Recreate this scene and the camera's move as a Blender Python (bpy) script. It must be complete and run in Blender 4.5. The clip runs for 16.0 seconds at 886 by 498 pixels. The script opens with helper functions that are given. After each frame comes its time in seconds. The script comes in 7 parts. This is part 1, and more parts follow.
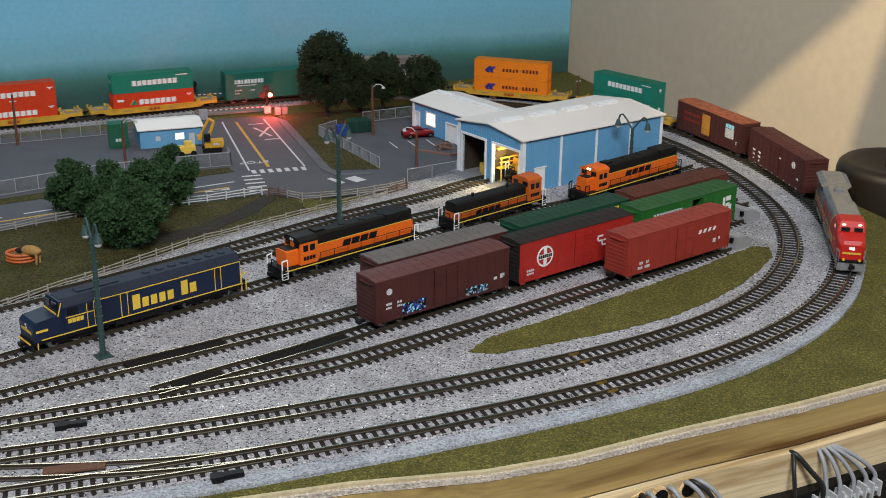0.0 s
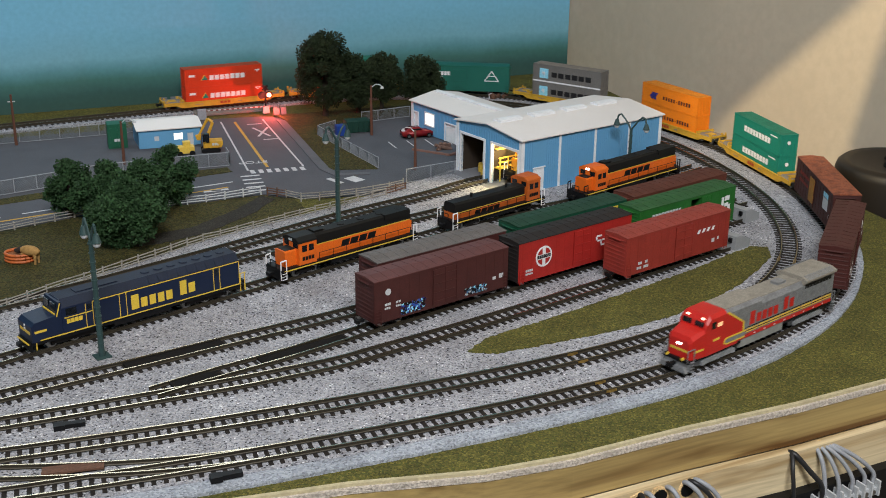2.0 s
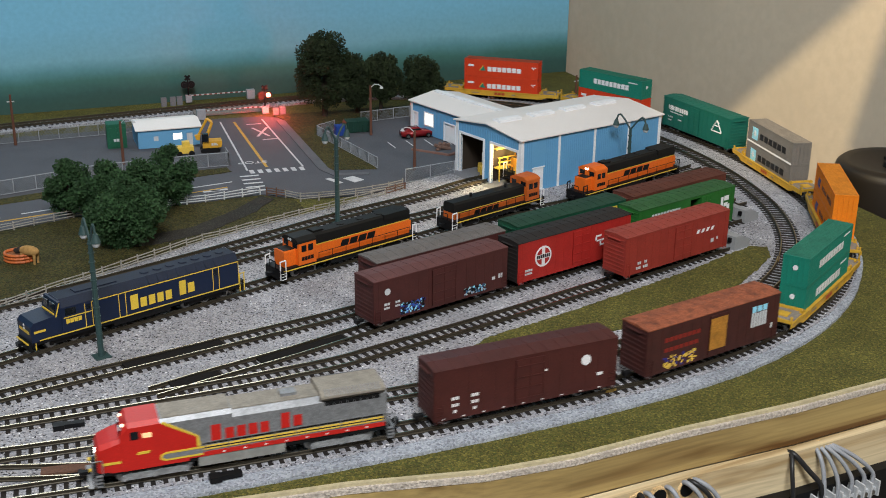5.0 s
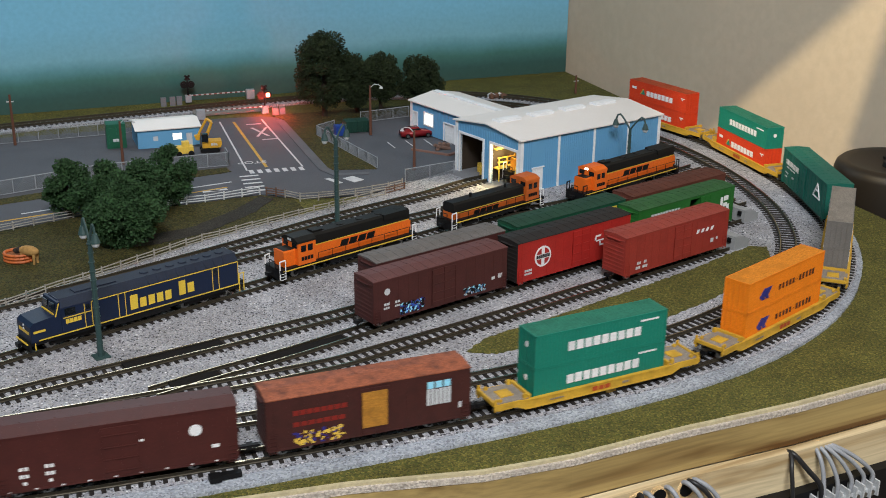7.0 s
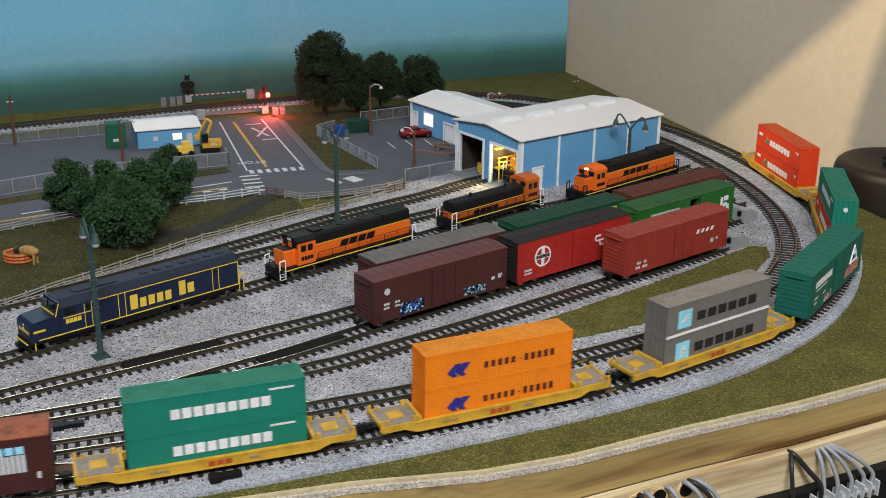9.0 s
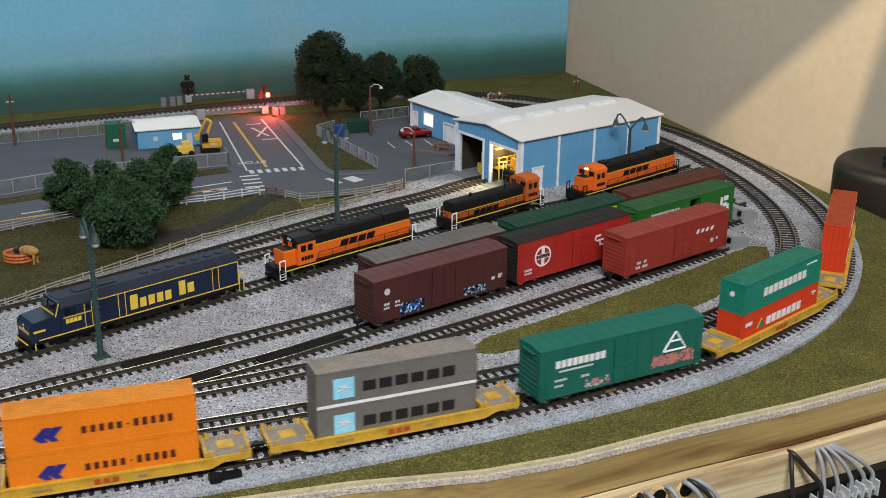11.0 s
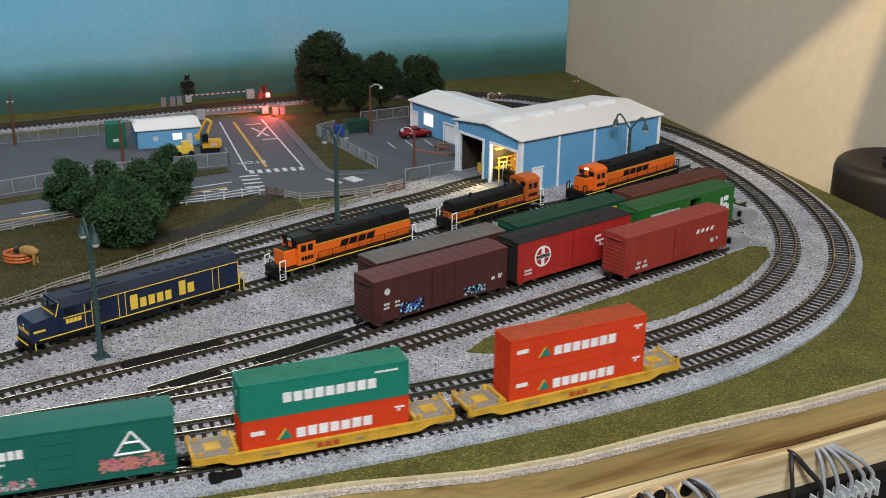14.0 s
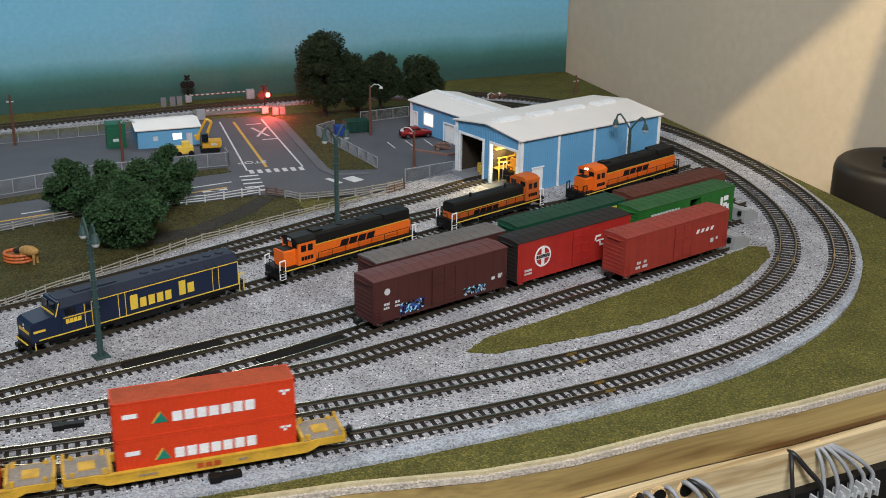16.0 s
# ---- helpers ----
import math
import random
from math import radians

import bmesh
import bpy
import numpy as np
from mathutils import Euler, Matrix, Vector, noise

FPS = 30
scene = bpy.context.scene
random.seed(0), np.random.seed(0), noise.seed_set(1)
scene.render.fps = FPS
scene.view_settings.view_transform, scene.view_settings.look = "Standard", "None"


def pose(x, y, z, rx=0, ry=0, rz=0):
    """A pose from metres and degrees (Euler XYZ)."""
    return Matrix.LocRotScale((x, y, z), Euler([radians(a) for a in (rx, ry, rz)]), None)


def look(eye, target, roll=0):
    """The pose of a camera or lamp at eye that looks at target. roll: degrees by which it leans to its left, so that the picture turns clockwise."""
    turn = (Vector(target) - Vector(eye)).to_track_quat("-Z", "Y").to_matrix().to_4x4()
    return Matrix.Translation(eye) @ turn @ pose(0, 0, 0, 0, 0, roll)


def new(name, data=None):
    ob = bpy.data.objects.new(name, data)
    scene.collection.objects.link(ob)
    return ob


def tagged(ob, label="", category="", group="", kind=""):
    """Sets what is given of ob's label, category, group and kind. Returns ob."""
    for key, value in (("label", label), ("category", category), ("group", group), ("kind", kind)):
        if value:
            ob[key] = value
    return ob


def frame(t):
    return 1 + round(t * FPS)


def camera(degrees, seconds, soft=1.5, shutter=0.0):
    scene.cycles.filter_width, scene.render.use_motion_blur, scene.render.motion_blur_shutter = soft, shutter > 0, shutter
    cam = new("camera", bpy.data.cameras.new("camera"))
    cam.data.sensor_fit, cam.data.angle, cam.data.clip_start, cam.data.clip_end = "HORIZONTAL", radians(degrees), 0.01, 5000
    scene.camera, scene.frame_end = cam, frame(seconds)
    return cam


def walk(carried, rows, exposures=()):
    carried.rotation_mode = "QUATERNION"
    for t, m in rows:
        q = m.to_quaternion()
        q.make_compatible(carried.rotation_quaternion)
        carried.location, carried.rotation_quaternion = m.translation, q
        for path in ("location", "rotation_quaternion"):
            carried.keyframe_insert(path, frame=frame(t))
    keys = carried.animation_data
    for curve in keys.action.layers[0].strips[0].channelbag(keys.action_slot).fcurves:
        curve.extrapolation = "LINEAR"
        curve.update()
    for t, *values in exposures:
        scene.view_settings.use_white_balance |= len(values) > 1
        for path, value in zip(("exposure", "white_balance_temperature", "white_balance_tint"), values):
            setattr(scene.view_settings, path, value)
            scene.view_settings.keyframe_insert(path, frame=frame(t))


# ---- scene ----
# All plan numbers below are in millimetres; part() turns them into metres.
MM = 0.001
cam = camera(41.69, 16.0, soft=0.95, shutter=0.5)


def cam_pose(swing):
    """The camera on its stand, swung to the left by some degrees."""
    a, down = radians(swing), radians(20.281)
    way = Vector((-math.sin(a) * math.cos(down), math.cos(a) * math.cos(down), -math.sin(down)))
    eye = Vector((0, 0, 0.26264))
    return look(eye, eye + way, 0.630)


walk(cam, [(t, cam_pose(s)) for t, s in ((0, 0.115), (1.0, 0.095), (1.6, 0.075), (2.1, 0.05), (3.0, 0.044), (4.0, 0.036), (6.4, 0.004), (9.0, 0.0), (16.0, 0.0))], ((0, -0.05), (4, 0.0), (9, 0.03), (16, 0.05)))

# ---- light ----
world = bpy.data.worlds.new("room_dim")
scene.world = world
world.use_nodes = True
world.node_tree.nodes["Background"].inputs[0].default_value = (0.9, 0.95, 1.0, 1)
world.node_tree.nodes["Background"].inputs[1].default_value = 0.005
scene.view_settings.exposure = 0.0


def area_lamp(name, eye, target, size, watts, colour):
    d = bpy.data.lights.new(name, "AREA")
    d.shape, d.size, d.size_y, d.energy, d.color = "RECTANGLE", size[0] * MM, size[1] * MM, watts, colour
    ob = new(name, d)
    ob.matrix_world = look(Vector(eye) * MM, Vector(target) * MM)
    return ob


area_lamp("ceiling_lamp", (70, -400, 1050), (90, 750, 0), (520, 300), 25.0, (0.97, 0.99, 1.0))
area_lamp("valance_lamp", (-295, 1045, 322), (-120, 500, 0), (300, 110), 0.6, (0.93, 0.98, 1.0))


def spot_lamp(name, eye, target, watts, colour, degrees, blend, radius):
    d = bpy.data.lights.new(name, "SPOT")
    d.energy, d.color, d.spot_size, d.spot_blend, d.shadow_soft_size = watts, colour, radians(degrees), blend, radius * MM
    ob = new(name, d)
    ob.matrix_world = look(Vector(eye) * MM, Vector(target) * MM)
    return ob


spot_lamp("wall_spot", (-250, 420, 620), (345, 978, 75), 30, (1.0, 0.79, 0.47), 21, 0.6, 1.6)


def small_lamp(name, place, watts, colour, radius=2):
    d = bpy.data.lights.new(name, "POINT")
    d.energy, d.color, d.shadow_soft_size = watts, colour, radius * MM
    ob = new(name, d)
    ob.location = Vector(place) * MM
    return ob


# ---- materials ----
def lin(h):
    """A colour from its hexadecimal notation."""
    c = [int(h[i:i + 2], 16) / 255 for i in (0, 2, 4)]
    return tuple(v / 12.92 if v <= 0.04045 else ((v + 0.055) / 1.055) ** 2.4 for v in c) + (1,)


def dim(c, f):
    return (min(1, c[0] * f), min(1, c[1] * f), min(1, c[2] * f), 1)


def material(name, colour, rough=0.55, metal=0.0, fine=0.0006, spread=0.25, bump=0.15, second=None, coarse=0.02, stain=0.3, per_piece=0.0, spec=0.4):
    """A surface whose colour wanders at two sizes (metres), with a fine relief."""
    m = bpy.data.materials.new(name)
    m.use_nodes = True
    nt = m.node_tree
    bsdf = nt.nodes["Principled BSDF"]
    bsdf.inputs["Roughness"].default_value, bsdf.inputs["Metallic"].default_value = rough, metal
    bsdf.inputs["Specular IOR Level"].default_value = spec
    geo = nt.nodes.new("ShaderNodeTexCoord")

    def wander(size, detail):
        n = nt.nodes.new("ShaderNodeTexNoise")
        n.inputs["Scale"].default_value, n.inputs["Detail"].default_value = 1 / size, detail
        nt.links.new(geo.outputs["Object"], n.inputs["Vector"])
        return n

    def blend(a, b, by, lo=0.35, hi=0.65):
        r = nt.nodes.new("ShaderNodeMapRange")
        r.inputs["From Min"].default_value, r.inputs["From Max"].default_value = lo, hi
        nt.links.new(by, r.inputs["Value"])
        x = nt.nodes.new("ShaderNodeMix")
        x.data_type = "RGBA"
        nt.links.new(r.outputs["Result"], x.inputs["Factor"])
        for sock, v in ((x.inputs["A"], a), (x.inputs["B"], b)):
            if isinstance(v, tuple):
                sock.default_value = v
            else:
                nt.links.new(v, sock)
        return x.outputs["Result"]

    n1, n2 = wander(fine, 3), wander(coarse, 4)
    base = blend(dim(colour, 1 - spread), dim(colour, 1 + spread), n1.outputs["Fac"])
    other = second or dim(colour, 1 - stain)
    base = blend(base, other, n2.outputs["Fac"], 0.45, 0.8)
    if per_piece:
        info = nt.nodes.new("ShaderNodeObjectInfo")
        base = blend(base, dim(colour, 1 + per_piece), info.outputs["Random"], 0, 1)
    nt.links.new(base, bsdf.inputs["Base Color"])
    if bump:
        b = nt.nodes.new("ShaderNodeBump")
        b.inputs["Strength"].default_value, b.inputs["Distance"].default_value = bump, fine
        nt.links.new(n1.outputs["Fac"], b.inputs["Height"])
        nt.links.new(b.outputs["Normal"], bsdf.inputs["Normal"])
    return m


def gravel(name, stones, size, bump=1.0):
    """Loose grains: one colour a grain out of several, with round relief."""
    m = bpy.data.materials.new(name)
    m.use_nodes = True
    nt = m.node_tree
    bsdf = nt.nodes["Principled BSDF"]
    bsdf.inputs["Roughness"].default_value = 0.9
    bsdf.inputs["Specular IOR Level"].default_value = 0.25
    co = nt.nodes.new("ShaderNodeTexCoord")
    v = nt.nodes.new("ShaderNodeTexVoronoi")
    v.inputs["Scale"].default_value = 1 / size
    nt.links.new(co.outputs["Object"], v.inputs["Vector"])
    sep = nt.nodes.new("ShaderNodeSeparateColor")
    nt.links.new(v.outputs["Color"], sep.inputs["Color"])
    ramp = nt.nodes.new("ShaderNodeValToRGB")
    ramp.color_ramp.interpolation = "CONSTANT"
    el = ramp.color_ramp.elements
    el[0].position, el[0].color = 0, stones[0][1]
    el[1].position, el[1].color = stones[1][0], stones[1][1]
    for pos, c in stones[2:]:
        e = el.new(pos)
        e.color = c
    nt.links.new(sep.outputs["Red"], ramp.inputs["Fac"])
    n = nt.nodes.new("ShaderNodeTexNoise")
    n.inputs["Scale"].default_value, n.inputs["Detail"].default_value = 45, 5
    nt.links.new(co.outputs["Object"], n.inputs["Vector"])
    mx = nt.nodes.new("ShaderNodeMix")
    mx.data_type, mx.blend_type = "RGBA", "MULTIPLY"
    mx.inputs["Factor"].default_value = 1.0
    r2 = nt.nodes.new("ShaderNodeMapRange")
    r2.inputs["From Min"].default_value, r2.inputs["From Max"].default_value = 0.3, 0.7
    r2.inputs["To Min"].default_value, r2.inputs["To Max"].default_value = 0.75, 1.1
    nt.links.new(n.outputs["Fac"], r2.inputs["Value"])
    nt.links.new(ramp.outputs["Color"], mx.inputs["A"])
    nt.links.new(r2.outputs["Result"], mx.inputs["B"])
    nt.links.new(mx.outputs["Result"], bsdf.inputs["Base Color"])
    b = nt.nodes.new("ShaderNodeBump")
    b.invert = True
    b.inputs["Strength"].default_value, b.inputs["Distance"].default_value = bump, size * 0.6
    nt.links.new(v.outputs["Distance"], b.inputs["Height"])
    nt.links.new(b.outputs["Normal"], bsdf.inputs["Normal"])
    return m


def glow(name, colour, strength):
    m = bpy.data.materials.new(name)
    m.use_nodes = True
    b = m.node_tree.nodes["Principled BSDF"]
    b.inputs["Base Color"].default_value = colour
    b.inputs["Emission Color"].default_value = colour
    b.inputs["Emission Strength"].default_value = strength
    return m


def plain(name, h, rough=0.5, metal=0.0, spread=0.10, fine=0.0008, bump=0.08, coarse=0.012, stain=0.18, spec=0.4, second=None):
    return material(name, lin(h), rough, metal, fine, spread, bump, second, coarse, stain, 0.0, spec)


BALLAST = gravel("grey_ballast", [(0, lin("38383c")), (0.06, lin("6c6c74")), (0.13, lin("94959c")), (0.36, lin("a6a7ae")), (0.56, lin("8c8d94")), (0.70, lin("b2b2b8")), (0.86, lin("9a989a")), (0.985, lin("e4e4e8"))], 0.00082, 0.9)
BALLAST_EDGE = gravel("pale_ballast_edge", [(0, lin("7e838d")), (0.15, lin("9ca2ad")), (0.5, lin("adb3bd")), (0.8, lin("92979f"))], 0.0009)
TURF = gravel("olive_turf", [(0, lin("444320")), (0.25, lin("585528")), (0.5, lin("655f2c")), (0.72, lin("4e5226")), (0.9, lin("787038"))], 0.0008)
DRY_TURF = gravel("brown_green_turf", [(0, lin("292912")), (0.25, lin("433e1c")), (0.5, lin("363a1a")), (0.75, lin("504822"))], 0.0010)
DIRT = gravel("dark_soil", [(0, lin("2c2a26")), (0.4, lin("3a3832")), (0.7, lin("2a2a28"))], 0.0008)
ASPHALT = plain("grey_asphalt", "4b4d54", 0.85, spread=0.12, fine=0.0006, bump=0.25, coarse=0.03, stain=0.2)
CONCRETE = plain("pale_concrete", "6c6e74", 0.8, coarse=0.02, stain=0.25, bump=0.2)
WHITE_LINE = plain("white_road_paint", "bcbcc0", 0.7, stain=0.3, coarse=0.004)
YELLOW_LINE = plain("yellow_road_paint", "b8923c", 0.7, stain=0.3, coarse=0.004)
WALL_CREAM = plain("cream_wall", "bcae9a", 0.75, spread=0.035, fine=0.009, bump=0.05, coarse=0.06, stain=0.07, spec=0.2)
PLASTER = plain("white_foam_edge", "bdb3a8", 0.95, spread=0.35, fine=0.0012, bump=1.0, coarse=0.01, stain=0.25)
RAIL = material("nickel_rail", lin("b6ab92"), 0.22, 0.95, 0.002, 0.12, 0.03, lin("7c6c50"), 0.03, 0.3)
RAIL_SIDE = plain("tarnished_rail_side", "403a2f", 0.45, 0.45, coarse=0.02, stain=0.4)
BRASS = plain("brass_joiner", "c8a45a", 0.3, 0.9)
TIE = material("black_plastic_tie", lin("1a1614"), 0.7, 0.0, 0.0008, 0.2, 0.2, None, 0.004, 0.2, 0.5)
STRIP_BLACK = plain("dull_black_strip", "1a1817", 0.9, spread=0.3, spec=0.1)
BLACK = plain("black_plastic", "0d0d0f", 0.55, spec=0.25)
TRUCK_BLACK = plain("truck_black", "110f0e", 0.65, spec=0.25)
STEEL = material("dark_steel", lin("8a8a88"), 0.35, 0.9, 0.001, 0.1, 0.05)
GLASS_DARK = plain("dark_window", "14181c", 0.12, spec=0.6)
WHITE = plain("white_paint", "dadadc", 0.5)
PALE = plain("pale_grey_paint", "b9bcc0", 0.55)
YELLOW = plain("yellow_paint", "d8b54a", 0.5, coarse=0.006, stain=0.25)
TTX_YELLOW = plain("yellow_car_paint", "c0962f", 0.55, coarse=0.006, stain=0.35)
DECK = plain("dusty_deck", "827970", 0.7, spread=0.2, coarse=0.006, stain=0.3)
RED_LETTER = plain("red_lettering", "a8431f", 0.5)
TEAL = plain("teal_green_paint", "0f7260", 0.6, coarse=0.02, stain=0.1)
TEAL_DARK = plain("deep_teal_paint", "0d5a4e", 0.6, coarse=0.02, stain=0.15)
BOX_ORANGE = plain("orange_container_paint", "dd7a18", 0.6, stain=0.12, spec=0.25)
BOX_RED = plain("red_container_paint", "c23a1a", 0.6, stain=0.12, spec=0.25)
BOX_GREY = plain("grey_container_paint", "74716e", 0.5, 0.25, stain=0.15)
ROOF_DUST = {n: plain(n + "_container_roof", h, 0.75, spread=0.2, coarse=0.008, stain=0.3, spec=0.2) for n, h in (("teal", "2a6a58"), ("orange", "c47a26"), ("red", "9a4428"), ("grey", "7f7870"))}
BROWN_INK = plain("red_brown_paint", "4c1e16", 0.5)
SKY_BLUE = plain("light_blue_paint", "8fd0e8", 0.45)
LOGO_BLUE = plain("dark_blue_paint", "2b2c7c", 0.45)
INK = plain("dark_grey_paint", "1d1c1e", 0.5)
MAROON = plain("maroon_brown_paint", "43201e", 0.55, coarse=0.01, stain=0.25)
MAROON_DARK = plain("dark_maroon_paint", "431d1a", 0.55, coarse=0.01, stain=0.25)
RUST = plain("rusty_brown_paint", "3e1c19", 0.6, coarse=0.006, stain=0.35)
RUST_ROOF = plain("rust_streaked_roof", "8a4d34", 0.7, spread=0.3, coarse=0.006, second=lin("4e2a20"))
BROWN = plain("boxcar_brown_paint", "5a2f24", 0.6, coarse=0.01, stain=0.25)
GREY_ROOF = plain("weathered_grey_roof", "5f5a58", 0.7, spread=0.25, stain=0.25)
BRIGHT_RED = plain("bright_red_paint", "9c2520", 0.5, coarse=0.01, stain=0.2)
OXIDE_RED = plain("oxide_red_paint", "8a2f26", 0.55, coarse=0.008, stain=0.2)
ROOF_BLACK = plain("black_car_roof", "1e1817", 0.7, spread=0.2)
KATY_GREEN = plain("katy_green_paint", "0d4631", 0.5, coarse=0.01, stain=0.15)
BN_GREEN = plain("bright_green_paint", "226026", 0.5, coarse=0.01, stain=0.18)
NAVY = plain("navy_blue_paint", "0e1c36", 0.5, coarse=0.01, stain=0.15)
GOLD = plain("golden_yellow_paint", "d2b23e", 0.5)
ORANGE = plain("locomotive_orange_paint", "d9641a", 0.42, coarse=0.01, stain=0.12)
ORANGE_OLD = plain("weathered_orange_paint", "b5581e", 0.5, coarse=0.006, stain=0.3)
HOOD_BLACK = plain("black_hood_paint", "131211", 0.6, spec=0.25)
SILVER = plain("silver_paint", "85878a", 0.42, 0.35, spread=0.18, coarse=0.004, stain=0.35)
SILVER_DUSTY = plain("dusty_silver_roof", "8b857b", 0.6, 0.1, spread=0.2, coarse=0.005, stain=0.3)
WAR_RED = plain("glossy_red_paint", "b4201a", 0.45, stain=0.1)
SHED_BLUE = plain("light_blue_siding", "5f97bf", 0.5, spread=0.05, coarse=0.03, stain=0.1)
SHED_WHITE = plain("white_trim", "dcdee2", 0.5)
ROOF_WHITE = plain("white_sheet_roof", "d6d2d0", 0.6, spread=0.04, coarse=0.03, stain=0.08)
BARK = plain("dark_bark", "2a2018", 0.85, spread=0.3, bump=0.5)
POLE_GREEN = plain("dark_green_pole", "2e4444", 0.5)
WOOD_POLE = plain("brown_wooden_pole", "5c3a2c", 0.75, bump=0.3)
OLD_WOOD = plain("weathered_fence_wood", "8f8b84", 0.85, spread=0.25, bump=0.3, coarse=0.004, stain=0.35)
RUST_WOOD = plain("red_brown_fence_wood", "5e4234", 0.85, spread=0.25)
LINK = plain("pale_link_fence", "6c7076", 0.7, spread=0.15, fine=0.0004)
EDGE_WHITE = plain("pale_fence_rail", "b4b7ba", 0.55)
FENCE_GREY = plain("galvanised_fence", "8e9298", 0.6, spread=0.15)
LAMP_WARM = glow("warm_lamp_glow", (1.0, 0.85, 0.6, 1), 2.2)
LAMP_WHITE = glow("white_lamp_glow", (1.0, 0.95, 0.85, 1), 5)
LAMP_RED = glow("red_signal_glow", (1.0, 0.12, 0.06, 1), 40)
CAB_GLOW = glow("dim_cab_glow", (0.9, 0.55, 0.28, 1), 0.45)
WINDOW_GLOW = glow("lit_window", (1.0, 0.93, 0.78, 1), 1.6)


def leaves(name, h, h2):
    m = material(name, lin(h), 0.8, 0.0, 0.003, 0.35, 0.3, lin(h2), 0.012, 0.3)
    return m


LEAF = leaves("dark_green_foliage", "2c4a28", "1b3219")
# back trees: olive tone of their own, with shade put into the colour
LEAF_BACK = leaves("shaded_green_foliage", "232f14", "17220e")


def wood(name, light, dark, along):
    """Sawn softwood with a grain that runs along a direction (degrees in plan)."""
    m = bpy.data.materials.new(name)
    m.use_nodes = True
    nt = m.node_tree
    bsdf = nt.nodes["Principled BSDF"]
    bsdf.inputs["Roughness"].default_value = 0.55
    co = nt.nodes.new("ShaderNodeTexCoord")
    mp = nt.nodes.new("ShaderNodeMapping")
    mp.inputs["Rotation"].default_value = (0, 0, radians(-along))
    nt.links.new(co.outputs["Object"], mp.inputs["Vector"])
    ms = nt.nodes.new("ShaderNodeMapping")
    ms.inputs["Scale"].default_value = (2.2, 46, 60)
    nt.links.new(mp.outputs["Vector"], ms.inputs["Vector"])
    n = nt.nodes.new("ShaderNodeTexNoise")                    # broad growth rings
    n.inputs["Scale"].default_value, n.inputs["Detail"].default_value, n.inputs["Distortion"].default_value = 1.2, 3, 0.9
    nt.links.new(ms.outputs["Vector"], n.inputs["Vector"])
    mf = nt.nodes.new("ShaderNodeMapping")
    mf.inputs["Scale"].default_value = (14, 620, 620)
    nt.links.new(mp.outputs["Vector"], mf.inputs["Vector"])
    n2 = nt.nodes.new("ShaderNodeTexNoise")                   # fine fibres
    n2.inputs["Scale"].default_value, n2.inputs["Detail"].default_value = 1.0, 3
    nt.links.new(mf.outputs["Vector"], n2.inputs["Vector"])
    r = nt.nodes.new("ShaderNodeValToRGB")
    r.color_ramp.elements[0].position, r.color_ramp.elements[0].color = 0.28, dark
    r.color_ramp.elements[1].position, r.color_ramp.elements[1].color = 0.58, light
    e = r.color_ramp.elements.new(0.42)
    e.color = tuple(0.25 * a + 0.75 * b for a, b in zip(dark, light))
    nt.links.new(n.outputs["Fac"], r.inputs["Fac"])
    fib = nt.nodes.new("ShaderNodeMapRange")
    fib.inputs["From Min"].default_value, fib.inputs["From Max"].default_value = 0.3, 0.7
    fib.inputs["To Min"].default_value, fib.inputs["To Max"].default_value = 0.78, 1.1
    nt.links.new(n2.outputs["Fac"], fib.inputs["Value"])
    mx = nt.nodes.new("ShaderNodeMix")
    mx.data_type, mx.blend_type = "RGBA", "MULTIPLY"
    mx.inputs["Factor"].default_value = 1.0
    nt.links.new(r.outputs["Color"], mx.inputs["A"])
    nt.links.new(fib.outputs["Result"], mx.inputs["B"])
    nt.links.new(mx.outputs["Result"], bsdf.inputs["Base Color"])
    b = nt.nodes.new("ShaderNodeBump")
    b.inputs["Strength"].default_value, b.inputs["Distance"].default_value = 0.2, 0.0008
    nt.links.new(n.outputs["Fac"], b.inputs["Height"])
    nt.links.new(b.outputs["Normal"], bsdf.inputs["Normal"])
    return m


PINE = wood("pine_board", lin("a68f5c"), lin("5c3e1a"), 27)
PINE_PALE = wood("pale_pine_board", lin("d6c4a0"), lin("a98f66"), 27)
CREAM_LIP = plain("cream_board_lip", "b3a888", 0.85, spread=0.12, fine=0.0015, bump=0.4, coarse=0.008, stain=0.25)


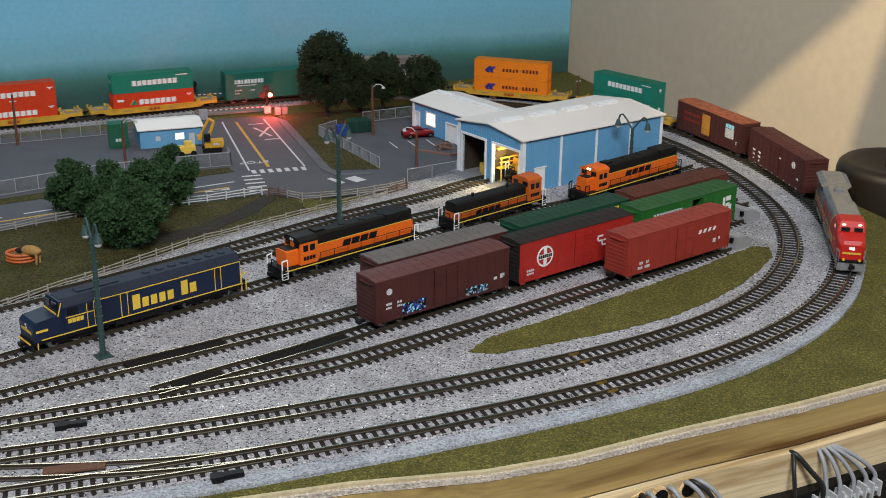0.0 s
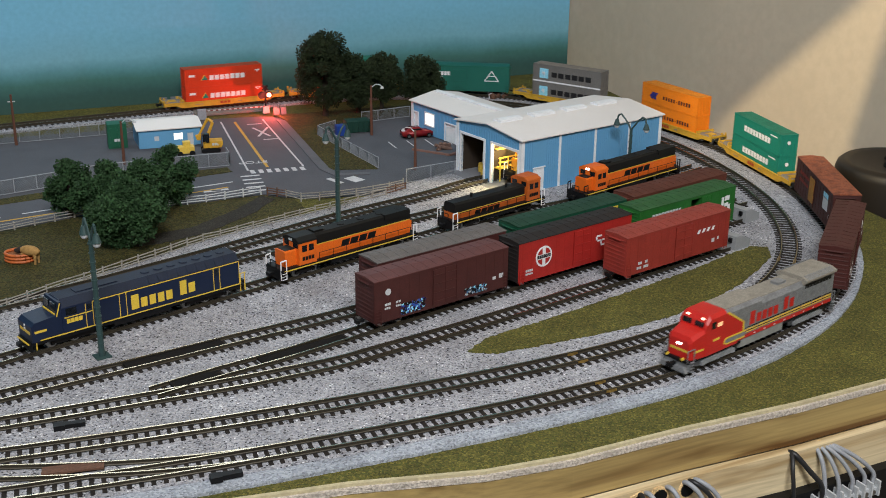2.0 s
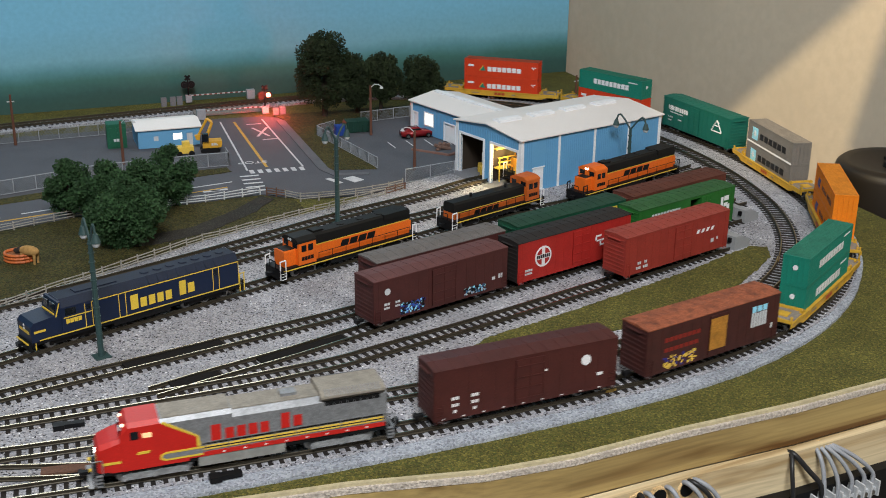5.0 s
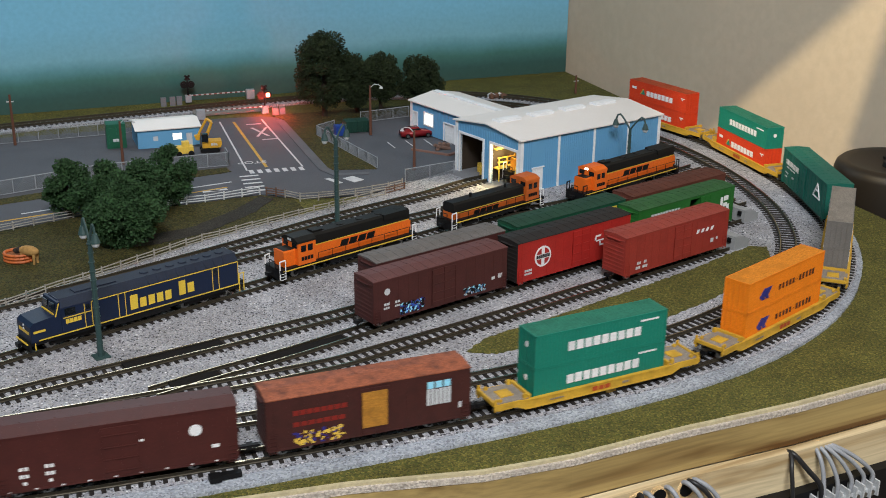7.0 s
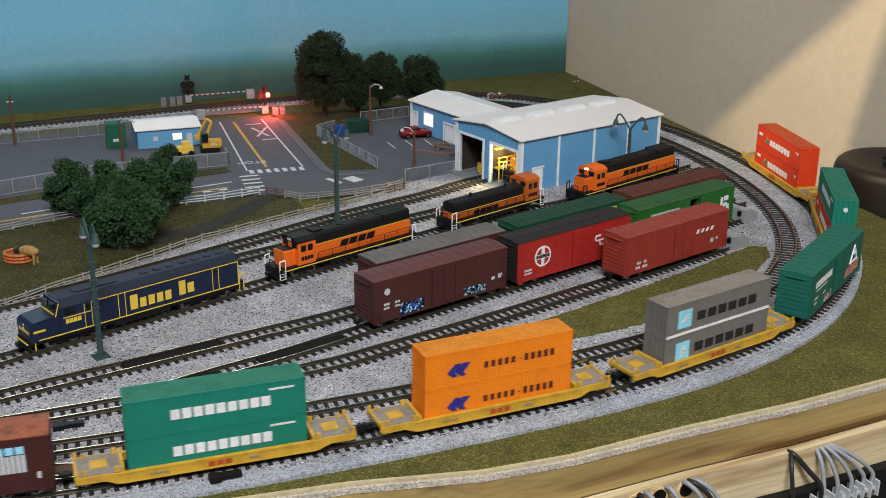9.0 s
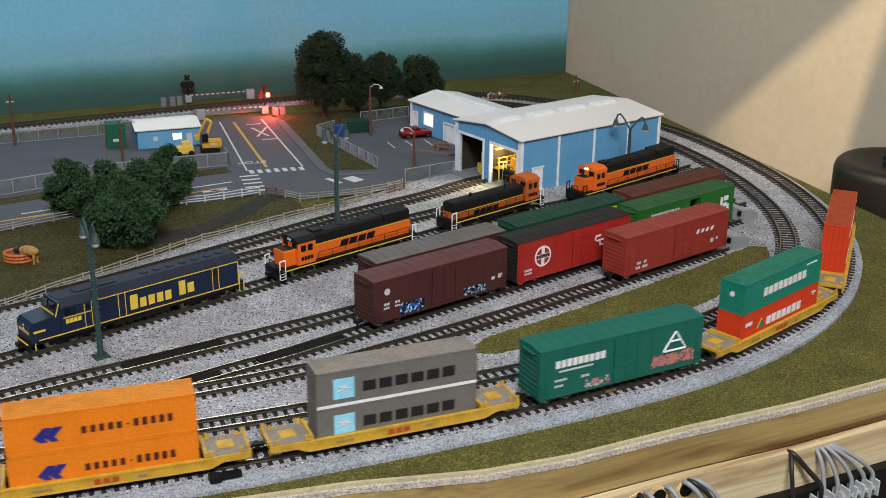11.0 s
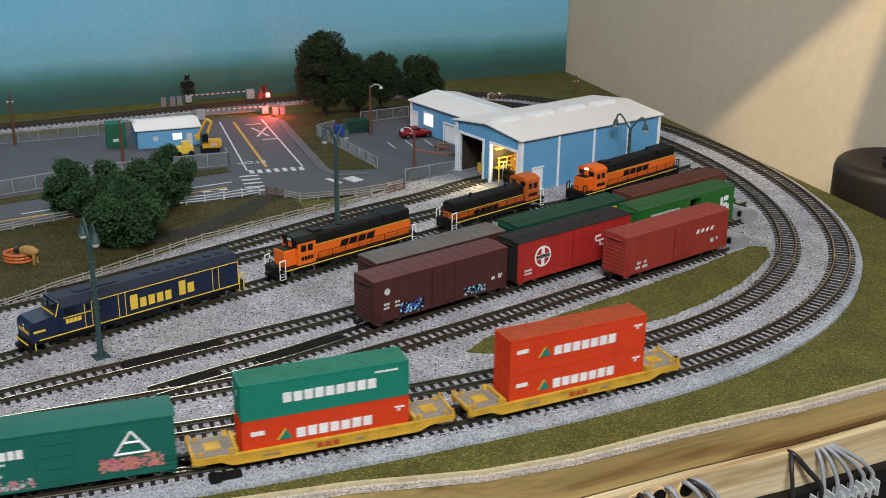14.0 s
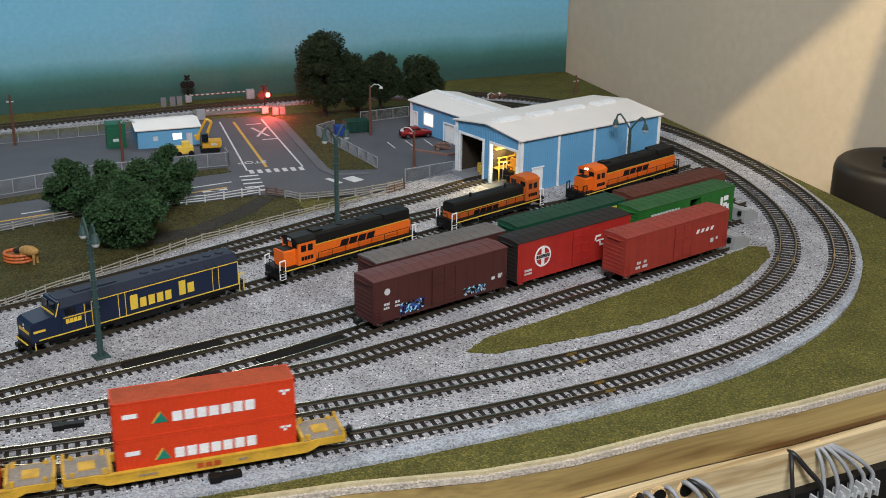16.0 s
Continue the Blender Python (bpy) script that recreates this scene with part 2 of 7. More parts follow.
def backdrop_paint(name):
    """Hand-painted backdrop: a blue sky over a misty dark green tree line, by height."""
    m = bpy.data.materials.new(name)
    m.use_nodes = True
    nt = m.node_tree
    bsdf = nt.nodes["Principled BSDF"]
    bsdf.inputs["Roughness"].default_value = 0.6
    bsdf.inputs["Specular IOR Level"].default_value = 0.25
    co = nt.nodes.new("ShaderNodeTexCoord")
    sep = nt.nodes.new("ShaderNodeSeparateXYZ")
    nt.links.new(co.outputs["Object"], sep.inputs["Vector"])
    n = nt.nodes.new("ShaderNodeTexNoise")
    n.inputs["Scale"].default_value, n.inputs["Detail"].default_value = 18, 5
    nt.links.new(co.outputs["Object"], n.inputs["Vector"])
    ma = nt.nodes.new("ShaderNodeMath")
    ma.operation = "MULTIPLY_ADD"
    ma.inputs[1].default_value = 0.0120
    nt.links.new(n.outputs["Fac"], ma.inputs[0])
    nt.links.new(sep.outputs["Z"], ma.inputs[2])
    r = nt.nodes.new("ShaderNodeValToRGB")
    mr = nt.nodes.new("ShaderNodeMapRange")
    mr.inputs["From Min"].default_value, mr.inputs["From Max"].default_value = 0.0, 0.2
    nt.links.new(ma.outputs["Value"], mr.inputs["Value"])
    nt.links.new(mr.outputs["Result"], r.inputs["Fac"])
    el = r.color_ramp.elements
    el[0].position, el[0].color = 0.0, lin("34504a")
    el[1].position, el[1].color = 1.0, lin("6aaccc")
    for pos, c in ((0.07, "335450"), (0.14, "406c68"), (0.19, "568a92"), (0.245, "70a4b6"), (0.40, "70acc8")):
        el.new(pos).color = lin(c)
    n3 = nt.nodes.new("ShaderNodeTexNoise")                   # dabs of the brush
    n3.inputs["Scale"].default_value, n3.inputs["Detail"].default_value = 240, 4
    nt.links.new(co.outputs["Object"], n3.inputs["Vector"])
    dab = nt.nodes.new("ShaderNodeMapRange")
    dab.inputs["From Min"].default_value, dab.inputs["From Max"].default_value = 0.3, 0.7
    dab.inputs["To Min"].default_value, dab.inputs["To Max"].default_value = 0.94, 1.04
    nt.links.new(n3.outputs["Fac"], dab.inputs["Value"])
    mx = nt.nodes.new("ShaderNodeMix")
    mx.data_type, mx.blend_type = "RGBA", "MULTIPLY"
    mx.inputs["Factor"].default_value = 1.0
    nt.links.new(r.outputs["Color"], mx.inputs["A"])
    nt.links.new(dab.outputs["Result"], mx.inputs["B"])
    nt.links.new(mx.outputs["Result"], bsdf.inputs["Base Color"])
    return m


BACKDROP = backdrop_paint("painted_sky_backdrop")


# ---- mesh helpers ----
def box(bm, x0, x1, y0, y1, z0, z1, m=None):
    vs = [bm.verts.new((x, y, z)) for z in (z0, z1) for x, y in ((x0, y0), (x1, y0), (x1, y1), (x0, y1))]
    if m is not None:
        for v in vs:
            v.co = m @ v.co
    for f in ((3, 2, 1, 0), (4, 5, 6, 7), (0, 1, 5, 4), (1, 2, 6, 5), (2, 3, 7, 6), (3, 0, 4, 7)):
        bm.faces.new([vs[i] for i in f])
    return vs


def extrude(bm, outline, z0, z1):
    """A prism over a plan outline (counter-clockwise)."""
    lo = [bm.verts.new((x, y, z0)) for x, y in outline]
    hi = [bm.verts.new((x, y, z1)) for x, y in outline]
    n = len(outline)
    bm.faces.new(hi)
    bm.faces.new(lo[::-1])
    for i in range(n):
        j = (i + 1) % n
        bm.faces.new((lo[i], lo[j], hi[j], hi[i]))


def along_x(bm, profile, x0, x1):
    """A prism along x over a profile of (y, z)."""
    a = [bm.verts.new((x0, y, z)) for y, z in profile]
    b = [bm.verts.new((x1, y, z)) for y, z in profile]
    n = len(profile)
    bm.faces.new(a[::-1])
    bm.faces.new(b)
    for i in range(n):
        j = (i + 1) % n
        bm.faces.new((a[i], a[j], b[j], b[i]))


def along_y(bm, profile, y0, y1):
    """A prism along y over a profile of (x, z)."""
    a = [bm.verts.new((x, y0, z)) for x, z in profile]
    b = [bm.verts.new((x, y1, z)) for x, z in profile]
    n = len(profile)
    bm.faces.new(a)
    bm.faces.new(b[::-1])
    for i in range(n):
        j = (i + 1) % n
        bm.faces.new((a[j], a[i], b[i], b[j]))


def tube(bm, p, q, r0, r1=None, n=8):
    p, q = Vector(p), Vector(q)
    r1 = r0 if r1 is None else r1
    m = (q - p).to_track_quat("Z", "Y").to_matrix()
    rings = []
    for c, r in ((p, r0), (q, r1)):
        rings.append([bm.verts.new(c + m @ Vector((r * math.cos(2 * math.pi * k / n), r * math.sin(2 * math.pi * k / n), 0))) for k in range(n)])
    for k in range(n):
        j = (k + 1) % n
        bm.faces.new((rings[0][k], rings[0][j], rings[1][j], rings[1][k]))
    bm.faces.new(rings[0][::-1])
    bm.faces.new(rings[1])


def wire(bm, pts, r, n=6):
    for p, q in zip(pts[:-1], pts[1:]):
        tube(bm, p, q, r, r, n)


def ball(bm, c, r, sx=1, sy=1, sz=1, u=10, v=7):
    m = Matrix.Translation(c) @ Matrix.Diagonal((sx, sy, sz, 1))
    bmesh.ops.create_uvsphere(bm, u_segments=u, v_segments=v, radius=r, matrix=m)


def soften(bm, width=0.3, segments=2, angle=40):
    es = [e for e in bm.edges if len(e.link_faces) == 2 and e.calc_face_angle(0) > radians(angle)]
    bmesh.ops.bevel(bm, geom=es, offset=width, segments=segments, affect="EDGES", clamp_overlap=True)


def part(name, bm, material, parent, label="", kind="", smooth=False):
    """Links a bmesh (millimetres) as one mesh object under a thing or a part."""
    bmesh.ops.recalc_face_normals(bm, faces=bm.faces)
    bmesh.ops.scale(bm, vec=(MM, MM, MM), verts=bm.verts)
    me = bpy.data.meshes.new(name)
    bm.to_mesh(me)
    bm.free()
    me.materials.append(material)
    if smooth:
        for f in me.polygons:
            f.use_smooth = True
    ob = new(name, me)
    ob.parent = parent
    return tagged(ob, label, "", "", kind)


def thing(name, label, category, group="", place=None, kind=""):
    ob = new(name)
    ob.empty_display_size = 0.01
    if place is not None:
        ob.matrix_world = place
    return tagged(ob, label, category, group, kind)


def solid(name, bm, material, label, category, group="", kind="", smooth=False, place=None):
    """A thing of one mesh."""
    ob = tagged(part(name, bm, material, None, label, kind, smooth), "", category, group)
    if place is not None:
        ob.matrix_world = place
    return ob


def at(x, y, z=0.0, turn=0.0):
    return pose(x * MM, y * MM, z * MM, 0, 0, turn)


def ragged(outline, step=3.0, amount=0.6):
    """A plan outline with its sides broken into short uneven steps."""
    out = []
    n = len(outline)
    for i in range(n):
        a, b = Vector(outline[i]), Vector(outline[(i + 1) % n])
        k = max(1, int((b - a).length / step))
        for j in range(k):
            p = a.lerp(b, j / k)
            out.append((p.x + random.uniform(-amount, amount), p.y + random.uniform(-amount, amount)))
    return out


# ---- the main line as a smooth run of bends ----
BENDS = (0.495, 0.502, 0.488, 0.572, 1.002, 1.853, 2.839, 3.554, 3.753, 3.462, 2.875, 2.255, 1.871, 1.9, 2.353, 3.135, 3.976, 4.435, 4.188, 3.477, 2.517, 1.504, 0.625, 0, 0, 0, 0, 0, 0, 0)
STEP = 62.0


def main_line():
    x, y, h = -197.5, 409.4, 0.2995
    run = []
    for i in range(1, 31):                                   # straight on towards the near end
        run.insert(0, (x - 40 * i * math.cos(h), y - 40 * i * math.sin(h), h, -40.0 * i))
    s = 0.0
    run.append((x, y, h, s))
    for k in BENDS:
        for j in range(12):
            d = STEP / 12
            h2 = h + k * 0.001 * d
            x, y = x + d * math.cos((h + h2) / 2), y + d * math.sin((h + h2) / 2)
            h, s = h2, s + d
            run.append((x, y, h, s))
    for i in range(1, 16):
        run.append((x + 40 * i * math.cos(h), y + 40 * i * math.sin(h), h, s + 40 * i))
    return run


LINE = main_line()
LINE_S = [r[3] for r in LINE]


def on_line(s, side=0.0):
    """The place and heading at s along the main line, side to its left."""
    x = float(np.interp(s, LINE_S, [r[0] for r in LINE]))
    y = float(np.interp(s, LINE_S, [r[1] for r in LINE]))
    h = float(np.interp(s, LINE_S, [r[2] for r in LINE]))
    return x - side * math.sin(h), y + side * math.cos(h), h


def offset_line(s0, s1, step, side):
    n = max(2, int(round((s1 - s0) / step)))
    return [on_line(s0 + (s1 - s0) * i / n, side)[:2] for i in range(n + 1)]


# ---- room ----
ROOM = 22.8                                                   # degrees by which the room is turned in plan
EX = Vector((math.cos(radians(ROOM)), math.sin(radians(ROOM))))
EY = Vector((math.cos(radians(109.5)), math.sin(radians(109.5))))
CORNER = Vector((137, 1312))


def plan(u, v):
    """u along the backdrop from the corner, v away from it, both in mm."""
    p = CORNER + EX * u + EY * v
    return (p.x, p.y)


def room_slab(name, u0, u1, v0, v1, z0, z1, mat, label, category):
    bm = bmesh.new()
    extrude(bm, [plan(u0, v0), plan(u1, v0), plan(u1, v1), plan(u0, v1)], z0, z1)
    return solid(name, bm, mat, label, category, kind="structure")


# painted backdrop sheets with one upright joint
JOINT = -439
b1 = room_slab("backdrop", JOINT + 0.03, 0, 0, 4, -20, 620, BACKDROP, "painted backdrop board with blue sky and misty trees", "backdrop")
b2 = room_slab("backdrop", -2200, JOINT - 0.03, -0.4, 3.6, -20, 620, BACKDROP, "painted backdrop board with blue sky and misty trees", "backdrop")
room_slab("wall_north", -2300, -2, 5, 105, -800, 1500, WALL_CREAM, "plain cream painted wall behind the backdrop", "wall")
bm = bmesh.new()                                              # this wall draws away from the board's edge
WA = Vector((math.cos(radians(-58.5)), math.sin(radians(-58.5))))
WN = Vector((-WA.y, WA.x))
c0 = Vector(plan(0, 4.9))
extrude(bm, [(c0 - WA * 60)[:], (c0 + WA * 2900)[:], (c0 + WA * 2900 + WN * 100)[:], (c0 - WA * 60 + WN * 100)[:]], -800, 1500)
solid("wall_east", bm, WALL_CREAM, "cream painted wall with small scuffs", "wall", kind="structure")
room_slab("wall_west", -2400, -2300, -2600, 105, -800, 1500, WALL_CREAM, "plain cream painted wall", "wall")
room_slab("wall_south", -2300, 1500, -2700, -2600, -800, 1500, WALL_CREAM, "plain cream painted wall", "wall")
room_slab("ceiling", -2400, 1500, -2700, 105, 1500, 1560, WALL_CREAM, "plain pale ceiling", "ceiling")
room_slab("floor", -2400, 1500, -2700, 105, -860, -800, CONCRETE, "plain grey floor", "floor")

# ---- layout board, front edge and ledge ----
FRONT = [(-1400.9, 28.6), (-701.9, 239), (-299.7, 360), (-94.2, 421.8), (-40.1, 437.6), (17.2, 448.5), (56.4, 462.3), (111.9, 489), (171.6, 514.8), (229.5, 543.7), (303.9, 580.7), (427, 643)]


def shifted(line, d):
    """The line moved d towards the camera's side."""
    out = []
    for i, p in enumerate(line):
        a, b = Vector(line[max(0, i - 1)]), Vector(line[min(len(line) - 1, i + 1)])
        u = (b - a).normalized()
        out.append((p[0] + u.y * d, p[1] - u.x * d))
    return out


FRONT = shifted(FRONT, 4)


def band(name, d0, d1, z0, z1, mat, label, category):
    bm = bmesh.new()
    extrude(bm, shifted(FRONT, d1) + shifted(FRONT, d0)[::-1], z0, z1)
    soften(bm, 0.5, 2)
    return solid(name, bm, mat, label, category, kind="structure")


bm = bmesh.new()
extrude(bm, FRONT + [plan(-1, -600), plan(-1, -1), plan(-1400, -1)], -10, -5)
ground = solid("ground", bm, TURF, "olive green turf over a layout board", "ground", kind="structure")
band("board_lip", -0.6, 1.5, -6.2, -4.7, CREAM_LIP, "thin cream lip along the turf edge", "board edge")
band("foam_edge", 0.2, 3, -9, -6.2, PLASTER, "rough white foam edge of the layout board", "board edge")
band("fascia", -14, 3, -26.6, -9.4, PINE, "yellow pine fascia board under the layout edge", "board")
band("ledge", 3.3, 8.6, -130, -27, PINE_PALE, "pale pine board in front of the layout", "board")

def edge_line(s0, s1, step, wide, narrow):
    """A line beside the outer track that draws nearer to the ties round the bend."""
    n = int((s1 - s0) / step)
    out = []
    for i in range(n + 1):
        d = s0 + (s1 - s0) * i / n
        out.append(on_line(d, float(np.interp(d, (370, 530, 700), (wide, narrow, narrow + 1.2))))[:2])
    return out


# ballast field between the main lines and the yard
edge = edge_line(-1160, 1100, 9, -10.8, -9.6)
field = edge + [(31.1, 1138.5), (10.2, 908.7), (-10.3, 882.9), (-76.8, 808.9), (-138.8, 752.8), (-203.3, 678.8), (-249.3, 623.5), (-332.7, 533.7), (-480, 405), (-1400, 80)]
bm = bmesh.new()
extrude(bm, ragged(field, 2.5, 0.5), -8, -2.6)
solid("ballast", bm, BALLAST, "speckled grey ballast under the tracks", "ballast", kind="structure")
bm = bmesh.new()
extrude(bm, ragged(edge_line(-1100, 1350, 9, -19.5, -13.0) + edge_line(-1100, 1350, 9, -9.0, -8.0)[::-1], 2.5, 0.25), -8, -3.2)
solid("ballast_shoulder", bm, BALLAST_EDGE, "pale bluish ballast shoulder beside the outer track", "ballast", kind="structure")
bm = bmesh.new()
extrude(bm, ragged(offset_line(1080, 1900, 9, -15) + offset_line(1080, 1900, 9, 15)[::-1], 2.5, 0.5), -8, -2.7)
solid("ballast", bm, BALLAST, "grey ballast under the far track", "ballast", kind="structure")
island = [(13.2, 560.2), (24.3, 578.2), (57.8, 603.2), (91.4, 630.3), (127.1, 659.5), (163, 689.8), (185.6, 712.1), (204.1, 728.3), (215.3, 727.3), (213.1, 710.1), (201.7, 690.9), (181, 660.6), (155.4, 632.5), (129.8, 610.4), (99.3, 591.3), (60.8, 573.3), (28.4, 558.3)]
bm = bmesh.new()
extrude(bm, ragged(island[::-1], 2.0, 0.7), -6, -2.0)
solid("grass_island", bm, TURF, "olive turf island between the tracks", "grass", kind="structure")


# ---- tracks ----
def smooth_line(pts, step=4.0):
    """A dense line that glides through a few plan points."""
    P = [Vector(p) for p in pts]
    P = [P[0] * 2 - P[1]] + P + [P[-1] * 2 - P[-2]]
    dense = []
    for i in range(1, len(P) - 2):
        a, b, c, d = P[i - 1:i + 3]
        n = max(2, int((c - b).length / 3))
        for j in range(n):
            t = j / n
            dense.append(0.5 * (2 * b + (c - a) * t + (2 * a - 5 * b + 4 * c - d) * t * t + (3 * b - a - 3 * c + d) * t ** 3))
    dense.append(P[-2])
    s = [0.0]
    for p, q in zip(dense[:-1], dense[1:]):
        s.append(s[-1] + (q - p).length)
    n = max(2, int(s[-1] / step))
    return [(float(np.interp(s[-1] * i / n, s, [p.x for p in dense])), float(np.interp(s[-1] * i / n, s, [p.y for p in dense]))) for i in range(n + 1)]


def rail_mesh(line, side):
    """One rail: foot, web and head swept along the line."""
    bm = bmesh.new()
    prof = ((-0.55, -2.1), (0.55, -2.1), (0.55, -1.8), (0.2, -1.5), (0.2, -0.7), (0.4, -0.5), (0.4, -0.12), (0.28, 0), (-0.28, 0), (-0.4, -0.12), (-0.4, -0.5), (-0.2, -0.7), (-0.2, -1.5), (-0.55, -1.8))
    prev = None
    for i, p in enumerate(line):
        a, b = Vector(line[max(0, i - 1)]), Vector(line[min(len(line) - 1, i + 1)])
        u = (b - a).normalized()
        nrm = Vector((-u.y, u.x))
        ring = [bm.verts.new((p[0] + nrm.x * (side + o), p[1] + nrm.y * (side + o), z)) for o, z in prof]
        if prev:
            for k in range(len(prof)):
                j = (k + 1) % len(prof)
                bm.faces.new((prev[k], prev[j], ring[j], ring[k]))
        else:
            bm.faces.new(ring[::-1])
        prev = ring
    bm.faces.new(prev)
    return bm


def tie_mesh():
    bm = bmesh.new()
    box(bm, -1.0, 1.0, -8.4, 8.4, -3.6, -2.1)
    for y in (-4.95, 4.95):
        box(bm, -1.0, 1.0, y - 1.2, y + 1.2, -2.1, -1.75)
    bmesh.ops.scale(bm, vec=(MM, MM, MM), verts=bm.verts)
    me = bpy.data.meshes.new("tie")
    bm.to_mesh(me)
    bm.free()
    me.materials.append(TIE)
    return me


TIE_MESH = tie_mesh()
TRACKS = []


def track(line, label, step=5.0, near=None, rail=None):
    """A track of two rails; its ties follow with the small pieces at the end."""
    t = thing("track", label, "track", "tracks", kind="structure")
    for side in (-4.95, 4.95):
        r = part("rail", rail_mesh(line, side), rail or RAIL, t)
        r.data.materials.append(RAIL_SIDE)
        for f in r.data.polygons:
            if f.normal.z < 0.8:
                f.material_index = 1
    TRACKS.append((t, line, step, near))
    return t


# crossover rails from the outer to the inner main line
cross = track([on_line(135 - 9 * k, 34 * (0.5 - 0.5 * math.cos(math.pi * k / 25)))[:2] for k in range(26)], "crossover rails between the main lines", step=1e6)
cross.location.z = -0.00006
YD = radians(38.1)


def yard(px, py, s0, s1):
    return (px + s0 * math.cos(YD), py + s0 * math.sin(YD)), (px + s1 * math.cos(YD), py + s1 * math.sin(YD))


def joiners(t, s, side):
    """Brass rail joiners on both rails at s."""
    for r in (-4.95, 4.95):
        x, y, h = on_line(s, side + r)
        bm = bmesh.new()
        box(bm, -3, 3, -0.75, 0.75, -2.0, -0.55, pose(x, y, 0, 0, 0, math.degrees(h)))
        part("rail_joiner", bm, BRASS, t)


T_OUTER = offset_line(-1100, 1880, 6, 0)
T_INNER = offset_line(-1100, 1120, 6, 34)
t_out = track(T_OUTER, "outer main line track on grey ballast", near=(-230, 700))
t_in = track(T_INNER, "inner main line track on grey ballast", near=(-230, 700))
for s in (300, 566):
    joiners(t_out, s, 0)
for s in (306, 545):
    joiners(t_in, s, 34)
Y1 = smooth_line([(-419.9, 384.2), (-300.9, 434.3), (-194.1, 478.7), (-157, 494.5), (-106.8, 516.4), (-78.7, 530.3), (-52.5, 544.3), (-24.2, 564.2), (24.4, 599.2), (94.5, 653.5), (185.7, 724.4)])
Y2 = smooth_line([(-141, 507.4), (-111.9, 530.3), (-74.7, 558.1), (-7.1, 614.2), (74.3, 677.6), (155.2, 741.6), (210.9, 785.5)])
Y3 = smooth_line([(-419.4, 358.9), (-301, 439.2), (-212.4, 502.3), (-159.4, 537.1), (-105.1, 574), (-58.7, 605), (-7.1, 643.2), (75.4, 707.9), (155.5, 771), (220.5, 823.3)])
Y4 = smooth_line([(-419.6, 367.6), (-301.5, 474.5), (-227, 542.9), (-170, 594.8), (-67.2, 688.4), (29.6, 777.8), (86, 812), (143, 857), (205, 914)])
Y5 = smooth_line([(-207.7, 613.7), (-167.6, 656.9), (-131.3, 692.2), (-67.4, 743), (-2.1, 793), (46, 842), (100, 884), (150, 922)])
Y6 = smooth_line([(-265.2, 603.6), (-208.1, 649.8), (-135.5, 718.5), (-109.2, 744.9), (-73.7, 779.6), (-14.4, 830.5), (20, 866), (76, 909), (130, 950)])
for ln, lb in ((Y1, "yard track with a black bumper at its end"), (Y2, "yard track under parked boxcars"), (Y3, "yard track under parked boxcars"),
               (Y4, "yard track under parked locomotives"), (Y5, "yard lead into the engine shed"), (Y6, "yard lead into the engine shed")):
    track(ln, lb)


def lay_ties():
    """Each tie is a piece of its track; those far off are joined."""
    for t, line, step, near in TRACKS:
        s = [0.0]
        for p, q in zip(line[:-1], line[1:]):
            s.append(s[-1] + math.dist(p, q))
        n = int(s[-1] / step)
        rest = []
        lo, hi = (near if near else (-1e9, 1e9))
        made = 0
        base = -1100 if near else 0
        for i in range(n):
            d = i * step + step / 2
            x, y = float(np.interp(d, s, [p[0] for p in line])), float(np.interp(d, s, [p[1] for p in line]))
            x2, y2 = float(np.interp(d + 1, s, [p[0] for p in line])), float(np.interp(d + 1, s, [p[1] for p in line]))
            turn = math.degrees(math.atan2(y2 - y, x2 - x)) + random.uniform(-1.2, 1.2)
            if x < -330 and y < 700:
                continue
            if lo < base + d < hi and made < 300:
                o = new("tie", TIE_MESH)
                o.parent = t
                o.matrix_basis = at(x, y, random.uniform(-0.08, 0.05), turn)
                made += 1
            else:
                rest.append((x, y, turn))
        if rest:
            bm = bmesh.new()
            for x, y, turn in rest:
                m = pose(x, y, 0, 0, 0, turn)
                box(bm, -1.2, 1.2, -8.4, 8.4, -3.6, -2.1, m)
            part("distant_ties", bm, TIE, t, kind="stuff")


# ---- rolling stock ----
def wheelset(bm, x, r=2.6):
    for s in (-1, 1):
        tube(bm, (x, s * 4.2, r), (x, s * 5.2, r), r, r, 14)
        tube(bm, (x, s * 3.9, r), (x, s * 4.2, r), r * 1.12, r * 1.12, 14)
    tube(bm, (x, -4, r), (x, 4, r), 0.5, 0.5, 8)


def bogie(parent, x, mat=None, gap=5.6, r=2.6, axles=2, out=5.6, lift=0.0):
    """A truck: side frames with journals, bolster and wheelsets."""
    bm = bmesh.new()
    xs = [x + (i - (axles - 1) / 2) * 2 * gap for i in range(axles)]
    for s in (-1, 1):
        for a, b in zip(xs[:-1], xs[1:]):
            along_y(bm, [(a, 3.2 + lift), (a + 1.5, 3.8 + lift), (b - 1.5, 3.8 + lift), (b, 3.2 + lift), (b, 2.4), (b - 2, 1.6), (a + 2, 1.6), (a, 2.4)], s * out - 0.5, s * out + 0.5)
        for a in xs:
            box(bm, a - 0.9, a + 0.9, s * out - 0.8, s * out + 0.8, 1.5, 3.4 + lift * 0.6)
    box(bm, x - 1.4, x + 1.4, -5.4, 5.4, 2.4, 4.6)
    t = part("truck", bm, mat or TRUCK_BLACK, parent)
    for a in xs:
        bm = bmesh.new()
        wheelset(bm, a, r)
        part("wheelset", bm, STEEL, t)
    return t


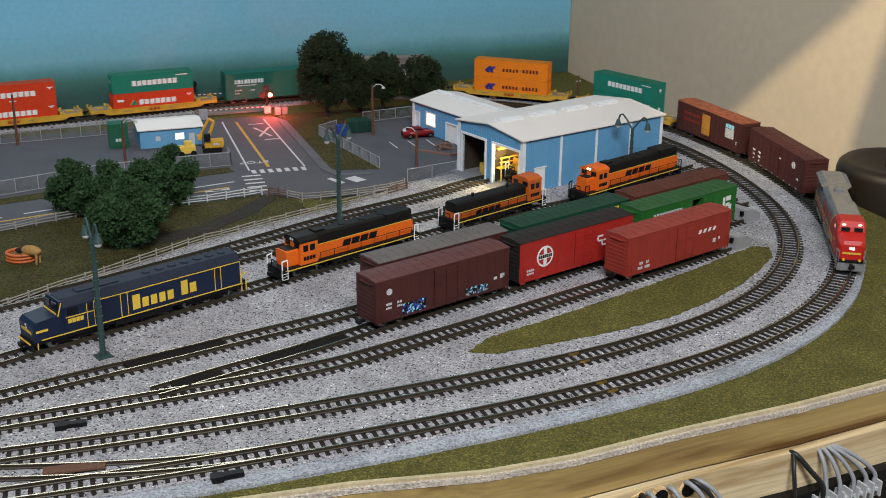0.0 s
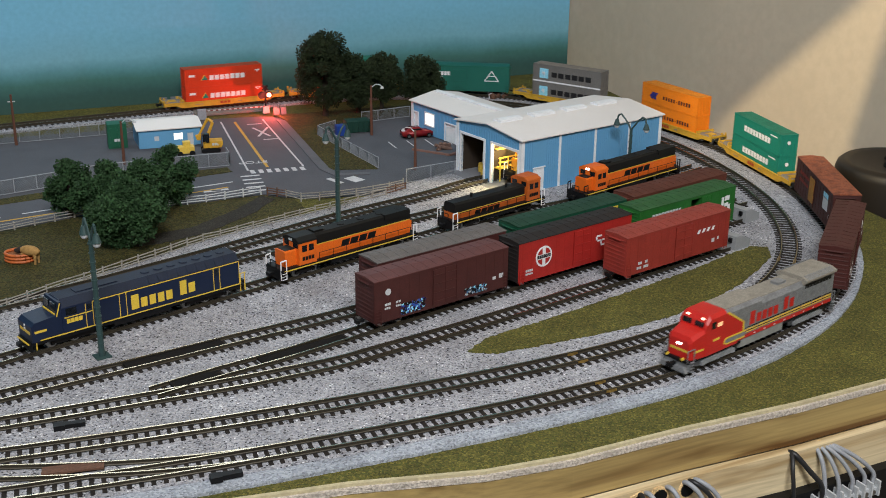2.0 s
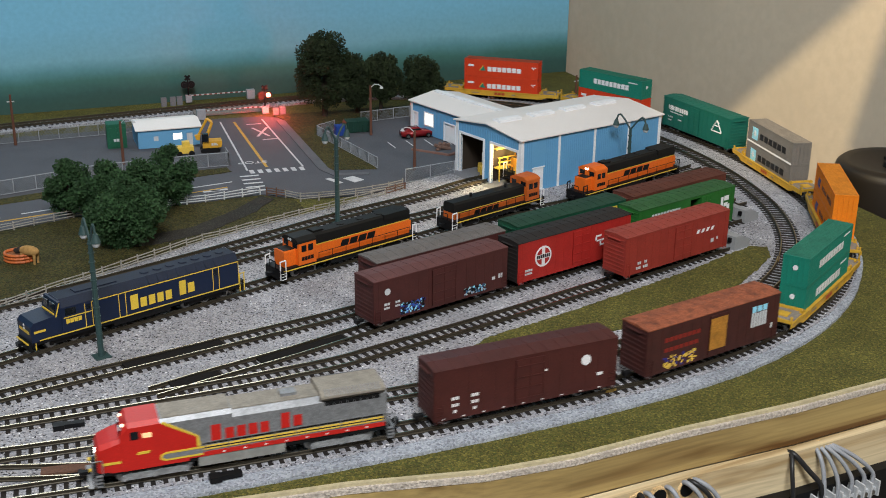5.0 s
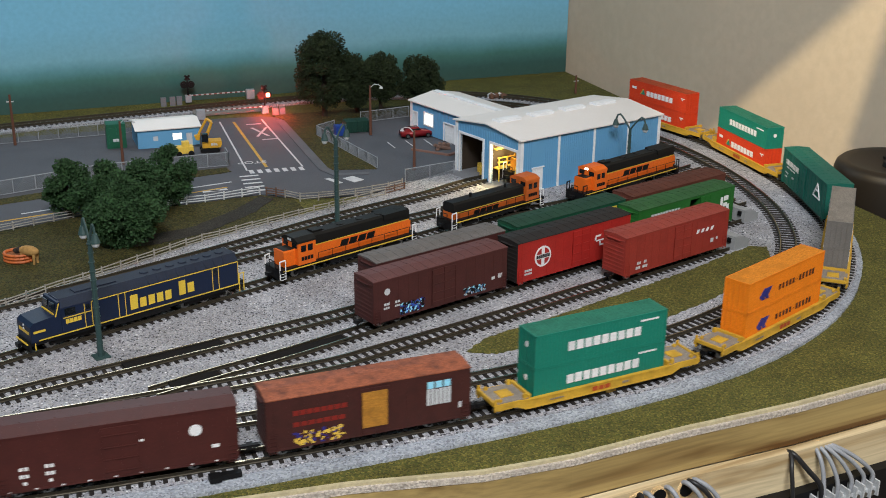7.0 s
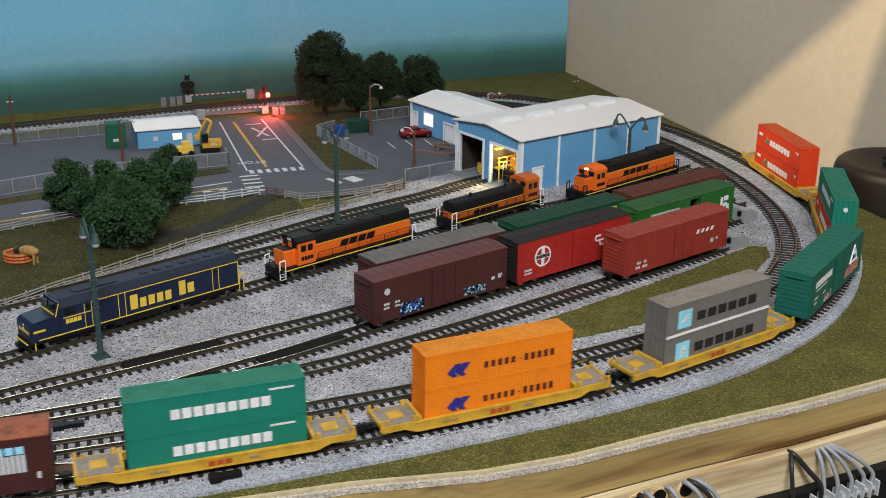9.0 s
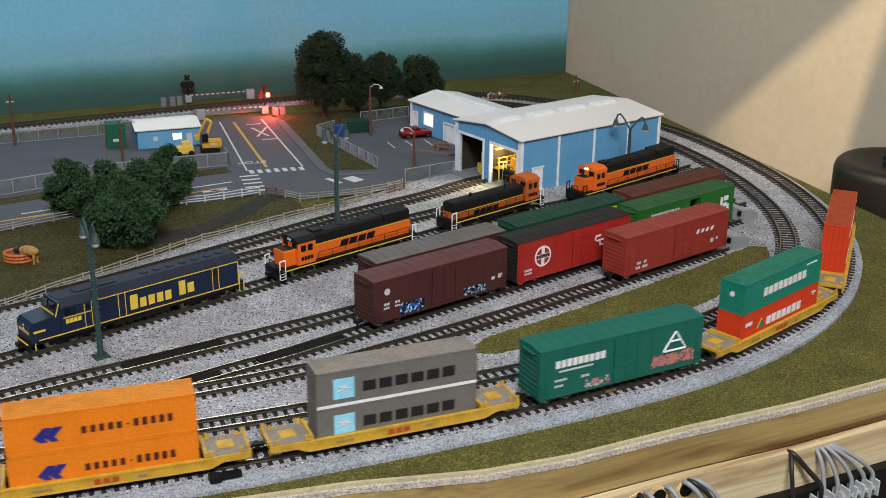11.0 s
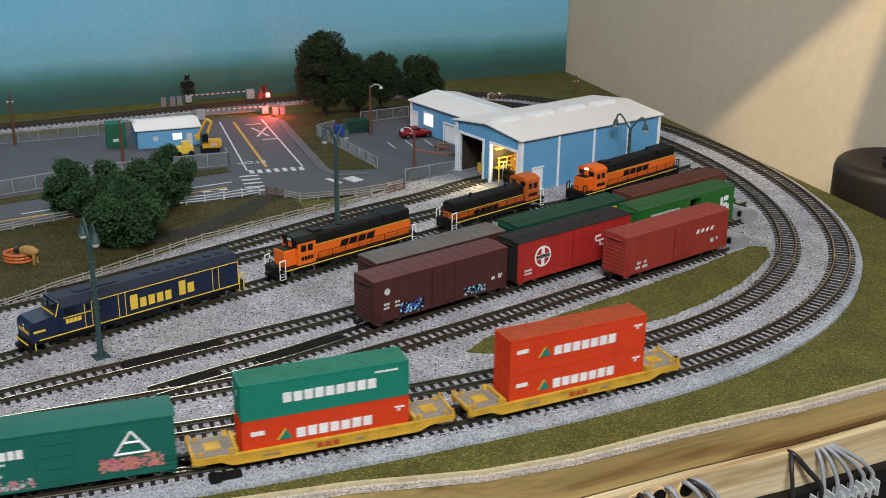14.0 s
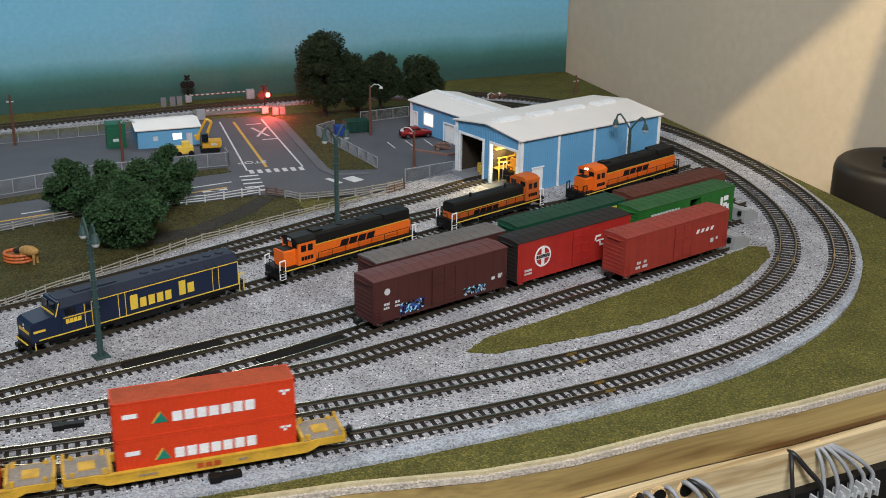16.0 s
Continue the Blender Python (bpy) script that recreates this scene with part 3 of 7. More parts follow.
def coupler(parent, x, sgn):
    bm = bmesh.new()
    box(bm, x - 2.0, x + 2.0, -1.0, 1.0, 3.6, 5.0)
    box(bm, x + sgn * 2 - 0.9, x + sgn * 2 + 0.9, -1.7, 1.7, 3.2, 5.4)
    tube(bm, (x + sgn * 1.6, 0, 3.4), (x + sgn * 0.8, 0, 0.9), 0.3)
    soften(bm, 0.2, 1)
    return part("coupler", bm, BLACK, parent)


def bars(bm, x0, x1, z0, z1, y, count, lean=0.0, gap=0.14, depth=0.12, rough=0.0):
    """A word as one upright block a letter, on the side at y."""
    w = (x1 - x0) / count
    s = 1 if y > 0 else -1
    y0, y1 = min(y, y + s * depth), max(y, y + s * depth)
    for i in range(count):
        a, b = x0 + i * w + w * gap / 2, x0 + (i + 1) * w - w * gap / 2
        h = (z1 - z0) * (1 - random.uniform(0, rough))
        vs = box(bm, a, b, y0, y1, z0, z0 + h)
        for q in vs:
            q.co.x += lean * (q.co.z - z0)


def disc(bm, x, y, z, r, depth=0.12, n=20, sx=1.0):
    s = 1 if y > 0 else -1
    tube(bm, (x, y - s * 0.05, z), (x, y + s * depth, z), r, r, n)


def boxcar(name, label, body_mat, roof_mat, L=95.0, W=18.6, z0=4.6, z1=28.6, door=None, door_mat=None, ribs=7, rib_depth=0.25, side=-1, end_mat=None, open_door=False):
    """A boxcar in parts; side is the one that faces the camera."""
    t = thing(name, label, "boxcar", "freight cars")
    h = L / 2
    hw = W / 2
    bm = bmesh.new()
    if open_door:
        d0, d1 = door
        for a, b in ((-h, d0), (d1, h)):
            box(bm, a, b, -hw, hw, z0, z1)
        box(bm, d0, d1, -hw + 0.1, hw - 0.1, z0, z0 + 1.4)
        box(bm, d0, d1, -hw + 0.1, hw - 0.1, z1 - 1.8, z1)
        box(bm, d0, d1, -0.3, 0.3, z0 + 1.4, z1 - 1.8)
    else:
        box(bm, -h, h, -hw, hw, z0, z1)
        soften(bm, 0.25, 1)
    body = part("body", bm, body_mat, t)
    for s in (-1, 1):
        bm = bmesh.new()
        box(bm, -h + 0.5, h - 0.5, s * hw - 0.15, s * hw + 0.2, z0 - 0.3, z0 + 0.8)
        part("side_sill", bm, body_mat, body)
        bm = bmesh.new()
        box(bm, -h + 0.3, h - 0.3, s * hw - 0.15, s * hw + 0.22, z1 - 0.9, z1 - 0.1)
        part("eave_rail", bm, body_mat, body)
    bm = bmesh.new()
    for s in (-1, 1):
        for i in range(ribs * 2):
            x = -h + L * (i + 0.5) / (ribs * 2)
            if door and door[0] - 2 < x < door[1] + 2:
                continue
            box(bm, x - 0.35, x + 0.35, s * hw - 0.1, s * hw + rib_depth, z0 + 0.8, z1 - 0.9)
    part("side_ribs", bm, body_mat, body, kind="stuff")
    bm = bmesh.new()
    along_x(bm, [(-hw - 0.3, z1 - 0.1), (hw + 0.3, z1 - 0.1), (hw + 0.3, z1 + 0.35), (0, z1 + 1.25), (-hw - 0.3, z1 + 0.35)], -h - 0.2, h + 0.2)
    roof = part("roof", bm, roof_mat, t)
    bm = bmesh.new()
    n = 14
    for i in range(n):
        x = -h + L * (i + 0.5) / n
        for s in (-1, 1):
            along_x(bm, [(s * hw * 0.96, z1 + 0.3), (s * hw * 0.1, z1 + 1.1), (s * hw * 0.1, z1 + 1.32), (s * hw * 0.96, z1 + 0.55)], x - 0.45, x + 0.45)
    part("roof_ribs", bm, roof_mat, roof, kind="stuff")
    for e in (-1, 1):
        bm = bmesh.new()
        box(bm, min(e * h, e * (h + 0.15)), max(e * h, e * (h + 0.15)), -hw + 0.2, hw - 0.2, z0, z1)
        box(bm, min(e * h, e * (h + 1.4)), max(e * h, e * (h + 1.4)), -hw * 0.55, hw * 0.55, z1 - 2.2, z1 - 1.9)
        ep = part("end_panel", bm, end_mat or body_mat, t)
        bm = bmesh.new()
        for k in range(9):
            z = z0 + 1.6 + k * (z1 - z0 - 2.6) / 8.6
            tube(bm, (e * (h + 0.1), -hw + 1.2, z + 0.6), (e * (h + 0.1), hw - 1.2, z + 0.6), 0.36, 0.36, 8)
        part("end_ribs", bm, end_mat or body_mat, ep, kind="stuff")
        bm = bmesh.new()
        for s in (-1, 1):
            for xx in (h - 0.8, h - 4.2):
                box(bm, e * xx - 0.15, e * xx + 0.15, s * (hw + 0.35) - 0.15, s * (hw + 0.35) + 0.15, z0 - 1.4, z0 + 8)
            for k in range(5):
                z = z0 - 1 + k * 1.9
                box(bm, min(e * (h - 4.2), e * (h - 0.8)), max(e * (h - 4.2), e * (h - 0.8)), s * (hw + 0.35) - 0.12, s * (hw + 0.35) + 0.12, z, z + 0.25)
        part("ladder", bm, body_mat, t)
        coupler(t, e * (h + 3.2), e)
        bogie(t, e * (h - 13))
    if door:
        for s in (-1, 1):
            bm = bmesh.new()
            if open_door and s == side:
                x0 = door[1]
                x1 = door[1] + (door[1] - door[0])
            else:
                x0, x1 = door
            box(bm, x0, x1, min(s * hw, s * (hw + 0.45)), max(s * hw, s * (hw + 0.45)), z0 + 1, z1 - 1.5)
            dr = part("door", bm, door_mat or body_mat, t)
            bm = bmesh.new()
            for k in range(4):
                z = z0 + 3 + k * (z1 - z0 - 6) / 3.4
                box(bm, x0 + 0.4, x1 - 0.4, min(s * hw, s * (hw + 0.75)), max(s * hw, s * (hw + 0.75)), z, z + 0.5)
            for x in (x0, x1 - 0.5, (x0 + x1) / 2):
                box(bm, x, x + 0.5, min(s * hw, s * (hw + 0.8)), max(s * hw, s * (hw + 0.8)), z0 + 1, z1 - 1.5)
            part("door_ribs", bm, door_mat or body_mat, dr, kind="stuff")
    bm = bmesh.new()
    box(bm, -h + 2, h - 2, -1.6, 1.6, z0 - 1.6, z0)
    for x in (-18, -6, 7, 19):
        box(bm, x - 0.5, x + 0.5, -hw + 1, hw - 1, z0 - 1.0, z0)
    box(bm, 8, 13, -5.5, -2, z0 - 2.2, z0 - 0.2)
    tube(bm, (-10, 3.5, z0 - 1.4), (-3, 3.5, z0 - 1.4), 1.2, 1.2, 10)
    part("underframe", bm, TRUCK_BLACK, t)
    return t


def lettering(t, mat, items, label="", y=-9.42, gap=0.2):
    """Blocks of lettering on both sides: (x0, x1, z0, z1, letters)."""
    for x0, x1, z0, z1, n in items:
        for a, b, yy in ((x0, x1, y), (-x1, -x0, -y)):
            bm = bmesh.new()
            bars(bm, a, b, z0, z1, yy, n, gap=gap, rough=0.06)
            part("lettering", bm, mat, t, label, kind="stuff" if n > 1 else "")


def emblem(t, mat, x, z, r, label, y=-9.42, depth=0.12):
    for s in (1, -1):
        bm = bmesh.new()
        disc(bm, s * x, s * y, z, r, depth)
        part("emblem", bm, mat, t, label)


def spray(t, mats, x0, x1, z0, z1, label, y=-9.42, n=26):
    """A sprayed patch: overlapping slanted strokes in a few colours."""
    for k, mat in enumerate(mats):
        bm = bmesh.new()
        for i in range(n):
            x, z = random.uniform(x0, x1), random.uniform(z0, z1)
            w, h, lean = random.uniform(0.4, 1.6), random.uniform(0.4, 1.8), random.uniform(-0.8, 0.8)
            d = 0.06 + 0.05 * k + 0.0015 * i
            for v in box(bm, x - w / 2, x + w / 2, y - d, y, max(z0, z - h / 2), min(z1 + 0.6, z + h / 2)):
                v.co.x += lean * (v.co.z - z)
        part("graffiti", bm, mat, t, label, kind="stuff")


def container(label, z0, mat, roof_mat, h=17.2, L=76.2, W=15.2):
    """A corrugated container with corner posts, door bars and ribs."""
    t = thing("shipping_container", label, "container", "shipping containers")
    hl, hw = L / 2, W / 2
    bm = bmesh.new()
    box(bm, -hl + 0.3, hl - 0.3, -hw + 0.3, hw - 0.3, z0 + 0.15, z0 + h - 0.25)
    body = part("body", bm, mat, t)
    bm = bmesh.new()
    for s in (-1, 1):
        n = 36
        for i in range(n):
            x = -hl + 1.6 + (L - 3.2) * (i + 0.5) / n
            along_z = [(x - 0.72, s * (hw - 0.3)), (x - 0.42, s * (hw - 0.12)), (x + 0.42, s * (hw - 0.12)), (x + 0.72, s * (hw - 0.3))]
            extrude(bm, along_z if s < 0 else along_z[::-1], z0 + 0.8, z0 + h - 0.8)
    part("corrugation", bm, mat, body, kind="stuff")
    bm = bmesh.new()
    box(bm, -hl + 0.5, hl - 0.5, -hw + 0.5, hw - 0.5, z0 + h - 0.26, z0 + h - 0.06)
    roof = part("roof", bm, roof_mat, t, "dusty container roof")
    bm = bmesh.new()
    for i in range(30):
        x = -hl + 2 + (L - 4) * (i + 0.5) / 30
        box(bm, x - 0.5, x + 0.5, -hw + 0.8, hw - 0.8, z0 + h - 0.07, z0 + h + 0.06)
    part("roof_ribs", bm, roof_mat, roof, kind="stuff")
    for s in (-1, 1):
        ya, yb = s * hw - 0.45 * (s > 0), s * hw + 0.45 * (s < 0)
        for z in (z0, z0 + h - 0.9):
            bm = bmesh.new()
            box(bm, -hl, hl, ya, yb, z, z + 0.85)
            part("side_rail", bm, mat, t)
        for e in (-1, 1):
            bm = bmesh.new()
            box(bm, e * hl - 0.9 * (e > 0), e * hl + 0.9 * (e < 0), s * hw - 0.9 * (s > 0), s * hw + 0.9 * (s < 0), z0 - 0.02, z0 + h)
            part("corner_post", bm, mat, t)
    for e in (-1, 1):
        bm = bmesh.new()
        for z in (z0, z0 + h - 0.9):
            box(bm, e * hl - 0.5 * (e > 0), e * hl + 0.5 * (e < 0), -hw + 0.9, hw - 0.9, z, z + 0.85)
        part("end_rail", bm, mat, t)
        for y in (-4.6, -1.6, 1.6, 4.6):
            bm = bmesh.new()
            tube(bm, (e * (hl - 0.05), y, z0 + 0.8), (e * (hl - 0.05), y, z0 + h - 0.8), 0.22, 0.22, 6)
            part("door_bar", bm, mat, t)
    return t


def well_car(label):
    """A yellow articulated well car with decks over its trucks."""
    t = thing("well_car", label, "well car", "freight cars")
    for s in (-1, 1):
        bm = bmesh.new()
        y0, y1 = (7.9, 9.2) if s > 0 else (-9.2, -7.9)
        along_y(bm, [(-60, 4.4), (-58, 3.4), (-48, 3.4), (-43, 1.2), (43, 1.2), (48, 3.4), (58, 3.4), (60, 4.4), (60, 6.6), (47, 6.6), (42, 6.0), (-42, 6.0), (-47, 6.6), (-60, 6.6)], y0, y1)
        box(bm, -43, 43, y0 - 0.3, y1 + 0.3, 5.4, 6.1)
        box(bm, -42, 42, y0 - 0.25, y1 + 0.25, 1.1, 1.8)
        for x in (-30, -18, -6, 6, 18, 30):
            box(bm, x - 0.4, x + 0.4, y0 - 0.2, y1 + 0.2, 1.6, 5.6)
        part("side_sill", bm, TTX_YELLOW, t)
    for e in (-1, 1):
        bm = bmesh.new()
        box(bm, min(e * 40.5, e * 59.5), max(e * 40.5, e * 59.5), -8.4, 8.4, 5.2, 6.8)
        part("deck", bm, DECK, t, "dusty grey deck plate")
        bm = bmesh.new()
        box(bm, min(e * 46.5, e * 53.5), max(e * 46.5, e * 53.5), -3.4, 3.4, 6.8, 7.3)
        part("deck_plate", bm, TTX_YELLOW, t, "yellow square plate on the deck")
        bm = bmesh.new()
        box(bm, min(e * 40, e * 41.4), max(e * 40, e * 41.4), -8.6, 8.6, 5.0, 8.2)
        part("bulkhead", bm, TTX_YELLOW, t)
        bm = bmesh.new()
        box(bm, min(e * 58.8, e * 60), max(e * 58.8, e * 60), -8.8, 8.8, 5.8, 7.6)
        part("end_sill", bm, TTX_YELLOW, t)
        for s in (-1, 1):
            bm = bmesh.new()
            along_x(bm, [(s * 8.6, 6.6), (s * 8.6, 9.0), (s * 7.4, 9.0), (s * 6.8, 6.6)], e * 43 - 1.0, e * 43 + 1.0)
            part("guide_post", bm, TTX_YELLOW, t)
            bm = bmesh.new()
            box(bm, e * 59 - 0.7, e * 59 + 0.7, s * 8.2 - 0.4, s * 8.2 + 0.4, 3.0, 9.4)
            part("corner_post", bm, TTX_YELLOW, t)
            bm = bmesh.new()
            tube(bm, (e * 56, s * 7.6, 7.6), (e * 56, s * 6.4, 7.6), 1.0, 1.0, 10)
            part("brake_wheel", bm, TTX_YELLOW, t)
        coupler(t, e * 62.2, e)
        bogie(t, e * 50)
    bm = bmesh.new()
    box(bm, -41, 41, -7.8, 7.8, 1.5, 2.4)
    part("well_floor", bm, TRUCK_BLACK, t)
    lettering(t, RED_LETTER, [(-6, 5, 2.6, 4.9, 3)], "red reporting mark", y=-9.5)
    lettering(t, DECK, [(-30, -22, 3.2, 4.0, 5), (12, 16, 3.0, 4.2, 2)], "small stencilled data", y=-9.46)
    return t


# ---- the moving train ----
NAMES = {"bars": "teal green shipping container with white name blocks", "mark": "red shipping container with white name blocks and green triangle",
         "slant": "orange shipping container with dark name blocks and blue emblem", "square": "grey shipping container with light blue square and dark blocks"}


def stack(label, lower, upper):
    t = well_car(label)
    load = []
    for z, (mat, ink, style) in ((2.6, lower), (19.9, upper)):
        c = container(NAMES[style] if mat is not TEAL else "teal green shipping container with white name blocks", z, mat, ROOF_DUST[{"bars": "teal", "mark": "red", "slant": "orange", "square": "grey"}[style]])
        load.append(c)
        if style == "bars":                                   # white word over the middle
            lettering(c, ink, [(-20, 23, z + 6.2, z + 11.0, 9)], "white company name blocks", y=-7.52)
            lettering(c, ink, [(22, 33, z + 13.2, z + 14.2, 8)], "small white data", y=-7.52)
            for e in (-1, 1):
                bm = bmesh.new()
                tube(bm, (e * 37.9, 0, z + 10.5), (e * 38.2, 0, z + 10.5), 1.5, 1.5, 14)
                part("emblem", bm, ink, c, "round white emblem on the door end")
        elif style == "mark":                                 # triangle, word and panels
            lettering(c, ink, [(-14.5, 21, z + 5.6, z + 10.4, 7)], "white company name blocks", y=-7.52)
            lettering(c, ink, [(-35, -27.5, z + 9.6, z + 11.8, 1), (31, 36, z + 11.6, z + 12.6, 2), (32.5, 34, z + 10.2, z + 11.4, 1)], "white data panel", y=-7.52)
            for y0, y1, sg in ((-7.66, -7.42, 1), (7.42, 7.66, -1)):
                bm = bmesh.new()
                along_y(bm, [(sg * -22, z + 6), (sg * -15.8, z + 6), (sg * -18.6, z + 10.6)], y0, y1)
                part("emblem", bm, TEAL, c, "green triangle emblem")
                bm = bmesh.new()
                along_y(bm, [(sg * -22.6, z + 6), (sg * -22, z + 6), (sg * -18.6, z + 10.6), (sg * -19, z + 11.2)], y0, y1)
                part("emblem_edge", bm, GOLD, c, "golden edge of the triangle")
        elif style == "slant":                                # blue slanted mark, dark word
            lettering(c, ink, [(-9, 8.5, z + 6.2, z + 9.4, 5), (9.4, 11, z + 7.4, z + 8.0, 1), (11.8, 29, z + 6.2, z + 9.8, 5)], "red-brown company name blocks", y=-7.52, gap=0.42)
            for y0, y1, sg in ((-7.66, -7.42, 1), (7.42, 7.66, -1)):
                for k in (0, 4.2):
                    bm = bmesh.new()
                    along_y(bm, [(sg * (-27 + k), z + 6.6), (sg * (-24.5 + k), z + 4.4), (sg * (-21.5 + k), z + 4.4), (sg * (-23 + k), z + 6.4), (sg * (-19.5 + k), z + 10.6), (sg * (-23 + k), z + 10.8)], y0, y1)
                    part("emblem", bm, LOGO_BLUE, c, "dark blue slanted emblem")
        else:                                                 # pale blue square, dark word
            lettering(c, ink, [(-17.5, 28, z + 5.6, z + 10.6, 6)], "dark company name blocks", y=-7.52)
            lettering(c, SKY_BLUE, [(-31.5, -19.5, z + 3.6, z + 13.4, 1)], "light blue square", y=-7.5)
            bm = bmesh.new()
            for s in (-1, 1):
                for k in range(7):
                    a = 2 * math.pi * k / 7
                    along_y(bm, [(s * -25.5 + 0.5 * math.sin(a), z + 8.5 - 0.5 * math.cos(a)), (s * -25.5 + 3.2 * math.cos(a), z + 8.5 + 3.2 * math.sin(a)), (s * -25.5 - 0.5 * math.sin(a), z + 8.5 + 0.5 * math.cos(a))], min(s * -7.7, s * -7.98), max(s * -7.7, s * -7.98))
            part("emblem", bm, WHITE, c, "white star")
            bm = bmesh.new()
            for s in (-1, 1):
                box(bm, -38, 38, s * 7.65 - 0.15, s * 7.65 + 0.15, z - 0.05, z + (1.3 if z > 10 else 0.5))
            part("bottom_rail", bm, WHITE, c, "white bottom rail")
    return t, load


def super_loco():
    """The red and silver wide-cab locomotive; its nose points to -x."""
    t = thing("diesel_locomotive", "red and silver diesel locomotive with lit headlights hauling the train", "locomotive", "locomotives")
    bm = bmesh.new()
    # nose and cab, tapered in plan and stepped in side view
    def loft(rings):
        prev = None
        for x, hw, zb, zt, rnd in rings:
            ring = [bm.verts.new((x, y, z)) for y, z in ((-hw, zb), (hw, zb), (hw, zt - rnd), (hw - rnd, zt), (-hw + rnd, zt), (-hw, zt - rnd))]
            if prev:
                for k in range(6):
                    j = (k + 1) % 6
                    bm.faces.new((prev[k], prev[j], ring[j], ring[k]))
            else:
                bm.faces.new(ring[::-1])
            prev = ring
        bm.faces.new(prev)
    loft([(-63, 6.2, 6.5, 16.5, 1.4), (-61.8, 7.6, 6.4, 18.8, 1.8), (-57, 8.2, 6.4, 20.4, 1.8), (-53.2, 8.4, 6.4, 21.2, 1.4)])
    loft([(-53.3, 8.5, 6.4, 22.0, 0.8), (-52.4, 8.6, 6.4, 24.6, 1.2), (-49.8, 8.7, 6.4, 27.9, 1.8), (-37, 8.7, 6.4, 28.1, 1.8)])
    box(bm, -37, -26, -8.6, 8.6, 6.4, 15.4)
    for s in (-1, 1):                                        # red field that runs back to a slanted end
        along_y(bm, [(-37, 15.4), (-26, 15.4), (-22, 15.2), (-22.4, 17.4), (-36, 26.2), (-37, 26.2)], s * 8.6 - 0.12, s * 8.6 + 0.12)
        along_y(bm, [(-26, 12.6), (-21.4, 12.6), (-21.4, 15.4), (-26, 15.4)], s * 8.6 - 0.12, s * 8.6 + 0.12)
    soften(bm, 0.8, 3, 28)
    cab = part("cab", bm, WAR_RED, t, "glossy red nose and cab")
    bm = bmesh.new()                                         # long hood with a wider front housing
    along_x(bm, [(-8.2, 9), (8.2, 9), (8.2, 23.6), (6.4, 26.2), (-6.4, 26.2), (-8.2, 23.6)], -37, 61)
    part("hood", bm, SILVER, t, "weathered silver long hood")
    bm = bmesh.new()
    along_x(bm, [(-8.45, 12), (8.45, 12), (8.45, 25.6), (7.0, 27.4), (-7.0, 27.4), (-8.45, 25.6)], -36.9, -7)
    soften(bm, 0.2, 1, 50)
    part("front_housing", bm, SILVER, t, "silver equipment housing behind the cab")
    bm = bmesh.new()
    for i in range(26):
        x = -20 + i * 3.0
        for s in (-1, 1):
            box(bm, x, x + 0.2, s * 8.3 - 0.12, s * 8.3 + 0.14 + 0.25 * (x < -7), 12.8, 23.0)
    part("hood_seams", bm, SILVER, t, kind="stuff")
    bm = bmesh.new()
    box(bm, -36, -7.4, -6.6, 6.6, 27.3, 27.75)
    part("roof_plate", bm, SILVER_DUSTY, t, "dusty tan roof plate")
    bm = bmesh.new()
    box(bm, -7, 31, -6.0, 6.0, 26.1, 26.6)
    part("roof_plate", bm, SILVER_DUSTY, t, "dusty tan roof plate")
    bm = bmesh.new()
    box(bm, 15, 22, -2.6, 2.6, 26.5, 28.0)
    soften(bm, 0.5, 2)
    part("exhaust_stack", bm, SILVER, t)
    bm = bmesh.new()                                         # overhanging radiators
    along_x(bm, [(-7.8, 24.2), (7.8, 24.2), (10.2, 26.2), (10.2, 27.2), (6.6, 28.8), (-6.6, 28.8), (-10.2, 27.2), (-10.2, 26.2)], 31, 60)
    soften(bm, 0.25, 1, 50)
    rad = part("radiator", bm, SILVER_DUSTY, t, "dusty flared radiator housing")
    bm = bmesh.new()
    for i in range(16):
        x = 33 + i * 1.6
        for s in (-1, 1):
            along_x(bm, [(s * 6.7, 28.7), (s * 10.1, 27.1), (s * 10.1, 27.5), (s * 6.7, 29.1)], x, x + 0.7)
    part("radiator_slats", bm, SILVER, rad, kind="stuff")
    for s in (-1, 1):
        bm = bmesh.new()
        box(bm, 33, 58, s * 8.2 - 0.12, s * 8.2 + 0.16, 21.8, 24.0)
        part("air_intake", bm, BLACK, t, "dark intake grille under the radiator")
    for mat, z0, z1, x0 in ((BLACK, 12.9, 13.3, -20), (YELLOW, 11.6, 12.3, -20), (INK, 11.0, 11.6, -20), (YELLOW, 10.3, 11.0, -20), (WAR_RED, 7.4, 9.4, -26)):
        for s in (-1, 1):
            bm = bmesh.new()
            box(bm, x0, 60, s * 8.4 - 0.16, s * 8.4 + 0.16, z0, z1)
            part("stripe", bm, mat, t)
    for s in (-1, 1):                                        # yellow outlines on nose, flank and roof line
        for pts, yy in (([(-61, 10.4), (-50, 10.4), (-50, 11.5), (-61, 11.5)], 8.25), ([(-36.4, 26.0), (-22.6, 17.6), (-21.6, 17.9), (-35.6, 26.9)], 8.66),
                        ([(-22.4, 17.9), (-21.2, 17.4), (-20.8, 13.2), (-21.8, 12.2), (-22.4, 13.2)], 8.68), ([(-47, 13.4), (-42, 13.4), (-41.4, 14.6), (-46.4, 14.6)], 8.72)):
            bm = bmesh.new()
            along_y(bm, pts, s * yy - 0.16, s * yy + 0.16)
            part("yellow_trim", bm, GOLD, cab)
        bm = bmesh.new()
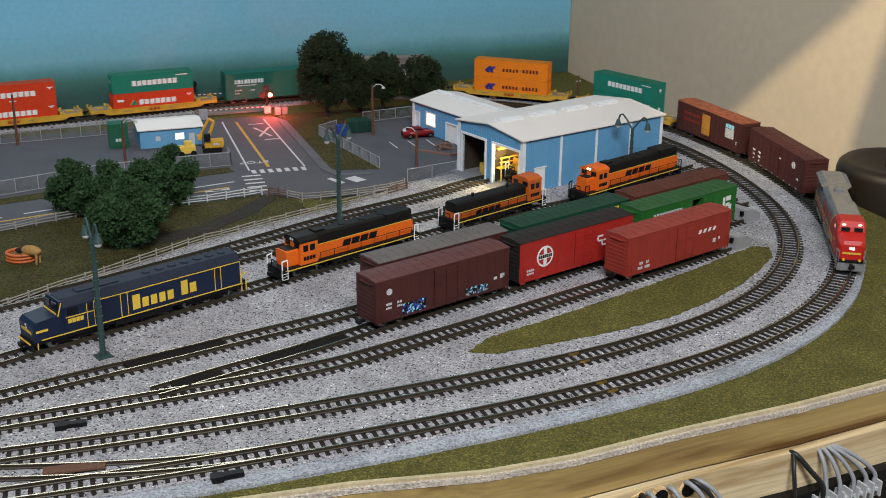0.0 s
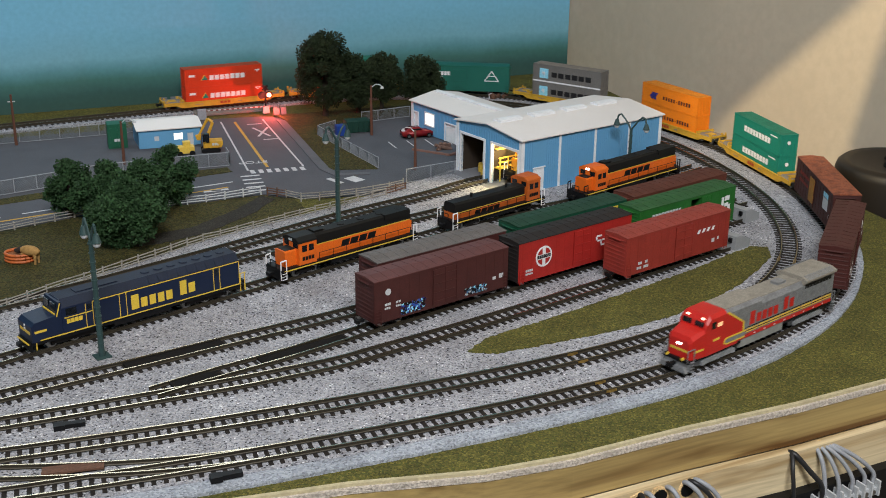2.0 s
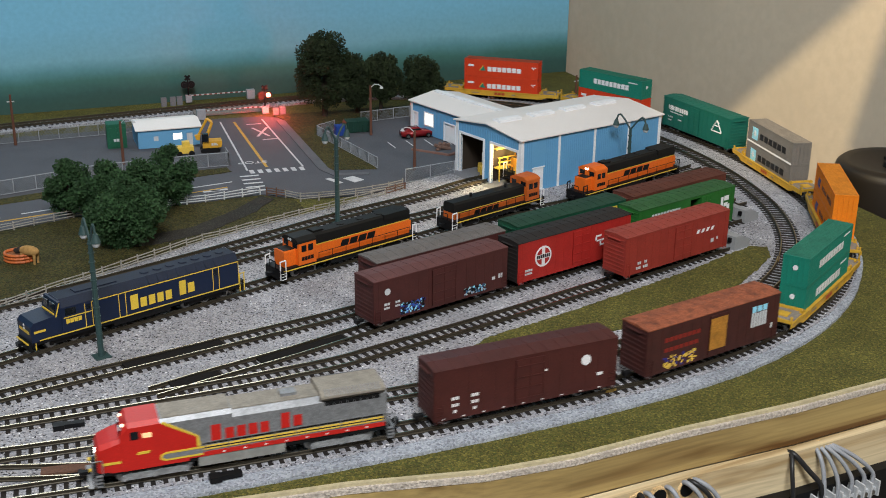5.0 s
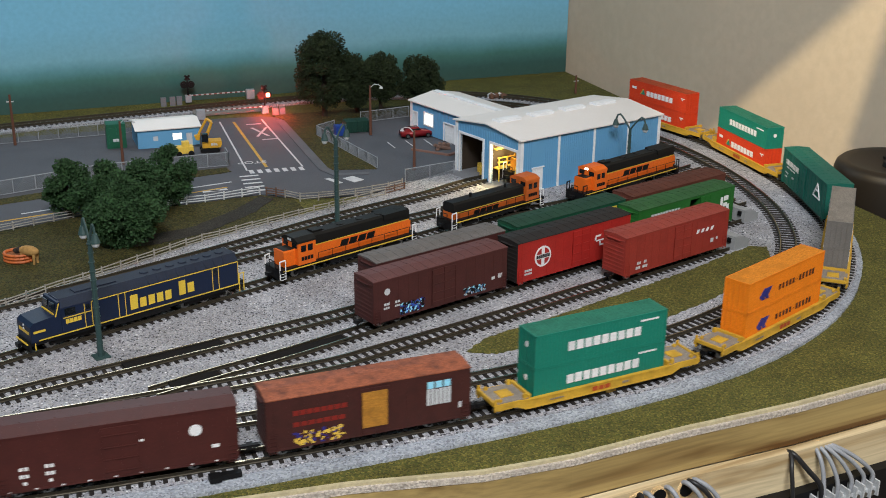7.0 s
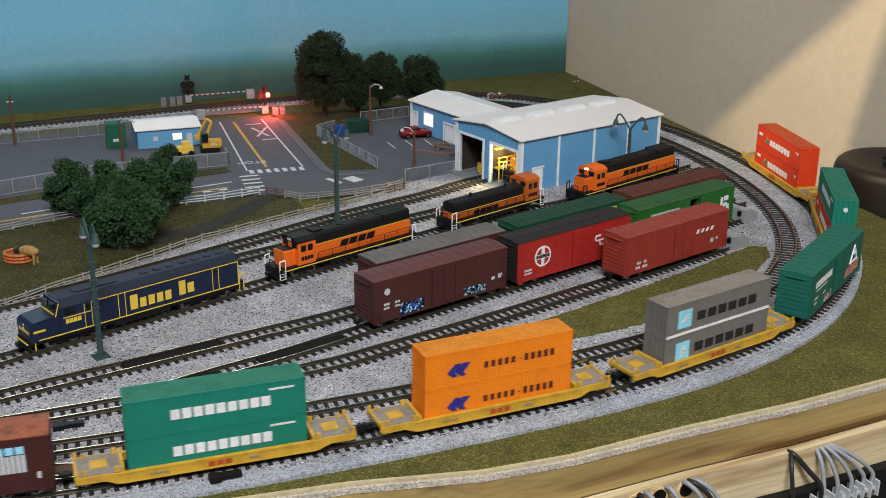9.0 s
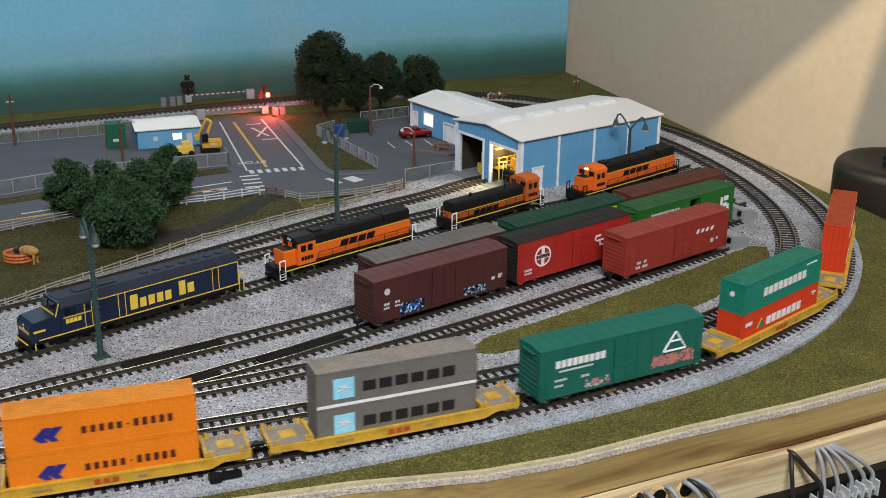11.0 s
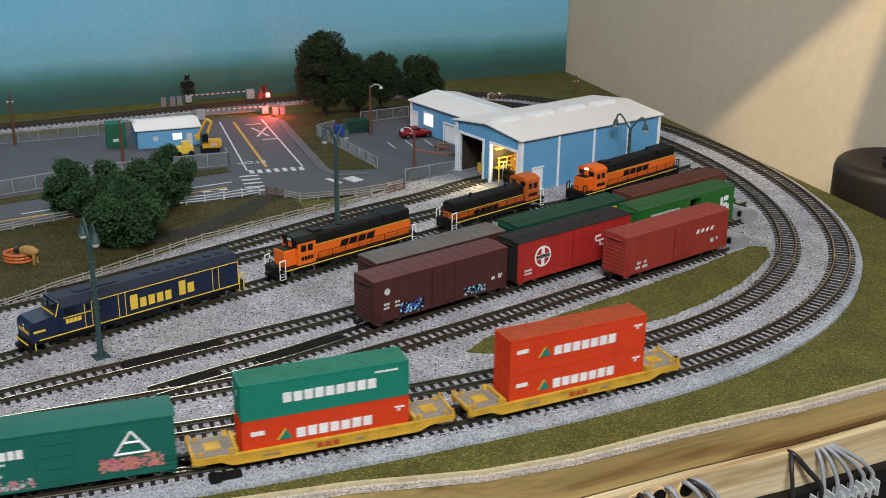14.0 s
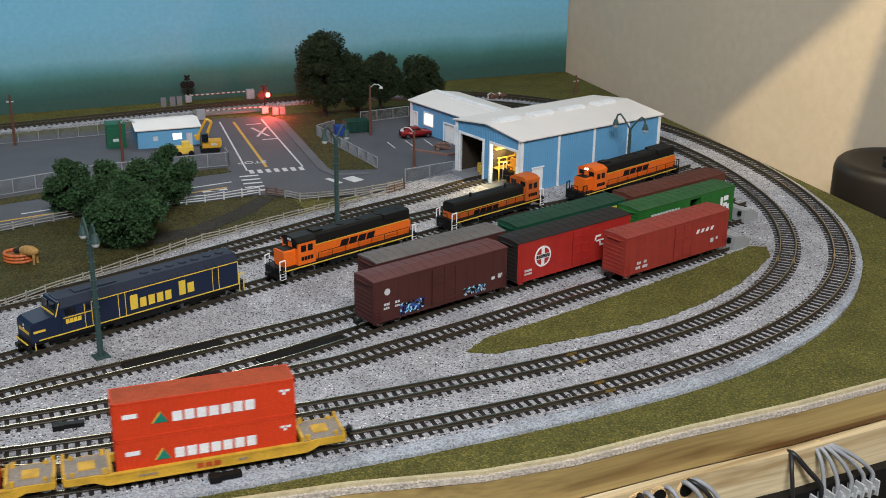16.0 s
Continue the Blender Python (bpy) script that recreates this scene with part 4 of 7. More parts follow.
        along_y(bm, [(-20, 12.4), (-35.5, 12.4), (-37.6, 11.4), (-37.6, 9.4), (-35.5, 8.4), (-20, 8.4), (-20, 9.2), (-35.2, 9.2), (-36.6, 9.9), (-36.6, 10.9), (-35.2, 11.6), (-20, 11.6)], s * 8.72 - 0.14, s * 8.72 + 0.14)
        part("yellow_trim", bm, GOLD, cab)
        bm = bmesh.new()
        along_y(bm, [(-20, 11.6), (-35.2, 11.6), (-36.6, 10.9), (-36.6, 9.9), (-35.2, 9.2), (-20, 9.2)], s * 8.68 - 0.12, s * 8.68 + 0.12)
        part("silver_inset", bm, SILVER, cab)
    bm = bmesh.new()
    box(bm, -63.15, -62.9, -5.6, 5.6, 10.4, 11.6)
    part("yellow_trim", bm, GOLD, cab)
    lettering(t, WAR_RED, [(-17, -11.4, 14.0, 21.6, 1), (-11, 9, 14.2, 19.6, 4), (13, 18, 14.6, 22.2, 1), (18.4, 23.4, 14.8, 20.0, 1)], "red company name blocks", y=-8.5, gap=0.26)
    lettering(t, WHITE, [(-12 + 9 * k, -10.6 + 9 * k, 8.0, 8.6, 1) for k in range(8)], "white edge marks", y=-8.56)
    for s in (-1, 1):
        for x0, x1, z0, z1, yy, mat in ((-49.0, -45.6, 20.6, 24.2, 8.72, GLASS_DARK), (-44.2, -40.4, 20.8, 23.0, 8.72, CAB_GLOW)):
            bm = bmesh.new()
            box(bm, x0, x1, s * yy - 0.16, s * yy + 0.16, z0, z1)
            part("side_window", bm, mat, cab, "cab side window")
        bm = bmesh.new()
        box(bm, -53.3, -51.9, s * 3.9 - 2.6, s * 3.9 + 2.6, 21.9, 24.6)
        part("windscreen", bm, GLASS_DARK, cab)
        bm = bmesh.new()
        ball(bm, (-51.6, s * 4.8, 26.0), 1.0, 0.6, 1.2, 0.6)
        part("number_board", bm, LAMP_WARM, cab, "lit number board over the windscreen", smooth=True)
        bm = bmesh.new()
        tube(bm, (-63.3, s * 0.9, 14.2), (-62.2, s * 0.9, 14.2), 0.75, 0.75, 10)
        part("headlight", bm, LAMP_WHITE, cab)
        bm = bmesh.new()
        tube(bm, (-66.2, s * 4.8, 7.6), (-65, s * 4.8, 7.6), 0.8, 0.8, 10)
        part("ditch_light", bm, GOLD, t, "yellow ringed ditch light")
    bm = bmesh.new()
    box(bm, -65, 63, -8.1, 8.1, 5.4, 6.8)
    frame_part = part("frame", bm, BLACK, t)
    for e in (-1, 1):
        bm = bmesh.new()
        along_x(bm, [(-8, 1.2), (8, 1.2), (8, 6.4), (-8, 6.4)], e * 64 - 0.5, e * 64 + 0.5)
        part("pilot", bm, SILVER, t, "silver pilot plate")
        for s in (-1, 1):
            for k in range(4):
                bm = bmesh.new()
                box(bm, e * 62.5 - 1.3, e * 62.5 + 1.3, s * 8 - 1.4, s * 8 + 1.2, 1.2 + k * 1.6, 1.6 + k * 1.6)
                part("step", bm, SILVER, frame_part)
            bm = bmesh.new()
            wire(bm, [(e * 65, s * 7.6, 6), (e * 65, s * 7.6, 12.5), (e * 61, s * 8.6, 13.2), (e * 61, s * 8.6, 6.6)], 0.26)
            part("handrail", bm, SILVER, frame_part)
    bm = bmesh.new()
    along_x(bm, [(-8.4, 0.9), (0, 0.9), (8.4, 0.9), (7, 3.6), (-7, 3.6)], -67, -65)
    part("plough", bm, SILVER, t, "silver snow plough")
    for s in (-1, 1):                                        # railing along the walkway
        bm = bmesh.new()
        wire(bm, [(-20, s * 9.0, 14.2), (60, s * 9.0, 14.2)], 0.16, 5)
        for k in range(9):
            wire(bm, [(-19 + k * 9.8, s * 9.0, 9.4), (-19 + k * 9.8, s * 9.0, 14.2)], 0.16, 5)
        part("railing", bm, SILVER, t)
    bm = bmesh.new()
    along_x(bm, [(-6.5, 1.6), (6.5, 1.6), (8.2, 2.6), (8.2, 7.4), (-8.2, 7.4), (-8.2, 2.6)], -22, 15)
    soften(bm, 0.4, 2)
    part("fuel_tank", bm, plain("grey_tank_paint", "83837f", 0.55, coarse=0.006, stain=0.3), t, "grey fuel tank")
    coupler(t, -67.5, -1)
    coupler(t, 66, 1)
    for x in (-40, 40):
        bogie(t, x, plain("silver_truck", "8c8e90", 0.5, 0.25, spread=0.3, coarse=0.003, stain=0.5), 6.3, 3.0, 3, 7.5, 0.5)
    t.scale = (1.01, 1, 1)
    return t


WB = (TEAL, WHITE, "bars")
HY = (BOX_RED, WHITE, "mark")
HL = (BOX_ORANGE, BROWN_INK, "slant")
MK = (BOX_GREY, INK, "square")

brown_car = boxcar("boxcar", "dark maroon boxcar with white round emblem and white data", MAROON_DARK, MAROON_DARK, L=97, z1=29.5, door=(-7, 8))
emblem(brown_car, WHITE, 31, 21, 2.7, "round white emblem")
lettering(brown_car, WHITE, [(-40, -36, 14, 15.6, 2), (-40, -36, 10.6, 12.2, 2), (-30, -26, 14, 15.6, 2), (-30, -26, 10.6, 12.2, 2), (-1, 11, 19.6, 20.6, 1), (37, 41, 11.6, 13.2, 1), (-39, -37, 7.4, 8.8, 1), (-29, -27, 7.4, 8.8, 1)], "white data blocks")
lettering(brown_car, WHITE, [(-45 + k * 10.4, -43.4 + k * 10.4, 4.9, 5.5, 1) for k in range(9)], "white sill marks", y=-9.55)
rusty_car = boxcar("boxcar", "rust-streaked brown boxcar with a shield emblem and graffiti", RUST, RUST_ROOF, L=95, z1=29.0, door=(-4.5, 8), door_mat=RUST)
bm = bmesh.new()
for y0, y1 in ((-10.3, -10.1), (10.1, 10.3)):
    box(bm, -4.5, 7.2, y0, y1, 8.5, 26)
    for z in (13, 18, 22):
        box(bm, -4.5, 7.2, y0 - 0.15, y1 + 0.15, z, z + 0.4)
part("plug_door", bm, plain("ochre_door", "a8742c", 0.6, spread=0.25, coarse=0.004, stain=0.4), rusty_car, "ochre yellow sliding door")
lettering(rusty_car, plain("faded_red", "7c2018", 0.6), [(-36, -11, 20.2, 22.6, 8), (-36, -12, 14.8, 17.0, 7)], "faded red name blocks")
lettering(rusty_car, SKY_BLUE, [(26, 38, 22, 25.4, 3)], "blue shield top", y=-9.48)
lettering(rusty_car, PALE, [(26, 38, 13.6, 21.8, 6)], "white barred shield", y=-9.48)
lettering(rusty_car, PALE, [(41.5, 43.5, 10, 13, 1)], "white mark")
spray(rusty_car, [YELLOW, LOGO_BLUE, YELLOW], -36, -13, 5.4, 12, "yellow and blue graffiti")
green_car = boxcar("boxcar", "deep teal boxcar with white name, triangle emblem and pink graffiti", TEAL_DARK, TEAL_DARK, L=97, z1=29.5, door=(-6, 8))
lettering(green_car, WHITE, [(-40, -11, 19.6, 23.6, 9)], "white company name blocks")
lettering(green_car, PALE, [(-40, -16, 17.2, 18.2, 1), (-40, -33, 12.6, 13.8, 3), (-40, -35, 9.6, 10.8, 3), (-25, -20, 12, 13.4, 2), (2, 6, 15, 16.4, 2)], "pale data lines")
bm = bmesh.new()
for s in (-1, 1):
    for a, b in (((24, 15), (31, 25)), ((31, 25), (38, 15)), ((24, 15), (38, 15)), ((27.5, 20), (34.5, 20))):
        tube(bm, (-s * a[0], s * 9.5, a[1]), (-s * b[0], s * 9.5, b[1]), 0.55, 0.55, 6)
part("emblem", bm, WHITE, green_car, "white triangle outline emblem")
PINK = plain("dusty_pink_spray", "b0767a", 0.6, spread=0.3)
spray(green_car, [plain("rose_spray", "b0506a", 0.6), PINK, plain("salmon_spray", "b87a68", 0.6, spread=0.3)], 18, 43, 7.4, 13.4, "pink graffiti", n=75)
spray(green_car, [PALE, PINK], -22, -8, 5.6, 10, "pale graffiti", n=20)

TRAIN = [
    (super_loco(), 603.0, 42),
    (brown_car, 737.0, 35),
    (rusty_car, 849.0, 34),
    (stack("yellow well car with two stacked teal containers", WB, WB), 968.5, 50),
    (stack("yellow well car with two stacked orange containers", HL, HL), 1101.9, 50),
    (stack("yellow well car with two stacked grey containers", MK, MK), 1233.6, 50),
    (green_car, 1351.0, 35),
    (stack("yellow well car with a teal container on a red one", HY, WB), 1469.7, 50),
    (stack("yellow well car with two stacked red containers", HY, HY), 1596.5, 50),
]


TRAIN = [(o, s0, half) for item, s0, half in TRAIN for o in ([item[0], *item[1]] if isinstance(item, tuple) else [item])]


def gone(t):
    """How far the train has run at t seconds."""
    return 98.96 * t - 0.347 * t * t + float(np.interp(t, (0, 7, 9, 11.5, 13.5, 15.5, 16), (0, 0, 2.2, -0.3, -1.5, 2.0, 3.2)))


def along(s):
    """The place on the line of a car at s: the run draws together a little towards its near end."""
    return s + 0.036 * max(0.0, 175.0 - s)


# ---- parked boxcars ----
def park(ob, line_point, shift=0.0, turn=None):
    a = radians(turn if turn is not None else 38.1)
    ob.matrix_world = at(line_point[0] + shift * math.cos(a), line_point[1] + shift * math.sin(a), 0, math.degrees(a))


c1 = boxcar("boxcar", "maroon brown boxcar with blue graffiti on the yard track", MAROON, plain("maroon_roof", "573230", 0.65, spread=0.2), door=(-8, 9))
emblem(c1, PALE, -38.5, 21.5, 1.9, "round white emblem")
lettering(c1, PALE, [(-41, -36.8, 13.6, 15.0, 2), (-41, -37, 11.4, 12.6, 3), (-33.5, -30, 13.6, 15.0, 2), (-33.5, -30, 11.4, 12.6, 3), (5, 8, 20, 21.4, 2), (5, 8.2, 17.6, 18.4, 1), (35.5, 38.5, 11, 12.8, 1), (40.5, 44, 11, 13.8, 2)], "white data blocks")
spray(c1, [LOGO_BLUE, SKY_BLUE, plain("violet_blue_spray", "2c4fa0", 0.5), BLACK], -29.5, -13.5, 5.6, 12, "blue graffiti", n=30)
spray(c1, [SKY_BLUE, PALE, plain("blue_green_spray", "3a6a90", 0.5), BLACK], 15, 31, 5.8, 10, "pale blue graffiti", n=28)
park(c1, (-7.1, 614.2), 2)
c2 = boxcar("boxcar", "bright red boxcar with black roof and round cross emblem", BRIGHT_RED, ROOF_BLACK, z0=4.0, z1=28.6, end_mat=ROOF_BLACK, door=(-3, 12))
emblem(c2, WHITE, -27.5, 17, 6.6, "round white cross emblem")
for s in (-1, 1):
    for dx in (-1, 1):
        for dz in (-1, 1):
            bm = bmesh.new()
            pts = [(1.3, 1.5), (5.2, 1.5), (4.6, 3.0), (3.2, 4.5), (1.3, 5.3)]
            along_y(bm, [(s * 27.5 + dx * px, 17 + dz * pz) for px, pz in pts], s * 9.5 - 0.1, s * 9.5 + 0.1)
            part("emblem_quarter", bm, BRIGHT_RED, c2)
lettering(c2, INK, [(-33, -22, 16, 18.2, 7)], "dark name blocks", y=-9.56)
lettering(c2, PALE, [(-42, -36, 9.6, 11.0, 4), (-42, -36, 7.6, 8.8, 5), (-3, 1, 17.6, 19.2, 3), (4, 7, 17.8, 19, 2)], "white data blocks")
lettering(c2, WHITE, [(16, 22, 19.6, 20.8, 1), (16, 17.6, 17.6, 19.6, 1), (17, 22.4, 16.6, 17.6, 1), (20, 25.6, 16.6, 17.6, 1), (20, 21.6, 14.6, 16.4, 1), (20, 25.6, 13.4, 14.6, 1)], "white slanted initials")
bm = bmesh.new()
bars(bm, 24, 37, 20.0, 22.6, -9.42, 5, lean=0.3)
part("lettering", bm, WHITE, c2, "white slanted word blocks")
park(c2, (74.3, 677.6), 2)
c3 = boxcar("boxcar", "bright green boxcar with open door and white emblem", BN_GREEN, plain("weathered_green_roof", "26512a", 0.75, spread=0.25, stain=0.3), door=(2, 12), open_door=True)
lettering(c3, PALE, [(-36, -8, 21.5, 24.0, 10), (-36, -14, 17.5, 20, 8)], "white name blocks")
lettering(c3, WHITE, [(33, 36, 12.5, 23, 1), (36, 42, 20, 23.4, 1), (36, 41, 15.8, 18.4, 1), (39.4, 43, 12.5, 17, 1)], "white block emblem")
park(c3, (155.2, 741.6), 2)
c4 = boxcar("boxcar", "brown boxcar with weathered grey roof and small white emblem", MAROON, GREY_ROOF, door=(-8, 9))
emblem(c4, PALE, 33.5, 23.5, 1.8, "round white emblem")
park(c4, (-7.1, 643.2), 2)
c5 = boxcar("boxcar", "dark green boxcar with yellow initials", KATY_GREEN, plain("dusty_green_roof", "123828", 0.75, spread=0.25, stain=0.3), door=(-8, 9))
lettering(c5, GOLD, [(-12, -5.5, 19.6, 24.4, 2), (11, 17, 21, 26, 2), (32, 40, 21, 26.6, 1)], "yellow initial blocks")
park(c5, (75.4, 707.9), 2)
c6 = boxcar("boxcar", "rust brown boxcar with open door and white script", BROWN, plain("weathered_brown_roof", "52291d", 0.75, spread=0.25, stain=0.3), door=(2, 12), open_door=True)
lettering(c6, PALE, [(21, 39, 20.5, 24.5, 6), (-40, -27, 24.2, 25.2, 5)], "white script blocks")
park(c6, (155.5, 771), 2)
c7 = boxcar("boxcar", "oxide red boxcar with white data standing at a concrete bumper", OXIDE_RED, plain("oxide_roof", "86362c", 0.65, spread=0.2), door=(-4, 12))
lettering(c7, PALE, [(-37, -33.5, 9.8, 11.6, 2), (-31, -28.5, 9.8, 11.6, 2), (-38, -33.8, 6.8, 8.6, 3), (-32, -27.5, 6.8, 8.6, 3), (-1, 3, 22.4, 24.4, 2), (30.5, 34, 10, 12.6, 1), (36, 38, 11, 13, 1)], "white data blocks")
bm = bmesh.new()
bars(bm, 15, 33, 18.6, 21.0, -9.42, 4, lean=0.5, gap=0.5)
part("lettering", bm, WHITE, c7, "white slanted initials")
park(c7, (139.5, 688.9), 2)


# ---- parked locomotives ----
def hood_loco(label, body, hood_top, rails=None, L=108.0, cab_x=-30.0, cab_len=13.0, nose_z=17.5, hood_z=24.0, low=False, lit=False, cab_top=None):
    """A hood locomotive: nose, cab, long hood, walkways with railings, tank, trucks; its nose points to -x."""
    t = thing("diesel_locomotive", label, "locomotive", "locomotives")
    h = L / 2
    bm = bmesh.new()
    if not low:
        along_x(bm, [(-5.2, 7.6), (5.2, 7.6), (5.2, nose_z - 0.8), (4.2, nose_z), (-4.2, nose_z), (-5.2, nose_z - 0.8)], -h + 7, cab_x - cab_len / 2)
    box(bm, cab_x - cab_len / 2, cab_x + cab_len / 2, -8.4, 8.4, 7.6, 21.6)
    x0, x1 = (cab_x + cab_len / 2, h - 6) if not low else (-h + 6, cab_x - cab_len / 2)
    along_x(bm, [(-5.4, 7.6), (5.4, 7.6), (5.4, hood_z - 6.9), (-5.4, hood_z - 6.9)], x0, x1)
    soften(bm, 0.25, 1, 50)
    part("body", bm, body, t)
    bm = bmesh.new()
    along_x(bm, [(-8.5, 21.4), (8.5, 21.4), (8.2, 22.6), (4.5, 24.4), (-4.5, 24.4), (-8.2, 22.6)], cab_x - cab_len / 2 - 0.4, cab_x + cab_len / 2 + 0.4)
    part("cab_roof", bm, cab_top or HOOD_BLACK, t)
    bm = bmesh.new()
    along_x(bm, [(-5.5, hood_z - 7.0), (5.5, hood_z - 7.0), (5.5, hood_z - 1.2), (4.0, hood_z), (-4.0, hood_z), (-5.5, hood_z - 1.2)], x0, x1 + 0.2)
    n = 5 if not low else 2
    fans = []
    for i in range(n):
        x = x0 + (x1 - x0) * (i + 0.6) / n
        f = bmesh.new()
        tube(f, (x, 0, hood_z - 0.1), (x, 0, hood_z + 0.5), 2.7, 2.5, 16) if not low else tube(f, (x, 0, hood_z - 0.1), (x, 0, hood_z + 2.6), 0.9, 1.0, 10)
        fans.append(f)
    if not low:
        along_x(bm, [(-6.6, hood_z - 3.2), (6.6, hood_z - 3.2), (6.4, hood_z + 0.4), (-6.4, hood_z + 0.4)], x1 - 22, x1 - 3)
        box(bm, -h + 8, cab_x - cab_len / 2, -4.2, 4.2, nose_z, nose_z + 0.3)
        box(bm, x0 + 2, x0 + 9, -3, 3, hood_z, hood_z + 1.2)
    top = part("hood_roof", bm, HOOD_BLACK, t, "black hood top with fans")
    for f in fans:
        part("fan" if not low else "exhaust_stack", f, HOOD_BLACK, top)
    for s in (-1, 1):
        for a, b, yy, z0, z1 in ((x0, x1, 5.5, hood_z - 7.3, hood_z - 6.8), (-h + 4, h - 4, 8.55, 6.0, 6.7)):
            bm = bmesh.new()
            box(bm, a, b, s * yy - 0.12, s * yy + 0.12, z0, z1)
            part("stripe", bm, GOLD, t)
    bm = bmesh.new()
    for i in range(18):
        x = x0 + 2 + (x1 - x0 - 4) * i / 17
        for s in (-1, 1):
            box(bm, x, x + (x1 - x0) / 24, s * 5.42 - 0.1, s * 5.42 + 0.12, 9.4, hood_z - 8.0)
    part("hood_door", bm, body, t, kind="stuff")
    bm = bmesh.new()
    bars(bm, x0 + 0.26 * (x1 - x0), x0 + 0.62 * (x1 - x0), hood_z - 12.4, hood_z - 8.6, -5.6, 4, lean=0.35)
    part("lettering", bm, BLACK, t, "black slanted initial blocks", kind="stuff")
    bm = bmesh.new()
    bars(bm, cab_x - 4.5, cab_x + 4.5, 10.2, 12.6, -8.5, 4)
    part("lettering", bm, BLACK, t, "black number blocks", kind="stuff")
    bm = bmesh.new()
    for s in (-1, 1):
        for k in (-4.4, 0.6):
            box(bm, cab_x + k, cab_x + k + 3.6, s * 8.4 - 0.12, s * 8.4 + 0.14, 15.8, 19.8)
        for e in (-1, 1):
            box(bm, cab_x + e * (cab_len / 2) - 0.12, cab_x + e * (cab_len / 2) + 0.12, s * 4.6 - 2.4, s * 4.6 + 2.4, 18.0, 22.0)
    part("window", bm, GLASS_DARK, t)
    bm = bmesh.new()
    box(bm, -h + 2, h - 2, -8.5, 8.5, 5.4, 7.6)
    along_x(bm, [(-6, 2), (6, 2), (7.8, 3), (7.8, 5.5), (-7.8, 5.5), (-7.8, 3)], -16, 16)
    for e in (-1, 1):
        box(bm, e * (h - 2.4) - 0.5, e * (h - 2.4) + 0.5, -8.2, 8.2, 1.2, 7.6)
        for s in (-1, 1):
            for k in range(4):
                box(bm, e * (h - 4) - 1.6, e * (h - 4) + 1.6, s * 7.8 - 1.2, s * 7.8 + 1.2, 1.3 + k * 1.6, 1.7 + k * 1.6)
    part("frame", bm, BLACK, t)
    bm = bmesh.new()
    for s in (-1, 1):
        wire(bm, [(x0 + 2, s * 8.3, 12.6), (x1 - 2, s * 8.3, 12.6)], 0.2)
        for i in range(8):
            x = x0 + 2 + (x1 - x0 - 4) * i / 7
            wire(bm, [(x, s * 8.3, 7.6), (x, s * 8.3, 12.6)], 0.2)
    part("handrail", bm, HOOD_BLACK, t)
    for e in (-1, 1):
        for s in (-1, 1):
            for pts, r in (([(e * (h - 2.2), s * 7.9, 1.4), (e * (h - 2.2), s * 7.9, 13), (e * (h - 6), s * 8.3, 13.4)], 0.42), ([(e * (h - 5.8), s * 8.5, 1.4), (e * (h - 5.8), s * 8.5, 12.8)], 0.36)):
                bm = bmesh.new()
                wire(bm, pts, r)
                part("grab_rail", bm, rails or WHITE, t, "end handrail")
        bm = bmesh.new()
        wire(bm, [(e * (h - 2), -3, 7.6), (e * (h - 2), -3, 12), (e * (h - 2), 3, 12), (e * (h - 2), 3, 7.6)], 0.3)
        part("grab_rail", bm, BLACK, t)
        for k in range(3):
            bm = bmesh.new()
            box(bm, e * (h - 4) - 1.8, e * (h - 4) + 1.8, -9.1, -8.8, 1.5 + k * 1.8, 1.8 + k * 1.8)
            part("step_edge", bm, rails or WHITE, t)
    for s in (-1, 1):
        bm = bmesh.new()
        xl = cab_x - cab_len / 2 - 0.5 if not low else cab_x + cab_len / 2 + 0.5
        tube(bm, (xl - 0.2, s * 1.0, 22.6), (xl + 0.4, s * 1.0, 22.6), 0.8, 0.8, 10)
        part("headlight", bm, LAMP_WHITE if lit else PALE, t)
    coupler(t, -h + 0.5, -1)
    coupler(t, h - 0.5, 1)
    for x in (-h + 21, h - 21):
        bogie(t, x, None, 6.2, 3.0, 2)
    return t


